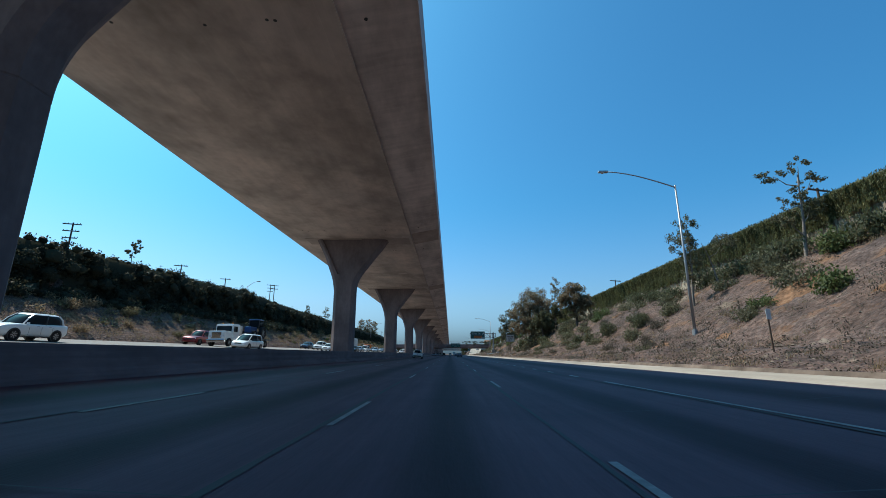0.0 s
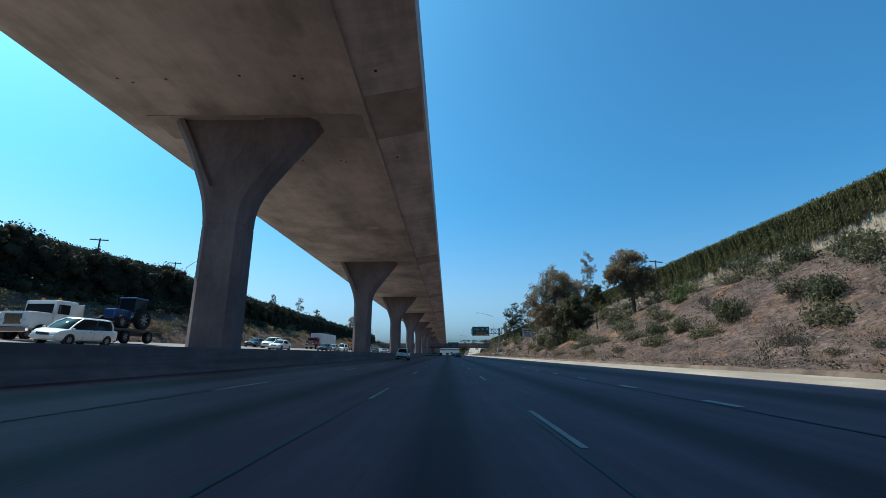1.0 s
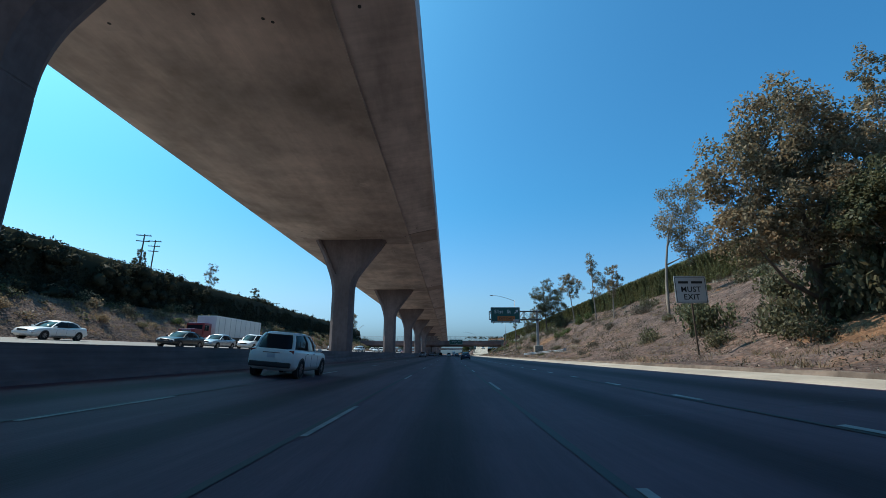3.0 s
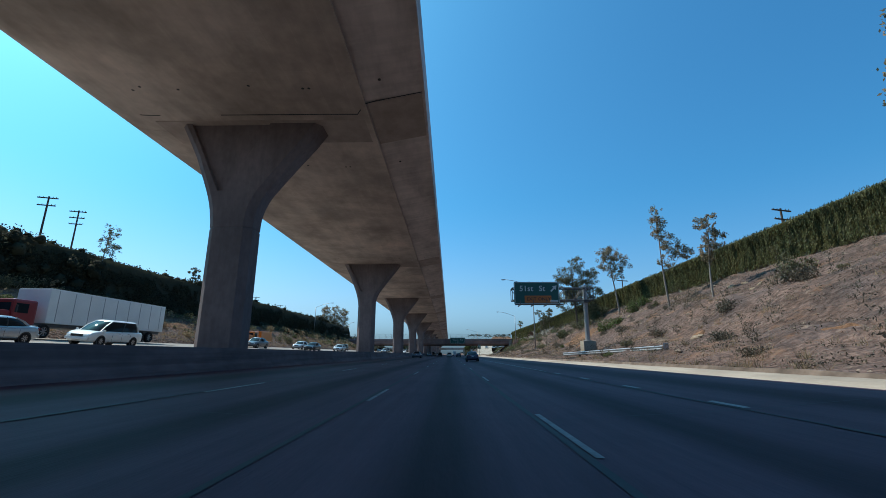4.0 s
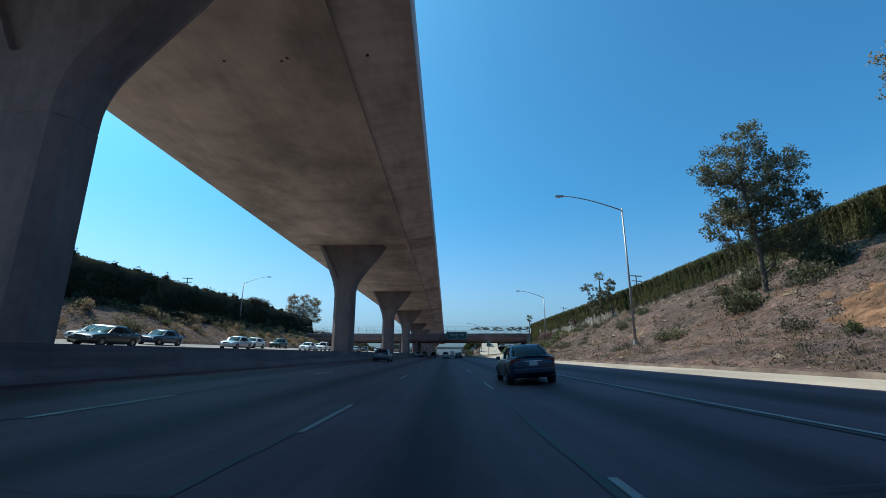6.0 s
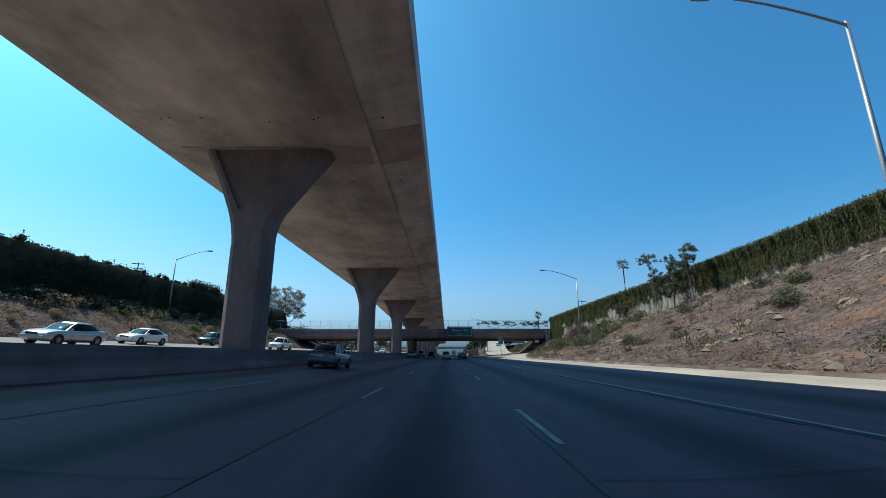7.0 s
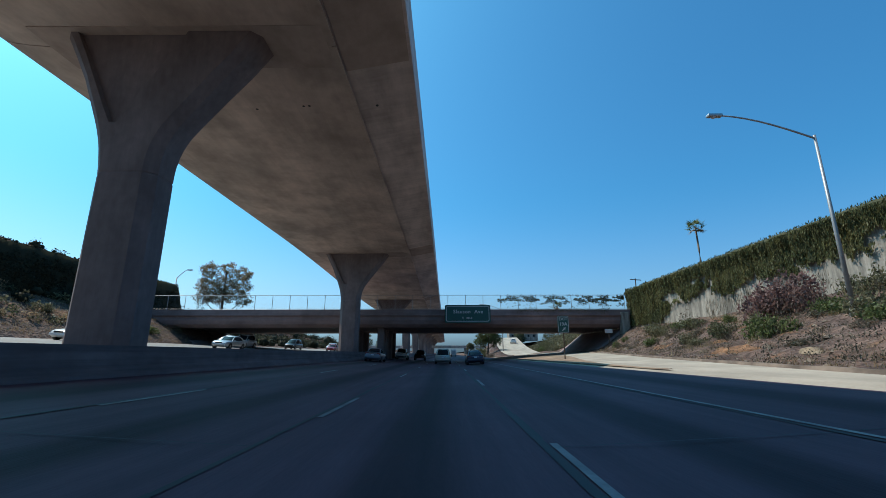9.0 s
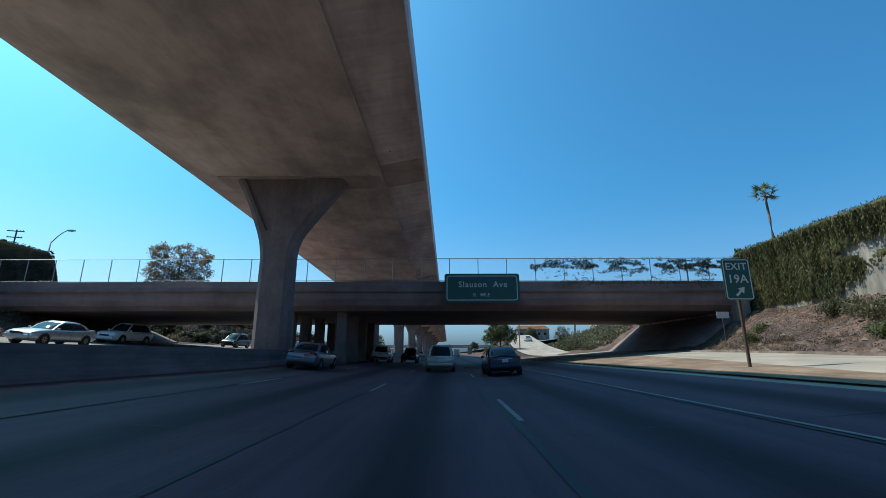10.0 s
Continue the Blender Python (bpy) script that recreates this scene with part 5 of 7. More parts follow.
for k, (kind, x, y, r, h) in enumerate((("olive", 24.5, 318, 2.0, 1.0), ("dark", 26, 326, 2.4, 1.1), ("dark", 27, 340, 2.6, 1.2), ("green", 25, 331, 1.8, 1.0), ("olive", 30, 352, 3.0, 1.2), ("dark", 8.5, 322, 1.6, 1.0), ("dry", 9.6, 312, 1.4, 1.0), ("dark", 10.6, 345, 2.4, 1.3))):
    bush(kind, x, y, r, h, k + 3)
for k in range(34):
    y = -10 + 8.6 * k
    x = -36.0 - 2.6 * RNG.uniform(0, 1)
    bush(("olive", "green", "straw", "straw")[k % 4], x, y + RNG.uniform(-3, 3), RNG.uniform(0.7, 1.5), RNG.uniform(0.7, 1.1), k)
for k in range(42):
    bush(("olive", "straw", "straw", "olive", "straw")[k % 5], -36.2 - 5.6 * RNG.uniform(0, 1), RNG.uniform(-8, 274), RNG.uniform(0.8, 1.9), RNG.uniform(0.6, 1.1), k)
for k in range(9):
    bush(("olive", "dry", "green")[k % 3], -36.5 - 1.2 * k, 300 + (k * 37) % 11, 1.5, 0.9, k)

# shrubs below the wall and on the first slope
bushes((
    ("green", 22.6, 25.2, 1.8, 1.1), ("olive", 20.8, 30.6, 1.2, 1.0), ("green", 29.2, 47.0, 1.7, 1.0), ("dark", 28.4, 43.0, 2.2, 1.0), ("dark", 29.4, 38.5, 2.2, 1.1), ("dark", 28.8, 35.2, 2.3, 1.1), ("green", 28.6, 31.6, 2.2, 1.0), ("dark", 29.6, 29.5, 2.4, 1.1), ("olive", 26.4, 33.6, 1.7, 0.9), ("olive", 25.8, 40.0, 1.6, 0.9),
    ("dark", 27.4, 183.0, 2.1, 1.0), ("dark", 28.4, 179.5, 2.1, 1.0), ("olive", 25.4, 185.0, 1.7, 0.8), ("green", 21.2, 157.4, 1.9, 0.9), ("olive", 22.4, 98.5, 2.0, 1.0), ("dark", 25.4, 92.5, 1.9, 1.0), ("olive", 20.2, 75.0, 2.0, 1.0), ("olive", 18.6, 70.6, 1.7, 1.0), ("green", 23.6, 68.0, 2.0, 1.1), ("dark", 21.8, 82.0, 1.8, 0.9),
    ("green", 19.4, 244.0, 1.6, 1.2), ("olive", 21.8, 240.5, 1.9, 0.9), ("dark", 20.2, 249.5, 1.3, 1.0), ("green", 24.2, 262.5, 1.5, 0.7), ("olive", 23.8, 266.0, 1.5, 0.8),
))
for k in range(78):
    y = RNG.uniform(6, 274)
    x = toe(y) + 2.0 + (wall_x(y) - toe(y) - 3.5) * RNG.uniform(0, 1) ** 0.8
    bush(("dry", "olive", "dry", "dry", "green")[k % 5], x, y, RNG.uniform(0.4, 1.0), RNG.uniform(0.7, 1.3), k)

# dense dark growth over the hill on the far side
rng = np.random.default_rng(21)
pts = []
for k in range(520):
    y = rng.uniform(-30, 290) if k % 2 else rng.uniform(-30, 130)
    u = rng.uniform(0, 1)
    x = -41.4 - 0.9 * math.sin(y * 0.11) - 0.8 * math.sin(y * 0.041 + 1) - 1.6 * u
    if y > 262:
        x = min(x, -43.2)
    r = rng.uniform(0.7, 1.6)
    pts.append(((x, y, lie(x, y) + 0.25 * r), (r, r * 1.1, r * rng.uniform(0.6, 1.0))))
for k in range(420):
    y = rng.uniform(-30, 292)
    x = -44.3 - rng.uniform(0, 2)
    r = rng.uniform(0.35, 0.8) + 2.0 * max(0, noise.noise((y * 0.07, 2, 2))) ** 1.3
    pts.append(((x, y, lie(-45, y) + 0.35 * r), (r, r, r * rng.uniform(0.7, 1.2))))
for k in range(260):
    y = rng.uniform(-30, 150)
    r = rng.uniform(0.7, 1.5)
    pts.append(((-43.4 + 0.3 * r, y, lie(-43.6, y) + rng.uniform(0.5, 5.0)), (r * 0.8, r * 1.2, r)))
for k in range(420):
    y = rng.uniform(302, 400)
    x = -37.0 - rng.uniform(0, 24)
    r = rng.uniform(1.0, 2.4)
    pts.append(((x, y, lie(x, y) + 0.3 * r), (r, r, r * rng.uniform(0.6, 1.1))))
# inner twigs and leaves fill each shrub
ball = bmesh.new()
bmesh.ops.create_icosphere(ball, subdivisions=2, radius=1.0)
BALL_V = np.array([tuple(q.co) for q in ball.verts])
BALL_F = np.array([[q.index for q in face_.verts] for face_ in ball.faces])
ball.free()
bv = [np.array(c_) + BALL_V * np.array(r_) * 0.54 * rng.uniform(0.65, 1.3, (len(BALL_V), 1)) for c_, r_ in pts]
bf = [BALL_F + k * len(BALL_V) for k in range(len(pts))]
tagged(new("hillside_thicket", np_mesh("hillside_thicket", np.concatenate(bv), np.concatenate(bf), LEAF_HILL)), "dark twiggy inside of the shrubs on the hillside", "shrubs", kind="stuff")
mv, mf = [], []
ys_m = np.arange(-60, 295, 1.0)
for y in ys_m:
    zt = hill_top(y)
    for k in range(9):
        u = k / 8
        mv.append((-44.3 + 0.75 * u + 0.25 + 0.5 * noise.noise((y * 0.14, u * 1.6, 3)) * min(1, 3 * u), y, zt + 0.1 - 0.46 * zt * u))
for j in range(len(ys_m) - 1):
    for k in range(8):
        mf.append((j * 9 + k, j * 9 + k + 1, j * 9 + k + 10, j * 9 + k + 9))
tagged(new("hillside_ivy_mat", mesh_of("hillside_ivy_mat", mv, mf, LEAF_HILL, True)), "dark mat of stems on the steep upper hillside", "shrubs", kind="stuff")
scrub_rng = np.random.default_rng(77)
for name_, mat_, count, label in (("slope_scrub", LEAF_OLIVE, 150, "olive scrub on the sunny slope above the oncoming lanes"), ("slope_dry_scrub", STRAW, 120, "dry yellow scrub on the sunny slope above the oncoming lanes"), ("slope_dark_scrub", LEAF_DARK, 110, "dark green bushes on the slope above the oncoming lanes")):
    sp = []
    for k in range(count):
        y = scrub_rng.uniform(-10, 284)
        x = -36.5 - 6.6 * scrub_rng.uniform(0, 1) ** 0.7
        r = scrub_rng.uniform(0.35, 1.0) * (1.4 if x < -40 else 1)
        sp.append(((x, y, lie(x, y) + 0.2 * r), (r, r * 1.2, r * scrub_rng.uniform(0.5, 0.9))))
    v, f = leaf_quads(clump_points(scrub_rng, count * 130, sp, 0.4), 0.16, scrub_rng, 1.6, 0.0)
    tagged(new(name_, np_mesh(name_, v, f, mat_)), label, "shrubs", kind="stuff")
c = clump_points(rng, 170000, pts, 0.5)
# ivy hangs down the steep upper face
ys_l = rng.uniform(-40, 294, 110000)
share = rng.uniform(-0.06, 1, 110000)
cs = []
for y, u in zip(ys_l, share):
    zt = hill_top(y)
    out = 0.5 + 0.8 * noise.noise((y * 0.14, u * 1.6, 3)) + 0.3 * noise.noise((y * 0.9, u * 4.0, 8))
    cs.append((-44.4 + 0.7 * u + max(0.03, out) * min(1, 0.3 + 2 * u), y, zt - 0.44 * zt * u + (0.25 * noise.noise((y * 0.5, 1, 1)) if u < 0 else 0)))
c = np.concatenate([c, np.array(cs)])
v, f = leaf_quads(c, 0.18, rng, 1.5, 0.3)
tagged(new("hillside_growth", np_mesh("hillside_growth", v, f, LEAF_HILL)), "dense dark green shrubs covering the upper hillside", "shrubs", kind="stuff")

pts = []
for k in range(170):
    y = rng.uniform(306, 400)
    x = 25.0 + 16.0 * ((y - 298) / 150) ** 1.6 + rng.uniform(0, 12)
    r = rng.uniform(0.9, 2.0)
    pts.append(((x, y, lie(x, y) + 0.3 * r), (r, r, r * rng.uniform(0.6, 1.0))))
c = clump_points(rng, 22000, pts, 0.45)
v, f = leaf_quads(c, 0.3, rng, 1.5, 0.3)
tagged(new("ramp_growth", np_mesh("ramp_growth", v, f, LEAF_OLIVE)), "olive green shrubs on the bank above the ramp", "shrubs", kind="stuff")

# ---------------------------------------------------------------- ivy on the wall
rng = np.random.default_rng(5)


def ivy_depth(y, z):
    """How far the hanging ivy stands off the wall: long vertical tresses."""
    brow = smooth_step(-1.5, -0.1, z - wall_top(y))
    return 0.18 + 0.28 * brow + 0.32 * noise.noise((y * 1.5, z * 0.3, 1)) + 0.14 * noise.noise((y * 4.0, z * 0.7, 6))


def ivy_covers(y, d):
    """Whether ivy hangs at the share d of the wall's height below its top."""
    if y > 222 and d > 0.25:
        low = 0.60 + 0.2 * noise.noise((y * 0.3, 4, 0)) + 0.16 * noise.noise((y * 1.7, 9, 0)) + 0.5 * smooth_step(266, 272, y)
        return d < low and noise.noise((y * 0.22, d * 3.0, 5)) + 0.35 * noise.noise((y * 1.1, d * 5, 2)) > -0.30 + 0.30 * d - 0.5 * smooth_step(264, 275, y)
    hang = 0.70 + 0.28 * smooth_step(98, 125, y) * (1 - smooth_step(212, 226, y)) + 0.30 * noise.noise((y * 0.055, 3, 0)) + 0.14 * noise.noise((y * 0.9, 8, 0)) + 0.14 * noise.noise((y * 2.6, 1, 0))
    return d < hang


# a lumpy mat of stems against the wall, with leaves over it
iv, iff = [], []
rows_n = 26
ys_i = np.arange(-40, 279.2, 0.22)
for y in ys_i:
    top, bot, w = wall_top(y), wall_base(y), wall_x(y)
    iv.append((w + 0.25, y, top + 0.12 + 0.1 * noise.noise((y * 0.8, 0, 0))))
    for k in range(rows_n):
        z = top + 0.1 - (top - bot - 0.1) * k / (rows_n - 1)
        iv.append((w - 0.03 - max(0.02, ivy_depth(y, z)) * (0.6 if k == 0 else 1), y, z))
nn = rows_n + 1
for j, y in enumerate(ys_i[:-1]):
    for k in range(nn - 1):
        if k == 0 or (ivy_covers(y, (k - 0.5) / (rows_n - 1)) and ivy_covers(y, k / (rows_n - 1))):
            a = j * nn + k
            iff.append((a, a + 1, a + nn + 1, a + nn))
tagged(new("ivy_mat", mesh_of("ivy_mat", iv, iff, LEAF_IVY)), "dense mat of ivy stems clinging to the wall", "ivy", kind="stuff")
cs = []
for k in range(240000):
    y = rng.uniform(-40, 279)
    top, bot = wall_top(y), wall_base(y)
    d = rng.uniform(0, 1)
    if not ivy_covers(y, d):
        continue
    z = top - 0.05 - d * (top - bot - 0.1)
    cs.append((wall_x(y) - 0.03 - max(0.02, ivy_depth(y, z)) - abs(rng.normal(0, 0.06)), y, z))
for k in range(1600):
    y = 279.0 + abs(rng.normal(0, 0.1))
    cs.append((wall_x(279) + rng.uniform(-0.2, 0.6), y, wall_top(279) - rng.uniform(-0.1, 1) * (wall_top(279) - wall_base(279))))
for k in range(22000):
    y = rng.uniform(-40, 279)
    cs.append((wall_x(y) + rng.uniform(-0.3, 0.5), y, wall_top(y) + 0.05 + rng.uniform(0, 0.22) + 0.15 * noise.noise((y * 0.5, 0, 0))))
v, f = leaf_quads(np.array(cs), 0.075, rng, 3.4, 3.0)
tagged(new("ivy", np_mesh("ivy", v, f, LEAF_IVY)), "thick hanging ivy over the top of the wall", "ivy", kind="stuff")

# ---------------------------------------------------------------- dry ground cover, stones and bare cuts
rng = np.random.default_rng(9)


def blades(centres, length, width, rng, lean=0.45):
    """Thin upright blades of grass."""
    n_ = len(centres)
    c_ = np.asarray(centres)
    lean_ = rng.normal(0, lean, (n_, 3))
    lean_[:, 2] = 1.0
    lean_ /= np.linalg.norm(lean_, axis=1)[:, None]
    a = rng.uniform(0, math.pi, n_)
    side_ = np.stack([np.cos(a), np.sin(a), np.zeros(n_)], 1) * width * 0.5
    tip = c_ + lean_ * length * rng.uniform(0.5, 1.3, (n_, 1))
    v_ = np.stack([c_ - side_, c_ + side_, tip], 1).reshape(-1, 3)
    return v_, np.arange(3 * n_).reshape(-1, 3)


cs = []
for k in range(4200):
    y = rng.uniform(-5, 276)
    x = toe(y) + 0.8 + (wall_x(y) - toe(y) - 1.2) * rng.uniform(0, 1)
    if noise.noise((x * 0.25, y * 0.14, 3)) < rng.uniform(-0.5, 0.4):
        continue
    r = rng.uniform(0.1, 0.42)
    z = lie(x, y)
    q = rng.normal(size=(34, 3))
    cs += [(x + a * r, y + b * r, z + abs(c_) * r * 0.55) for a, b, c_ in q]
for k in range(30000):
    y = rng.uniform(-10, 276)
    x = toe(y) + 0.5 + (wall_x(y) - toe(y) - 0.8) * rng.uniform(0, 1)
    cs.append((x, y, lie(x, y) + rng.uniform(0.0, 0.08)))
v, f = leaf_quads(np.array(cs), 0.055, rng, 1.7, 0.0)
tagged(new("dry_ground_cover", np_mesh("dry_ground_cover", v, f, SCRUB)), "low grey dry weeds scattered over the bank", "weeds", kind="stuff")
cs = []
for k in range(26000):
    y = rng.uniform(-30, 262)
    if noise.noise((y * 0.16, 11, 0)) < rng.uniform(-0.6, 0.5):
        continue
    z = wall_base(y) + rng.uniform(-0.1, 1.5)
    cs.append((wall_x(y) - rng.uniform(0.02, 0.14), y, z))
v, f = blades(cs, 0.7, 0.03, rng, 0.1)
v[:, 0] = np.minimum(v[:, 0], 30.95)
tagged(new("dry_stems", np_mesh("dry_stems", v, f, SCRUB)), "dried brown ivy stems along the foot of the wall", "stems", kind="stuff")
cs = []
for k in range(5200):
    if k % 4:
        y = rng.uniform(-10, 276)
        x = toe(y) + 0.4 + (wall_x(y) - toe(y) - 0.6) * rng.uniform(0, 1)
    else:
        y = rng.uniform(-20, 276)
        x = -34.8 - 4.0 * rng.uniform(0, 1)
    if noise.noise((x * 0.3, y * 0.12, 9)) < rng.uniform(-0.3, 0.3):
        continue
    r = rng.uniform(0.08, 0.3)
    z = lie(x, y) - 0.03
    cs += [(x + q[0] * r, y + q[1] * r, z) for q in rng.normal(size=(22, 2))]
for k in range(4600):
    y = rng.uniform(-20, 280)
    x = -34.9 - 7.5 * rng.uniform(0, 1)
    r = rng.uniform(0.1, 0.4)
    z = lie(x, y) - 0.03
    cs += [(x + q[0] * r, y + q[1] * r, z) for q in rng.normal(size=(18, 2))]
v, f = blades(cs, 0.34, 0.03, rng)
tagged(new("dry_grass", np_mesh("dry_grass", v, f, STRAW)), "tufts of straw coloured dry grass on the banks", "grass", kind="stuff")
# tall thin weeds and dead stalks
cs = []
for k in range(620):
    y = rng.uniform(10, 270)
    x = toe(y) + 1.6 + (wall_x(y) - toe(y) - 2.4) * rng.uniform(0, 1) ** 0.8
    if noise.noise((x * 0.2, y * 0.1, 15)) < rng.uniform(-0.5, 0.3):
        continue
    z, h, r = lie(x, y), rng.uniform(0.5, 1.7), rng.uniform(0.12, 0.4)
    q = rng.normal(size=(70, 2))
    u = rng.uniform(0, 1, 70)
    cs += [(x + a * r * (0.4 + 0.6 * u_), y + b * r * (0.4 + 0.6 * u_), z + h * u_) for (a, b), u_ in zip(q, u)]
v, f = leaf_quads(np.array(cs), 0.06, rng, 2.6, -2.0)
tagged(new("weed_stalks", np_mesh("weed_stalks", v, f, SCRUB)), "tall thin dried weeds standing on the bank", "weeds", kind="stuff")
# loose stones: little eight-sided lumps
sv, sf = [], []
for k in range(7000):
    y = rng.uniform(0, 276)
    x = toe(y) + 0.2 + (wall_x(y) - toe(y)) * rng.uniform(0, 1) ** 1.3
    r = rng.uniform(0.03, 0.10) * (rng.uniform(2.0, 4.5) if rng.uniform() < (0.08 if y > 190 else 0.035) else 1)
    z = lie(x, y)
    i = len(sv)
    for d in ((1, 0, 0), (0, 1, 0), (-1, 0, 0), (0, -1, 0), (0, 0, 1), (0, 0, -1)):
        q = rng.uniform(0.7, 1.2)
        sv.append((x + d[0] * r * q, y + d[1] * r * q * 1.3, z + d[2] * r * q * 0.7 - 0.1 * r))
    for a in range(4):
        sf += [(i + a, i + (a + 1) % 4, i + 4), (i + (a + 1) % 4, i + a, i + 5)]
tagged(new("stones", mesh_of("stones", sv, sf, STONE)), "small pale stones scattered on the bank", "stones", kind="stuff")


def bare_patch(x0, x1, y0, y1, mat_, label, seed):
    """A ragged patch of exposed soil, proud of the bank."""
    v, f = [], []
    n = 20
    for j in range(n + 1):
        for i in range(n + 1):
            u, w = i / n * 2 - 1, j / n * 2 - 1
            a, r = math.atan2(w, u), max(abs(u), abs(w))
            rr = r * (0.66 + 0.26 * noise.noise((math.cos(a) * 1.6 + seed, math.sin(a) * 1.6, 0)) + 0.22 * noise.noise((math.cos(a) * 5 + seed, math.sin(a) * 5, 3)))
            x = (x0 + x1) / 2 + (x1 - x0) / 2 * rr * math.cos(a)
            y = (y0 + y1) / 2 + (y1 - y0) / 2 * rr * math.sin(a)
            v.append((x, y, lie(x, y) + 0.13 - 0.24 * r ** 4 + 0.06 * noise.noise((x * 2, y * 2, seed))))
    for j in range(n):
        for i in range(n):
            a = j * (n + 1) + i
            f.append((a, a + 1, a + n + 2, a + n + 1))
    return tagged(new("soil_patch", mesh_of("soil_patch", v, f, mat_, True)), label, "soil", kind="structure")


bare_patch(14.2, 20.4, 82, 98, ORANGE_SOIL, "bare orange soil patch on the bank", 1)
bare_patch(16.6, 23.2, 157.5, 172, ORANGE_SOIL, "bare orange soil patch on the bank", 2)
bare_patch(26.0, 30.6, 60, 78, PALE_SOIL, "pale cut soil below the ivy", 3)
bare_patch(26.5, 30.6, 82, 104, PALE_SOIL, "pale cut soil below the ivy", 4)
bare_patch(24.0, 28.5, 44, 54, PALE_SOIL, "pale cut soil below the ivy", 5)
bare_patch(20.6, 27.2, 26.5, 33, ORANGE_SOIL, "bare orange soil patch on the bank", 6)

for k, (x, y, a, b) in enumerate(((-38.6, 262, 1.6, 6), (-39.8, 250, 1.8, 7), (-38.0, 240, 1.3, 5), (-39.4, 226, 1.6, 5), (-38.4, 272, 1.3, 4), (-39.0, 160, 1.5, 5), (-38.2, 44, 1.3, 4), (-39.2, 28, 1.5, 5))):
    bare_patch(x - a, x + a, y - b, y + b, ORANGE_SOIL, "bare orange soil on the slope above the oncoming lanes", 60 + k)
for k in range(30):
    y = RNG.uniform(20, 268)
    x = toe(y) + 4.4 + (wall_x(y) - toe(y) - 6.4) * RNG.uniform(0, 1)
    a, b = RNG.uniform(0.4, 1.3), RNG.uniform(0.7, 2.2)
    bare_patch(x - a, x + a, y - b, y + b, (PALE_SOIL, ORANGE_SOIL)[k % 3 > 0], ("small outcrop of pale soil on the bank", "small outcrop of orange soil on the bank")[k % 3 > 0], 20 + k)

for k, (share, y, a, b) in enumerate(((0.30, 229, 1.1, 3.0), (0.55, 236, 1.0, 2.6), (0.62, 226, 1.2, 2.4), (0.25, 244, 1.0, 3.2), (0.5, 250, 0.9, 2.4), (0.35, 258, 0.9, 2.6), (0.8, 231, 1.1, 2.2), (0.2, 220, 0.9, 2.8))):
    x = toe(y) + (wall_x(y) - toe(y)) * share
    bare_patch(x - a, x + a, y - b, y + b, ORANGE_SOIL, "bare orange soil between the shrubs", 110 + k)
for k, (y, back, a, b) in enumerate(((206, 1.6, 1.3, 3.2), (214, 1.8, 1.5, 3.6), (221, 1.6, 1.3, 2.8), (190, 2.4, 1.4, 2.4))):
    x = wall_x(y) - back
    bare_patch(x - a, x + a, y - b, y + b, RED_SOIL, "reddish soil at the foot of the wall", 90 + k)


def rock_outcrop(x, y, size, seed):
    """A low, broken ledge of pale rock, half sunk in the slope."""
    r = random.Random(seed)
    bm = bmesh.new()
    for _ in range(r.choice((1, 2, 2, 3))):
        px, py = r.gauss(0, size * 0.6), r.gauss(0, size * 0.9)
        lump = bmesh.ops.create_icosphere(bm, subdivisions=2, radius=1.0)["verts"]
        long, turn = r.uniform(0.6, 1.5) * size, r.uniform(-0.6, 0.6)
        off = r.uniform(0, 50)
        base = lie(x + px, y + py) - lie(x, y)
        for v in lump:
            q = 0.8 + 0.42 * noise.noise(v.co * 1.3 + Vector((off, 0, 0))) + 0.2 * noise.noise(v.co * 3.6 + Vector((0, off, 0)))
            c = Vector((v.co.x * size * 0.62, v.co.y * long, v.co.z * size * 0.34)) * q
            c.rotate(Matrix.Rotation(turn, 3, "Z"))
            slope = lie(x + px + c.x, y + py + c.y) - lie(x + px, y + py)
            v.co = Vector((px + c.x, py + c.y, base + slope + c.z + 0.02))
    me = bpy.data.meshes.new("rock_outcrop")
    bm.to_mesh(me)
    bm.free()
    me.materials.append(ROCK)
    ob = tagged(new("rock_outcrop", me), "pale tan rock showing through the bank", "rock", "rocks on the bank")
    ob.matrix_basis = pose(x, y, lie(x, y))


ROCKS = random.Random(77)
for k in range(54):
    y = ROCKS.uniform(193, 238) if k < 40 else ROCKS.uniform(120, 192)
    reach = wall_x(y) - toe(y)
    rock_outcrop(toe(y) + 3.8 + (reach - 6.0) * ROCKS.uniform(0, 1) ** 1.2, y, ROCKS.uniform(0.2, 0.62), 300 + k)

# ---------------------------------------------------------------- vehicles
TYRE = material("tyre_rubber", (0.018, 0.018, 0.019), 0.8, vary=0.15, bump=0.1)
RIM = material("alloy_rim", (0.32, 0.33, 0.35), 0.3, 0.9, vary=0.08, bump=0.0)
TRIM = material("black_trim", (0.02, 0.02, 0.022), 0.5, vary=0.1, bump=0.0)
CHROME = material("chrome", (0.7, 0.7, 0.72), 0.12, 1.0, vary=0.05, bump=0.0)
PLATE = material("plain_plate", (0.55, 0.56, 0.6), 0.5, vary=0.05, bump=0.0)
RED_LENS = material("red_lens", (0.2, 0.012, 0.012), 0.15, vary=0.1, bump=0.0)
CLEAR_LENS = material("clear_lens", (0.75, 0.77, 0.8), 0.08, 0.3, vary=0.05, bump=0.0)
AMBER_LENS = material("amber_lens", (0.6, 0.2, 0.02), 0.15, vary=0.05, bump=0.0)


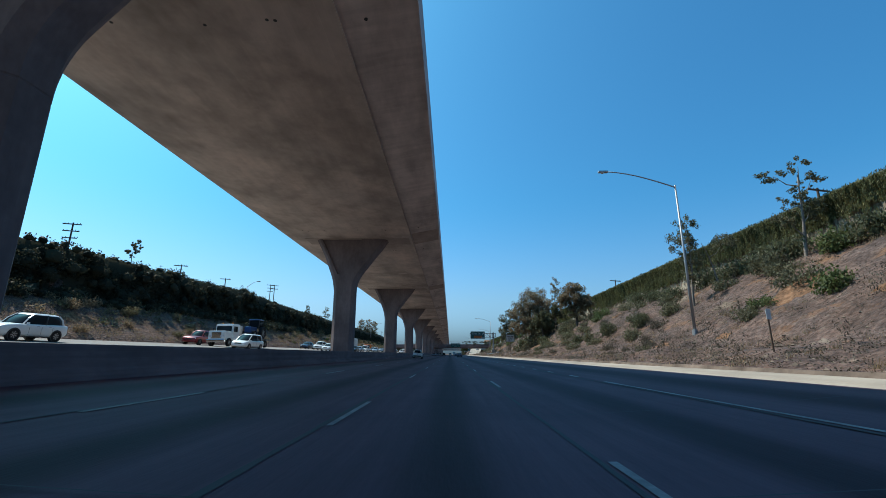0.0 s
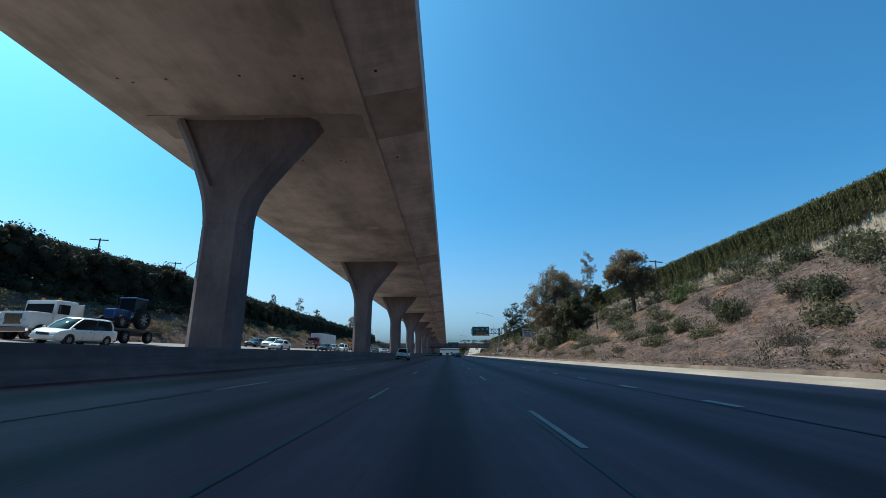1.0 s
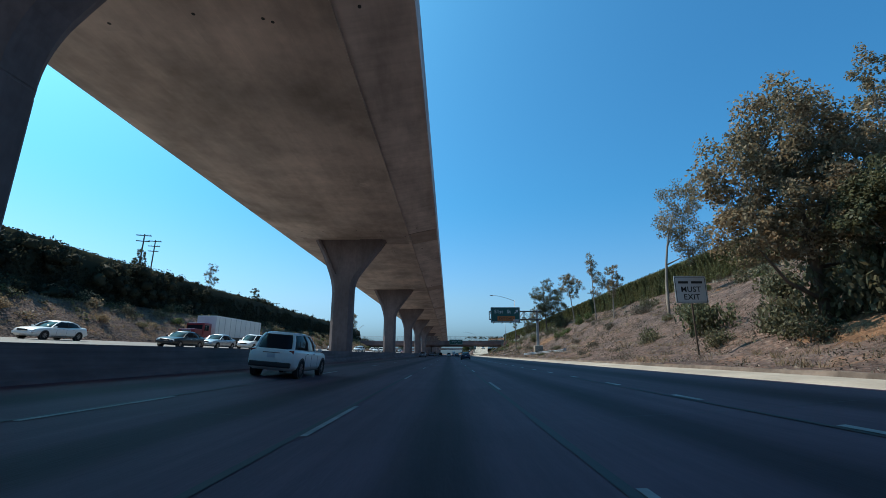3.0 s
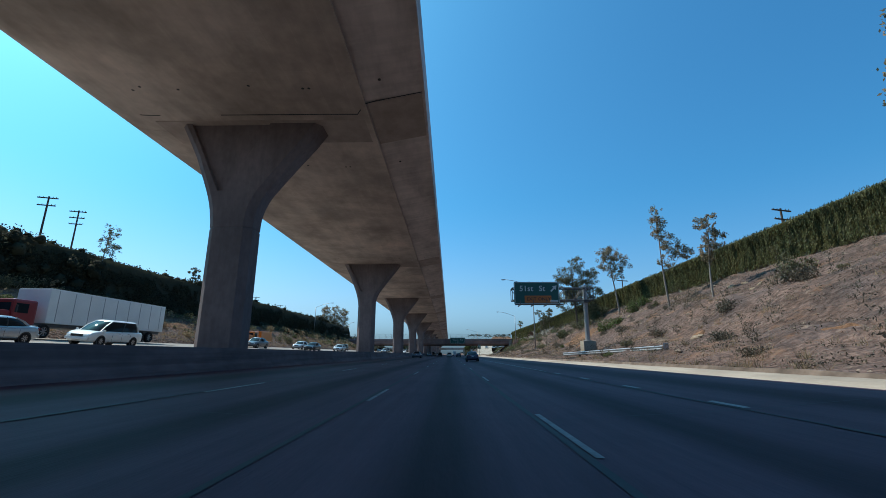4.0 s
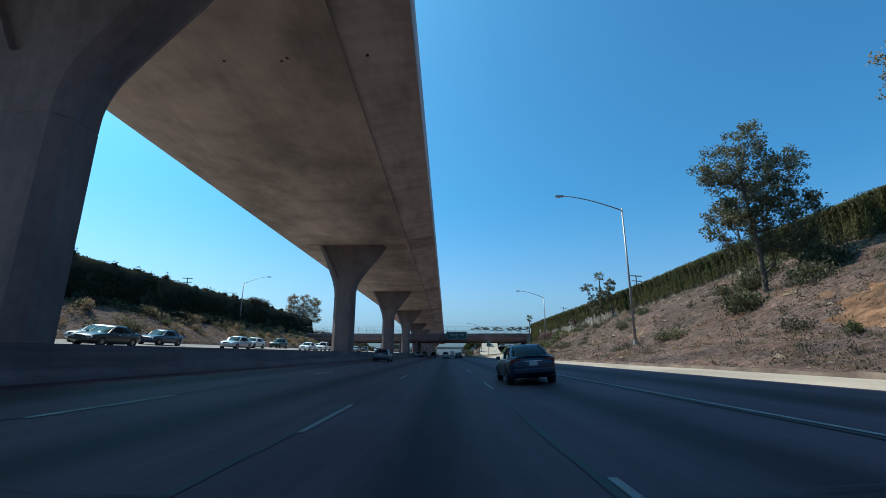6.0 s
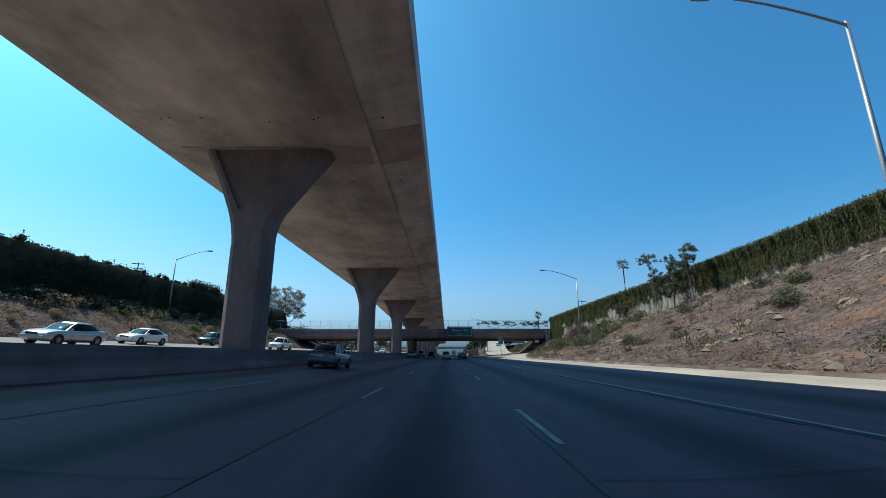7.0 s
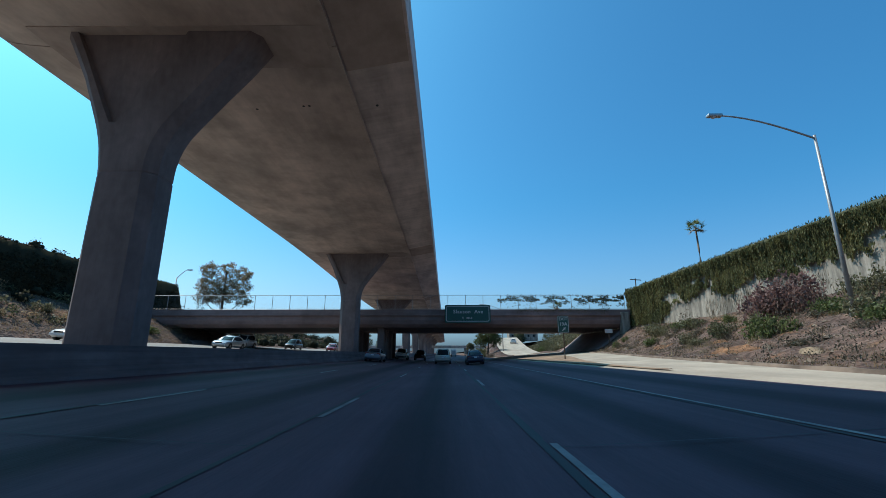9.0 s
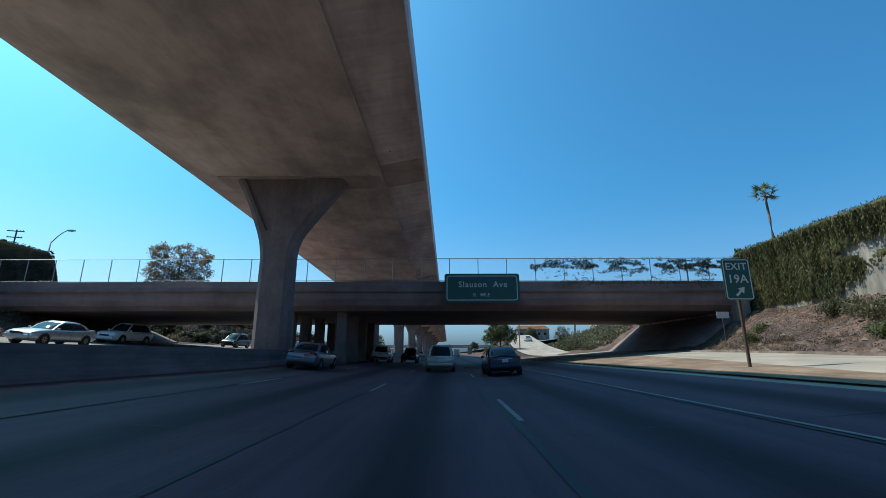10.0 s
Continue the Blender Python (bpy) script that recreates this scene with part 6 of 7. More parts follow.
def glass_material():
    m = bpy.data.materials.new("tinted_glass")
    m.use_nodes = True
    b = m.node_tree.nodes["Principled BSDF"]
    b.inputs["Base Color"].default_value = (0.015, 0.02, 0.024, 1)
    b.inputs["Roughness"].default_value = 0.03
    b.inputs["Specular IOR Level"].default_value = 0.1
    return m


GLASS = glass_material()


def paint(name, colour, metal=0.35):
    m = material(name, colour, 0.32, metal, vary=0.05, scale=1.2, fine=9, bump=0.0)
    b = m.node_tree.nodes["Principled BSDF"]
    b.inputs["Coat Weight"].default_value, b.inputs["Coat Roughness"].default_value = 0.4, 0.12
    return m


# steel is the silver paint with shade and sky reflection put into its colour
PAINTS = {"silver": paint("silver_paint", (0.40, 0.42, 0.44), 0.6), "steel": paint("shaded_silver_paint", (0.20, 0.235, 0.28), 0.6), "champagne": paint("champagne_paint", (0.42, 0.39, 0.35), 0.5), "white": paint("white_paint", (0.72, 0.72, 0.70), 0.0), "black": paint("black_paint", (0.012, 0.013, 0.016), 0.2), "navy": paint("navy_paint", (0.02, 0.035, 0.07), 0.3), "red": paint("dark_red_paint", (0.22, 0.015, 0.02), 0.3), "green": paint("dark_green_paint", (0.02, 0.05, 0.04), 0.3), "grey": paint("grey_paint", (0.13, 0.14, 0.15), 0.5), "orange": paint("orange_paint", (0.62, 0.19, 0.02), 0.0), "blue": paint("blue_paint", (0.02, 0.07, 0.2), 0.1)}


def wheel(parent, x, y, r, w, side):
    """A tyre with a spoked rim. side: +1 faces right."""
    bm = bmesh.new()
    prof = [(0.62 * r, -w / 2), (0.9 * r, -w / 2), (r, -w / 2 + 0.04), (r, w / 2 - 0.04), (0.9 * r, w / 2), (0.62 * r, w / 2)]
    seg = 22
    rows = [[bm.verts.new((q, rr * math.cos(2 * math.pi * k / seg), rr * math.sin(2 * math.pi * k / seg))) for rr, q in prof] for k in range(seg)]
    for k in range(seg):
        a, b = rows[k], rows[(k + 1) % seg]
        for i in range(len(prof)):
            j = (i + 1) % len(prof)
            bm.faces.new((a[i], a[j], b[j], b[i]))
    bmesh.ops.recalc_face_normals(bm, faces=bm.faces)
    tyre = part("wheel", bm, TYRE, parent)
    tyre.matrix_basis = pose(x, y, r)
    bm = bmesh.new()
    rod(bm, (side * w * 0.22, 0, 0), (side * w * 0.36, 0, 0), 0.16 * r, seg=10)
    for k in range(7):
        a = 2 * math.pi * k / 7
        box(bm, (0.03, 0.5 * r, 0.13 * r), pose(side * w * 0.36, 0, 0, math.degrees(a), 0, 0) @ pose(0, 0.36 * r, 0))
    for k in range(seg):
        a0, a1 = 2 * math.pi * k / seg, 2 * math.pi * (k + 1) / seg
        q = [bm.verts.new((side * xx, rr * math.cos(a), rr * math.sin(a))) for a, rr, xx in ((a0, 0.66 * r, w * 0.42), (a1, 0.66 * r, w * 0.42), (a1, 0.58 * r, w * 0.4), (a0, 0.58 * r, w * 0.4))]
        bm.faces.new(q)
    part("rim", bm, RIM, tyre)
    bm = rod(bmesh.new(), (side * w * 0.05, 0, 0), (side * w * 0.12, 0, 0), 0.62 * r, seg=16)
    part("brake_disc", bm, TRIM, tyre)
    return tyre


# body plans: length, width, then rows (u, belt height, underside, half-width share); cabin: (base u, roof u) rear and front, roof height
PLANS = {}
PLANS["sedan"] = dict(L=4.85, W=1.84, wheel=0.33, rows=((0.0, 0.80, 0.42, 0.80), (0.02, 0.98, 0.30, 0.90), (0.08, 1.02, 0.22, 0.97), (0.2, 0.99, 0.20, 1.0), (0.4, 0.95, 0.20, 1.0), (0.62, 0.93, 0.20, 1.0), (0.74, 0.92, 0.20, 0.99), (0.88, 0.84, 0.20, 0.96), (0.96, 0.74, 0.24, 0.88), (1.0, 0.62, 0.36, 0.72)), cab=(0.09, 0.27, 0.53, 0.73, 1.45))
PLANS["suv"] = dict(L=4.7, W=1.9, wheel=0.37, rows=((0.0, 0.95, 0.5, 0.86), (0.015, 1.08, 0.36, 0.94), (0.06, 1.12, 0.28, 0.98), (0.2, 1.10, 0.26, 1.0), (0.4, 1.08, 0.26, 1.0), (0.62, 1.06, 0.26, 1.0), (0.74, 1.05, 0.26, 0.99), (0.9, 0.98, 0.26, 0.96), (0.97, 0.88, 0.3, 0.88), (1.0, 0.74, 0.42, 0.76)), cab=(0.015, 0.10, 0.56, 0.73, 1.74))
PLANS["van"] = dict(L=4.9, W=1.92, wheel=0.34, rows=((0.0, 0.92, 0.46, 0.88), (0.012, 1.04, 0.34, 0.95), (0.06, 1.06, 0.24, 0.98), (0.25, 1.04, 0.22, 1.0), (0.5, 1.02, 0.22, 1.0), (0.72, 1.0, 0.22, 1.0), (0.84, 0.98, 0.22, 0.98), (0.93, 0.88, 0.24, 0.94), (0.98, 0.74, 0.28, 0.84), (1.0, 0.62, 0.38, 0.72)), cab=(0.012, 0.07, 0.62, 0.86, 1.76))
PLANS["pickup"] = dict(L=5.1, W=1.88, wheel=0.38, rows=((0.0, 0.95, 0.55, 0.92), (0.01, 1.05, 0.45, 0.96), (0.05, 1.06, 0.38, 0.98), (0.3, 1.06, 0.34, 1.0), (0.45, 1.06, 0.34, 1.0), (0.62, 1.06, 0.34, 1.0), (0.72, 1.06, 0.34, 0.99), (0.88, 1.02, 0.34, 0.97), (0.97, 0.94, 0.36, 0.9), (1.0, 0.8, 0.45, 0.82)), cab=(0.34, 0.37, 0.60, 0.71, 1.78))


def car(plan, colour, label, x, y, heading=1, size=1.0, group="", rack=False, name=None):
    """A road car on its four wheels; heading 1 drives away along +y, -1 comes towards."""
    p = PLANS[plan]
    L, W, R = p["L"], p["W"], p["wheel"]
    mat_ = PAINTS[colour]
    nm = name or {"sedan": "sedan_car", "suv": "suv", "van": "minivan", "pickup": "pickup_truck"}[plan]
    ob = tagged(new(nm), label, "car" if plan != "pickup" else "pickup truck", group)
    zc = 0.5 * (CROSS(x - 0.8) + CROSS(x + 0.8))
    tilt = math.degrees(math.atan2(CROSS(x + 0.8) - CROSS(x - 0.8), 1.6))
    ob.matrix_basis = Matrix.Translation((x, y, zc + 0.012)) @ Matrix.Rotation(radians(-tilt), 4, "Y") @ Matrix.Rotation(0 if heading > 0 else math.pi, 4, "Z") @ Matrix.Scale(size, 4)
    yy = lambda u: -L / 2 + L * u
    # lower body: rounded sections from tail to nose
    bm = bmesh.new()
    rows = []
    for u, belt, low, share in p["rows"]:
        h = W / 2 * share
        half = [(0, low), (h * 0.82, low), (h * 0.95, low + 0.08), (h, low + 0.2), (h * 1.0, (low + belt) * 0.52), (h * 0.985, belt - 0.13), (h * 0.94, belt - 0.035), (h * 0.86, belt), (0, belt + 0.02)]
        ring = half + [(-a, b) for a, b in half[-2:0:-1]]
        rows.append([bm.verts.new((a, yy(u), b)) for a, b in ring])
    n = len(rows[0])
    for a, b in zip(rows, rows[1:]):
        for i in range(n):
            bm.faces.new((a[i], a[(i + 1) % n], b[(i + 1) % n], b[i]))
    bm.faces.new(rows[0][::-1])
    bm.faces.new(rows[-1])
    bmesh.ops.recalc_face_normals(bm, faces=bm.faces)
    part("body", bm, mat_, ob, smooth=True)
    # glasshouse
    ub, ur, fr, fb, top = p["cab"]
    belt_at = lambda u: float(np.interp(u, [r[0] for r in p["rows"]], [r[1] for r in p["rows"]]))
    hb, hr = W / 2 * 0.88, W / 2 * 0.68
    def ring(hw, u0, u1, zf, k=16):
        """A rounded outline of the cabin at one level."""
        out = []
        for i in range(k):
            a = 2 * math.pi * i / k
            cx, cy = (math.copysign(abs(q) ** 0.42, q) for q in (math.cos(a), math.sin(a)))
            u = (u0 + u1) / 2 + (u1 - u0) / 2 * cy
            out.append(Vector((hw * cx, yy(u), zf(u))))
        return out

    low_ring = ring(hb, ub, fb, lambda u: belt_at(u) - 0.04)
    mid_ring = ring((hb + hr) / 2 + 0.035, (ub + ur) / 2 - 0.008, (fb + fr) / 2 + 0.012, lambda u: (belt_at(u) + top) / 2)
    top_ring = ring(hr, ur, fr, lambda u: top - 0.06)
    bm = bmesh.new()
    rows = [[bm.verts.new(q) for q in r_] for r_ in (low_ring, mid_ring, top_ring)]
    for a, b in zip(rows, rows[1:]):
        for i in range(16):
            bm.faces.new((a[i], a[(i + 1) % 16], b[(i + 1) % 16], b[i]))
    part("glass", bm, GLASS, ob, "dark tinted windows", smooth=True)
    bm = bmesh.new()
    rows = [[bm.verts.new(q) for q in r_] for r_ in (ring(hr + 0.02, ur - 0.006, fr + 0.006, lambda u: top - 0.075), ring(hr - 0.03, ur + 0.012, fr - 0.012, lambda u: top - 0.01), ring(hr - 0.16, ur + 0.05, fr - 0.05, lambda u: top + 0.03))]
    for a, b in zip(rows, rows[1:]):
        for i in range(16):
            bm.faces.new((a[i], a[(i + 1) % 16], b[(i + 1) % 16], b[i]))
    bm.faces.new(rows[-1])
    part("roof", bm, mat_, ob, smooth=True)
    for s in (-1, 1):
        for k, (i, r) in enumerate(((14, 0.075), (2, 0.05), (0, 0.045))):
            i = i if s > 0 else (8 - i) % 16
            bm = bmesh.new()
            limb(bm, [low_ring[i], mid_ring[i], top_ring[i]], r, r * 0.85, 6)
            part("pillar", bm, TRIM if k == 2 else mat_, ob)
        bm = bmesh.new()
        box(bm, (0.17, 0.1, 0.14), pose(s * (hb + 0.12), yy(fb - 0.07), belt_at(fb) + 0.06), 0.035)
        part("mirror", bm, mat_, ob)
        for u in (0.32, 0.5):
            bm = bmesh.new()
            box(bm, (0.03, 0.19, 0.03), pose(s * (W / 2 - 0.005), yy(u), belt_at(u) - 0.14), 0.01)
            part("door_handle", bm, CHROME, ob)
        for u in (0.27, 0.44, 0.62):
            bm = bmesh.new()
            box(bm, (0.006, 0.012, 0.5), pose(s * W / 2 * 1.0, yy(u), belt_at(u) - 0.42))
            part("door_gap", bm, TRIM, ob)
        bm = bmesh.new()
        box(bm, (0.02, L * 0.44, 0.05), pose(s * W / 2 * 0.995, yy(0.47), 0.29), 0.008)
        part("sill_strip", bm, TRIM, ob)
        for u in (0.19, 0.81):
            arch = rod(bmesh.new(), (s * (W / 2 - 0.2), yy(u), R), (s * (W / 2 + 0.004), yy(u), R), R * 1.14, seg=20)
            part("wheel_arch", arch, TRIM, ob)
            wheel(ob, s * (W / 2 - 0.09), yy(u), R, 0.22, s)
        # tail and head lamps wrap the corners
        bm = bmesh.new()
        tall = plan in ("suv", "van", "pickup")
        box(bm, (0.2 if tall else 0.4, 0.22, 0.34 if tall else 0.17), pose(s * (W / 2 * 0.9 - (0.1 if tall else 0.2)), yy(0.012) + 0.09, belt_at(0.03) - (0.2 if tall else 0.12)), 0.04)
        part("tail_lamp", bm, RED_LENS, ob)
        bm = bmesh.new()
        box(bm, (0.44, 0.3, 0.16), pose(s * (W / 2 * 0.82 - 0.2), yy(0.972) - 0.1, belt_at(0.98) - 0.06), 0.05)
        part("head_lamp", bm, CLEAR_LENS, ob)
    bm = bmesh.new()
    box(bm, (W * 0.86, 0.14, 0.2), pose(0, yy(0.0) + 0.0, 0.5), 0.05)
    part("rear_bumper", bm, mat_ if plan in ("sedan", "van") else TRIM, ob)
    bm = bmesh.new()
    box(bm, (W * 0.8, 0.12, 0.2), pose(0, yy(1.0) + 0.0, 0.46), 0.05)
    part("front_bumper", bm, mat_, ob)
    bm = bmesh.new()
    box(bm, (W * 0.42, 0.05, 0.13), pose(0, yy(1.0) + 0.01, 0.66), 0.015)
    part("grille", bm, TRIM, ob)
    bm = bmesh.new()
    box(bm, (0.31, 0.02, 0.155), pose(0, yy(0.0) - 0.012, 0.76 if plan != "suv" else 0.84), 0.005)
    part("plate", bm, PLATE, ob)
    bm = bmesh.new()
    box(bm, (W * 0.36, 0.03, 0.03), pose(0, yy(0.0) - 0.005, belt_at(0.02) - 0.13), 0.008)
    part("boot_strip", bm, CHROME, ob)
    if plan == "sedan":
        bm = bmesh.new()
        box(bm, (W * 0.72, 0.16, 0.03), pose(0, yy(0.03), belt_at(0.05) + 0.03), 0.01)
        part("spoiler", bm, mat_, ob)
    if plan == "pickup":
        bm = bmesh.new()
        box(bm, (W * 0.84, L * 0.3, 0.02), pose(0, yy(0.17), 1.085))
        part("bed_cover", bm, TRIM, ob)
        bm = rod(bmesh.new(), (0, yy(0.0) - 0.12, 1.0), (0, yy(0.0) + 0.06, 1.0), 0.36, seg=18)
        part("spare_wheel", bm, TYRE, ob)
    if rack:
        for s in (-1, 1):
            part("roof_rail", rod(bmesh.new(), (s * hr * 0.95, yy(ur + 0.05), top + 0.06), (s * hr * 0.95, yy(fr - 0.03), top + 0.06), 0.02, seg=6), TRIM, ob)
    return ob


AHEAD, ONCOMING = "cars on the carriageway", "oncoming cars"
car("van", "champagne", "champagne minivan with roof rails seen from behind", -0.05, 274.0, group=AHEAD, rack=True)
car("sedan", "navy", "dark blue sedan seen from behind in the exit lane", 3.5, 267.6, group=AHEAD)
car("sedan", "steel", "silver sedan darkened by shade, with alloy wheels, beside the median barrier", -7.7, 268.6, group=AHEAD)
car("suv", "white", "white suv seen from behind near the median barrier", -7.0, 292.0, group=AHEAD)
car("pickup", "black", "black pickup with a spare wheel on its tail", -4.3, 297.0, group=AHEAD)
car("sedan", "grey", "grey sedan far ahead on the freeway", -0.2, 352.0, group=AHEAD)
car("sedan", "steel", "silver sedan darkened by shade, with alloy wheels, close to the median barrier", -7.45, 200.0, group=AHEAD)
car("suv", "white", "white suv with red tail lamps beside the median barrier", -6.9, 93.5, group=AHEAD)
car("sedan", "navy", "dark blue sedan seen from behind beside the exit lane", 3.5, 166.0, group=AHEAD)
car("sedan", "silver", "silver sedan far ahead on the freeway", -7.6, 372.0, group=AHEAD)

LANES = (-25.4, -28.8, -32.0)
for plan, colour, lane, y, words_ in (
        ("suv", "white", 1, 28.8, "white suv coming the other way"), ("suv", "red", 2, 55.2, "dark red suv coming the other way"), ("van", "white", 0, 54.4, "white minivan coming the other way"),
        ("sedan", "white", 0, 91.0, "white sedan coming the other way"), ("sedan", "navy", 2, 97.5, "dark blue sedan coming the other way"), ("suv", "white", 1, 96.4, "white suv in the middle oncoming lane"), ("sedan", "white", 2, 108.8, "white sedan in the outer oncoming lane"),
        ("sedan", "black", 0, 115.3, "black sedan coming the other way"), ("sedan", "silver", 0, 121.8, "silver sedan coming the other way"), ("van", "white", 0, 130.4, "white minivan behind a silver sedan"), ("sedan", "silver", 0, 148.7, "silver sedan with a low nose coming the other way"), ("sedan", "grey", 1, 163.4, "grey sedan coming the other way"),
        ("sedan", "navy", 1, 191.0, "navy sedan coming the other way"), ("sedan", "black", 0, 179.6, "black sedan in the inner oncoming lane"), ("sedan", "silver", 1, 183.0, "silver sedan in the middle oncoming lane"), ("sedan", "silver", 0, 200.0, "silver sedan in the inner oncoming lane"),
        ("sedan", "white", 1, 212.3, "white sedan in sunlight coming the other way"), ("suv", "green", 2, 230.7, "dark green suv coming the other way"), ("sedan", "white", 0, 227.5, "white sedan in the inner oncoming lane"), ("pickup", "white", 0, 238.0, "white pickup coming the other way"),
        ("sedan", "white", 2, 257.0, "white sedan beside the dry slope"), ("sedan", "silver", 0, 270.2, "pale silver sedan coming the other way"), ("suv", "white", 1, 281.1, "white suv under the bridge"), ("van", "black", 1, 301.9, "black minivan beyond the bridge"),
        ("sedan", "red", 0, 318.0, "dark red sedan beyond the bridge"), ("suv", "silver", 1, 330.0, "silver suv beyond the bridge"), ("sedan", "white", 0, 345.0, "white sedan far down the road")):
    car(plan, colour, words_, LANES[lane], y, -1, 1.03, ONCOMING)


# ---------------------------------------------------------------- lorries
def lorry_wheels(ob, W, ys, r=0.5):
    for y in ys:
        for s in (-1, 1):
            wheel(ob, s * (W / 2 - 0.16), y, r, 0.3, s)


def lorry_at(name, label, x, y, size):
    ob = tagged(new(name), label, "lorry")
    ob.matrix_basis = Matrix.Translation((x, y, CROSS(x) + 0.02)) @ Matrix.Rotation(math.pi, 4, "Z") @ Matrix.Scale(size, 4)
    return ob


def cab(ob, mat_, y0, W=2.3, H=2.7):
    bm = bmesh.new()
    box(bm, (W * 0.86, 1.7, 1.1), pose(0, y0 + 1.9, 1.25), 0.14)
    part("bonnet", bm, mat_, ob)
    bm = bmesh.new()
    box(bm, (W * 0.94, 1.8, H - 0.7), pose(0, y0 + 0.2, 0.7 + (H - 0.7) / 2), 0.16)
    part("cab", bm, mat_, ob)
    bm = bmesh.new()
    box(bm, (W * 0.8, 0.04, 0.75), pose(0, y0 + 1.13, H - 0.62, 8, 0, 0), 0.02)
    part("windscreen", bm, GLASS, ob)
    for s in (-1, 1):
        bm = bmesh.new()
        box(bm, (0.03, 0.9, 0.65), pose(s * W * 0.475, y0 + 0.45, H - 0.62), 0.015)
        part("side_window", bm, GLASS, ob)
        bm = bmesh.new()
        box(bm, (0.36, 0.1, 0.24), pose(s * W * 0.3, y0 + 2.76, 1.2), 0.03)
        part("head_lamp", bm, CLEAR_LENS, ob)
        bm = bmesh.new()
        box(bm, (0.12, 0.1, 0.5), pose(s * (W * 0.5 + 0.2), y0 + 1.1, H - 0.7), 0.03)
        part("mirror", bm, TRIM, ob)
    bm = bmesh.new()
    box(bm, (W * 0.5, 0.06, 0.7), pose(0, y0 + 2.76, 1.3), 0.02)
    part("grille", bm, CHROME, ob)
    bm = bmesh.new()
    box(bm, (W * 0.94, 0.22, 0.35), pose(0, y0 + 2.8, 0.65), 0.05)
    part("front_bumper", bm, CHROME, ob)


flatbed = lorry_at("flatbed_lorry", "white flatbed lorry with amber lamps carrying a tractor", -28.8, 59.5, 1.05)
cab(flatbed, PAINTS["white"], 3.2)
bm = bmesh.new()
box(bm, (2.4, 9.0, 0.16), pose(0, -2.6, 1.08), 0.02)
part("bed", bm, DARK_STEEL, flatbed)
for s in (-1, 1):
    bm = bmesh.new()
    box(bm, (0.16, 11.5, 0.3), pose(s * 0.45, -1.2, 0.8), 0.02)
    part("chassis_rail", bm, DARK_STEEL, flatbed)
    part("roof_lamp", rod(bmesh.new(), (s * 0.6, 3.6, 2.7), (s * 0.6, 3.6, 2.9), 0.09, seg=8), AMBER_LENS, flatbed)
bm = bmesh.new()
box(bm, (2.3, 0.1, 1.5), pose(0, 2.1, 1.8), 0.02)
part("headboard", bm, STEEL, flatbed)
lorry_wheels(flatbed, 2.35, (5.0, -1.2, -2.4, -5.2))

tractor = tagged(new("tractor"), "dark blue tractor with big tyres on the flatbed", "tractor")
tractor.matrix_basis = Matrix.Translation((-28.8, 63.3, CROSS(-28.8) + 1.24)) @ Matrix.Rotation(math.pi, 4, "Z") @ Matrix.Scale(1.08, 4)
bm = bmesh.new()
box(bm, (0.9, 1.9, 0.8), pose(0, 0.9, 1.15), 0.12)
part("bonnet", bm, PAINTS["blue"], tractor)
bm = bmesh.new()
box(bm, (1.3, 1.3, 1.1), pose(0, -0.6, 1.95), 0.08)
part("cab_glass", bm, GLASS, tractor)
bm = bmesh.new()
box(bm, (1.45, 1.5, 0.14), pose(0, -0.6, 2.55), 0.05)
part("cab_roof", bm, PAINTS["blue"], tractor)
for s in (-1, 1):
    for y in (-1.2, 0.02):
        part("cab_post", rod(bmesh.new(), (s * 0.66, y, 1.2), (s * 0.66, y, 2.5), 0.05, seg=6), TRIM, tractor)
    wheel(tractor, s * 0.85, -0.75, 0.82, 0.45, s)
    wheel(tractor, s * 0.75, 1.45, 0.52, 0.32, s)
bm = bmesh.new()
box(bm, (0.8, 2.6, 0.4), pose(0, 0.3, 0.75), 0.06)
part("chassis", bm, TRIM, tractor)
part("exhaust", rod(bmesh.new(), (0.3, 0.9, 1.5), (0.3, 0.9, 2.4), 0.05, seg=8), TRIM, tractor)

box_lorry = lorry_at("box_lorry", "red lorry with a long white box trailer", -32.0, 137.0, 1.05)
cab(box_lorry, PAINTS["red"], 7.0, 2.3, 2.6)
bm = bmesh.new()
box(bm, (2.5, 13.0, 2.55), pose(0, -0.8, 2.35), 0.05)
part("trailer_box", bm, PAINTS["white"], box_lorry, "plain white trailer box")
for k in range(9):
    for s in (-1, 1):
        bm = bmesh.new()
        box(bm, (0.02, 0.05, 2.3), pose(s * 1.258, -6.6 + 1.45 * k, 2.35))
        part("panel_rib", bm, STEEL, box_lorry)
bm = bmesh.new()
box(bm, (2.0, 13.5, 0.25), pose(0, -0.4, 0.95), 0.02)
part("chassis", bm, DARK_STEEL, box_lorry)
lorry_wheels(box_lorry, 2.4, (8.8, 5.6, -4.4, -5.6))

orange = lorry_at("orange_lorry", "small orange works lorry coming the other way", -32.0, 170.0, 1.0)
cab(orange, PAINTS["orange"], 1.6, 2.2, 2.4)
bm = bmesh.new()
box(bm, (2.25, 4.2, 1.6), pose(0, -1.9, 1.75), 0.04)
part("load_body", bm, PAINTS["orange"], orange)
lorry_wheels(orange, 2.2, (3.4, -2.2), 0.42)

van_ahead = tagged(new("box_van"), "tall white box van seen from behind far ahead", "van", AHEAD)
van_ahead.matrix_basis = Matrix.Translation((3.6, 410.0, CROSS(3.6) + 0.02))
bm = bmesh.new()
box(bm, (2.2, 4.6, 2.3), pose(0, -0.4, 1.85), 0.06)
part("box_body", bm, PAINTS["white"], van_ahead)
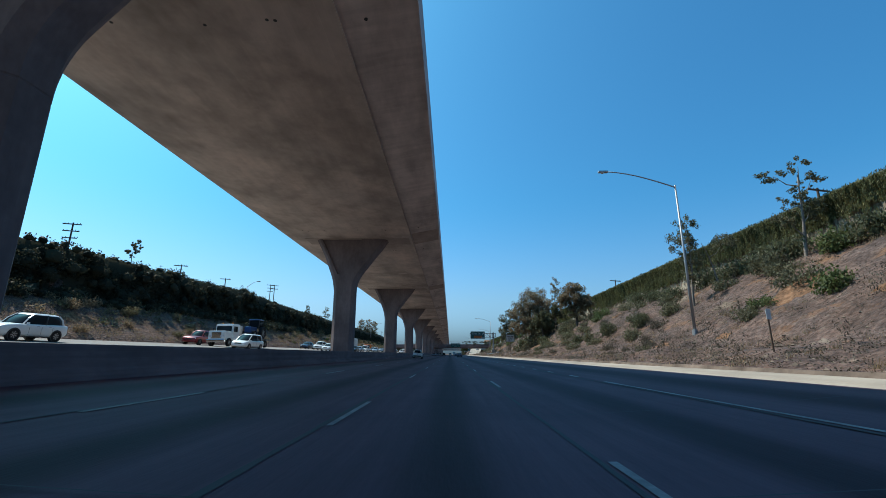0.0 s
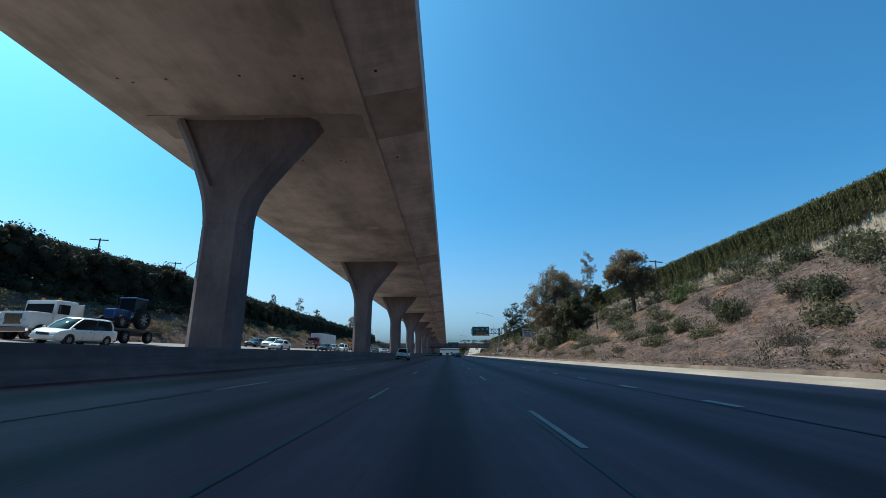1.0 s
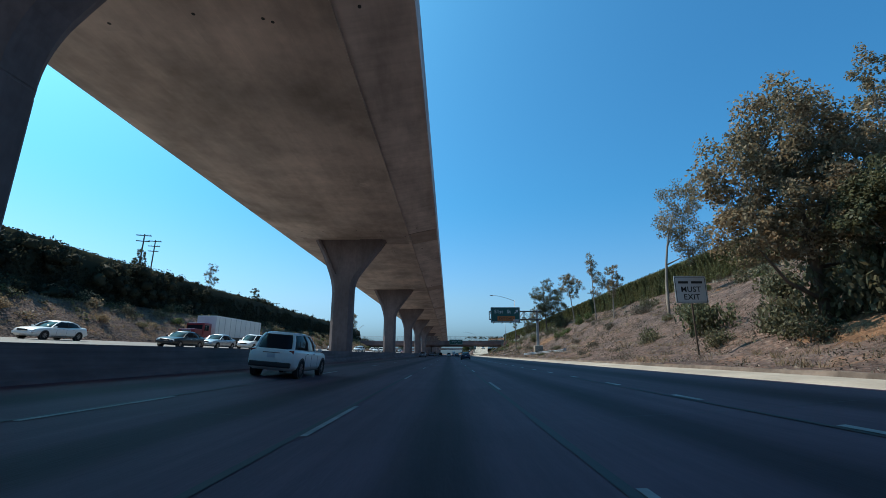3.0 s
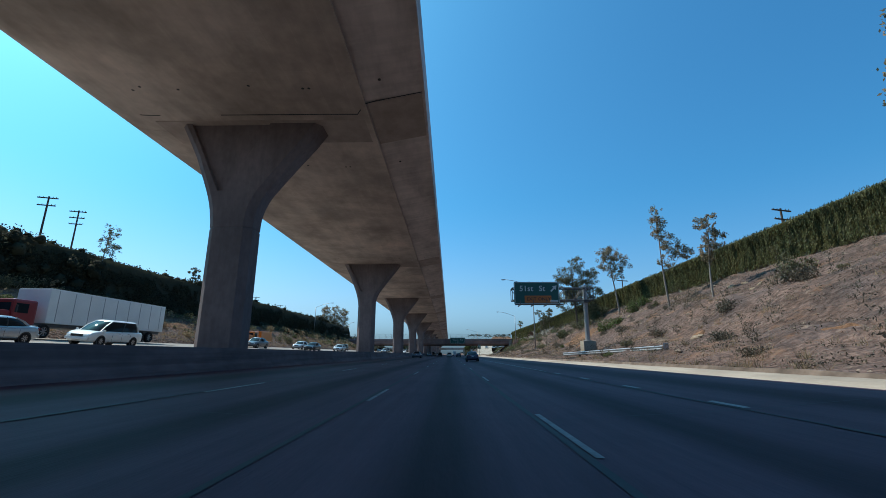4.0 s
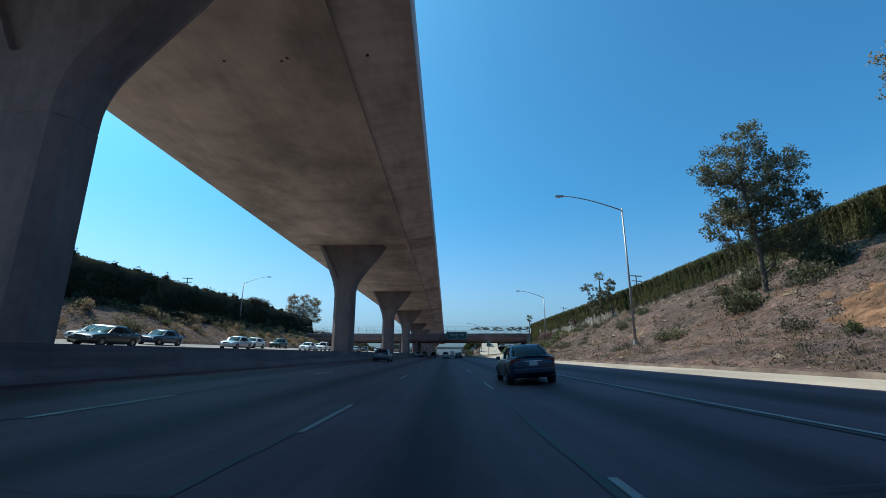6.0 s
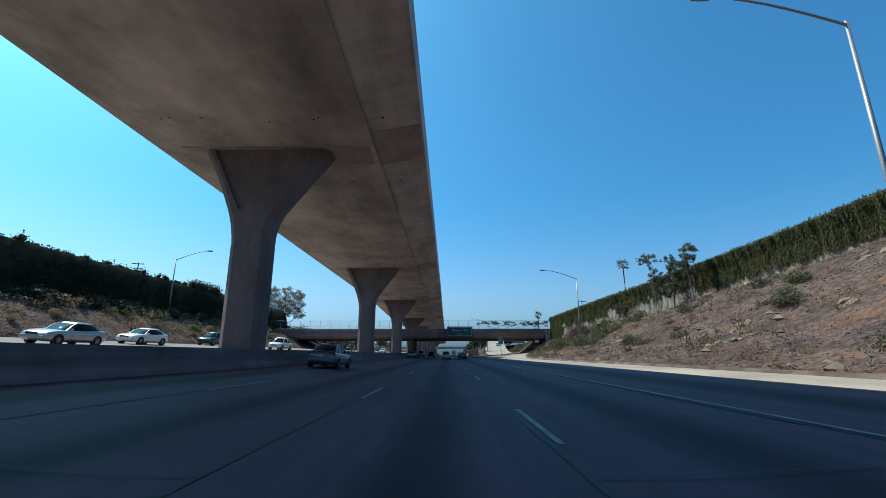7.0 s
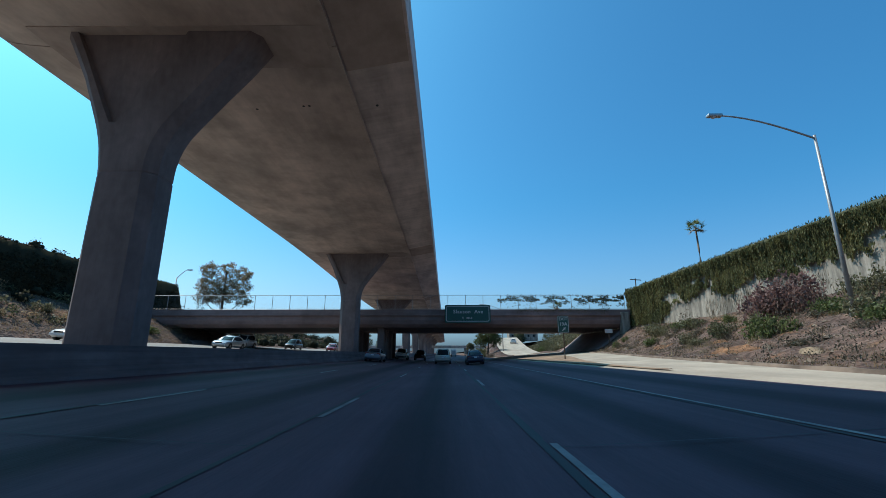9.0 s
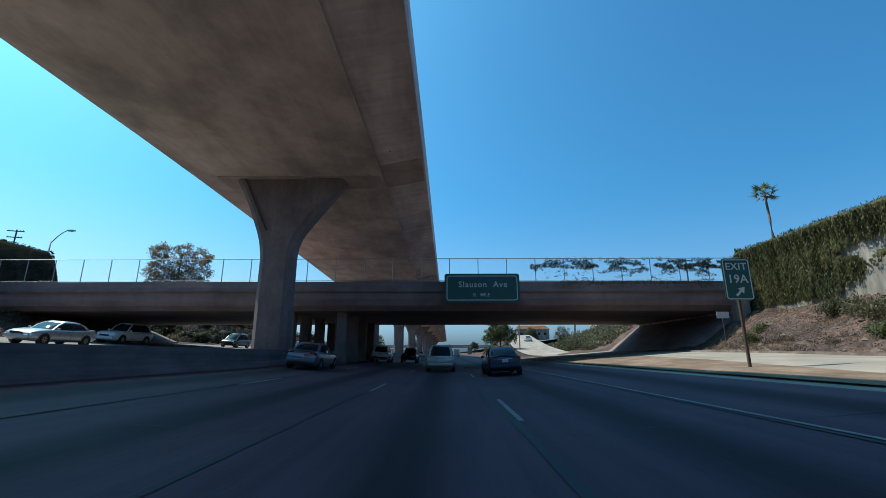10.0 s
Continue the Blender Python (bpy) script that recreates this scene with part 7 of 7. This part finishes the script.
bm = bmesh.new()
box(bm, (2.0, 1.6, 1.6), pose(0, 2.6, 1.25), 0.15)
part("cab", bm, PAINTS["white"], van_ahead)
bm = bmesh.new()
box(bm, (1.5, 0.03, 1.5), pose(0, -2.71, 1.7), 0.01)
part("rear_door", bm, STEEL, van_ahead)
for s in (-1, 1):
    bm = bmesh.new()
    box(bm, (0.16, 0.05, 0.3), pose(s * 0.98, -2.71, 0.9), 0.02)
    part("tail_lamp", bm, RED_LENS, van_ahead)
lorry_wheels(van_ahead, 2.1, (2.6, -1.6), 0.38)

# ---------------------------------------------------------------- beyond the bridge
def ramp_z(u):
    return 0.95 + 7.5 * smooth_step(0.02, 0.85, u)


v, f = [], []
for k in range(22):
    u = k / 21
    y = 298 + 150 * u
    xc = 17.0 + 16.0 * u ** 1.6
    z = ramp_z(u)
    v += [(xc - 4.2, y, z), (xc + 4.2, y, z + 0.15)]
for k in range(21):
    f.append((2 * k, 2 * k + 1, 2 * k + 3, 2 * k + 2))
tagged(new("exit_ramp", mesh_of("exit_ramp", v, f, SHOULDER, True)), "pale exit ramp climbing away beyond the bridge", "road", kind="structure")
v, f = [], []
for k in range(22):
    u = k / 21
    y = 300 + 150 * u
    xc = 17.0 + 16.0 * u ** 1.6
    z = ramp_z(u)
    v += [(9.2, y, 0.4), (9.2 + 0.5 * (xc - 13.4), y, 0.45 + 0.3 * (z - 0.45)), (xc - 4.15, y, z + 0.04), (xc - 4.15, y, z - 1.5)]
for k in range(21):
    for i in range(3):
        f.append((4 * k + i, 4 * k + i + 1, 4 * k + i + 5, 4 * k + i + 4))
tagged(new("gore_bank", mesh_of("gore_bank", v, f, DIRT, True)), "dry soil bank between freeway and ramp", "ground", kind="structure")
car("sedan", "white", "white car climbing the exit ramp", 3.6, 300.0, group=AHEAD).matrix_basis = pose(22.3, 362.0, ramp_z(64 / 150) + 0.05, 4, 0, -7)


def far_house(x, y, z, w, d, h, label, wall_mat, roof_mat):
    ob = tagged(new("house"), label, "house")
    ob.matrix_basis = pose(x, y, z)
    bm = bmesh.new()
    box(bm, (w, d, h), pose(0, 0, h / 2), 0.05)
    part("wall", bm, wall_mat, ob)
    bm = bmesh.new()
    vs = [bm.verts.new(q) for q in ((-w / 2 - 0.5, -d / 2 - 0.5, h), (w / 2 + 0.5, -d / 2 - 0.5, h), (w / 2 + 0.5, d / 2 + 0.5, h), (-w / 2 - 0.5, d / 2 + 0.5, h), (-w / 2 + 1, 0, h + 2.2), (w / 2 - 1, 0, h + 2.2))]
    for q in ((0, 1, 5, 4), (2, 3, 4, 5), (1, 2, 5), (3, 0, 4), (3, 2, 1, 0)):
        bm.faces.new([vs[i] for i in q])
    part("roof", bm, roof_mat, ob)
    for k in range(int(w // 3)):
        bm = bmesh.new()
        box(bm, (1.1, 0.08, 1.2), pose(-w / 2 + 1.8 + 3 * k, -d / 2 - 0.02, h * 0.55))
        part("window", bm, GLASS, ob)
    return ob


far_house(44, 470, 8.5, 16, 10, 5, "pale house with a red roof beyond the ramp", WALL, ORANGE_SOIL)
far_house(70, 430, 9.5, 14, 10, 5, "pale stucco house beyond the ramp", SHOULDER, BARRIER)
# a second bridge far down the road
far_bridge = tagged(new("far_overpass"), "grey road bridge far down the freeway", "bridge", kind="structure")
bm = bmesh.new()
box(bm, (110, 9, 2.0), pose(-9, 560, 6.6), 0.1)
part("girder", bm, CONCRETE, far_bridge)
for x in (-34, 16):
    bm = bmesh.new()
    box(bm, (3, 8, 6.5), pose(x, 560, 3.0), 0.1)
    part("abutment", bm, WALL, far_bridge)

# ---------------------------------------------------------------- marks on the soffit
def soffit(x):
    return float(np.interp(x, (-18.2, -16.8, -15.9, -5.0, -4.15, -4.0, -1.16), (13.95, 13.62, 13.52, 13.50, 13.47, 13.55, 14.15)))


for k in range(0, 9):
    for dy in (-4.2, 4.6):
        for x in (-15.1, -14.6, -12.9, -9.4, -6.9, -6.6, -3.2):
            y = pier_y(k) + dy + 0.25 * math.sin(x * 3 + k)
            part("drain_hole", rod(bmesh.new(), (x, y, soffit(x) - 0.012), (x, y, soffit(x) + 0.05), 0.07, seg=10), SEAM, viaduct)
# mortar repairs: thin uneven skins, paler than the old concrete
REPAIR = streaks(material("repair_mortar", (0.66, 0.53, 0.46), 0.9, vary=0.12, scale=0.8, fine=6.0, bump=0.1), (0.5, 0.7, 0.5), 0.8, 1.1, seed=4.0)
for k, (x, y, w, d) in enumerate(((-9.0, 214.2, 1.7, 0.35), (-8.3, 213.6, 0.4, 0.9), (-12.6, 152.0, 0.9, 0.6), (-7.4, 66.0, 1.4, 0.5), (-13.2, 30.5, 1.2, 0.6), (-6.2, 104.0, 0.8, 0.8), (-10.4, 178.0, 1.1, 0.4), (-14.0, 252.0, 1.5, 0.6))):
    bm = bmesh.new()
    ring_ = [bm.verts.new((x + w / 2 * math.cos(a) * (1 + 0.25 * noise.noise((math.cos(a) * 2 + k, math.sin(a) * 2, 3))), y + d / 2 * math.sin(a) * (1 + 0.3 * noise.noise((math.cos(a) * 3, math.sin(a) * 3 + k, 1))), soffit(x) - 0.006)) for a in np.linspace(0, 2 * math.pi, 19)[:-1]]
    bm.faces.new(ring_)
    bm.normal_update()
    if bm.faces[:][0].normal.z > 0:
        bmesh.ops.reverse_faces(bm, faces=bm.faces[:])
    part("repair_patch", bm, REPAIR, viaduct, "pale mortar repair")
for y, jog_ in ((pier_y(3) - 1.7, -1.0), (pier_y(7) + 6.4, 0.9)):
    v, f = [], []
    xs = np.linspace(-18.0, -1.3, 30)
    for i, x in enumerate(xs):
        w = 0.05 + 0.035 * noise.noise((x * 0.9, y, 0))
        jog = jog_ if x > -4.3 else 0.0
        v += [(x, y + jog - w, soffit(x) - 0.006), (x, y + jog + w, soffit(x) - 0.006)]
    for i in range(len(xs) - 1):
        f.append((2 * i, 2 * i + 1, 2 * i + 3, 2 * i + 2))
    piece("expansion_joint", mesh_of("expansion_joint", v, f, SEAM), viaduct, label="dark open joint across the soffit")

# dry creeper on the bridge fence
rng = np.random.default_rng(31)
cs = []
for k in range(15000):
    x = 25.0 - 17.5 * rng.uniform(0, 1) ** 1.3
    u = 0.72 + 0.16 * noise.noise((x * 0.4, 3, 0)) + rng.normal(0, 0.17) if k % 3 else rng.uniform(0.05, 1.0)
    if not 0.02 < u < 1.12 or noise.noise((x * 0.7, u * 5.0, 1)) + 0.5 * noise.noise((x * 2.6, u * 9, 6)) < -0.05 + 0.25 * (u < 0.45):
        continue
    cs.append((x, BY0 + 0.1 + rng.uniform(-0.12, 0.1), 7.2 + 1.9 * u))
for k in range(900):
    x = rng.uniform(10.0, 22.8)
    cs.append((x, BY0 - 0.1, 7.25 - abs(rng.normal(0, 0.28))))
v, f = leaf_quads(np.array(cs), 0.04, rng, 8.0, 0.0)
tagged(new("fence_creeper", np_mesh("fence_creeper", v, f, LEAF_DARK)), "dark dry creeper tangled in the bridge fence", "creeper", kind="stuff")
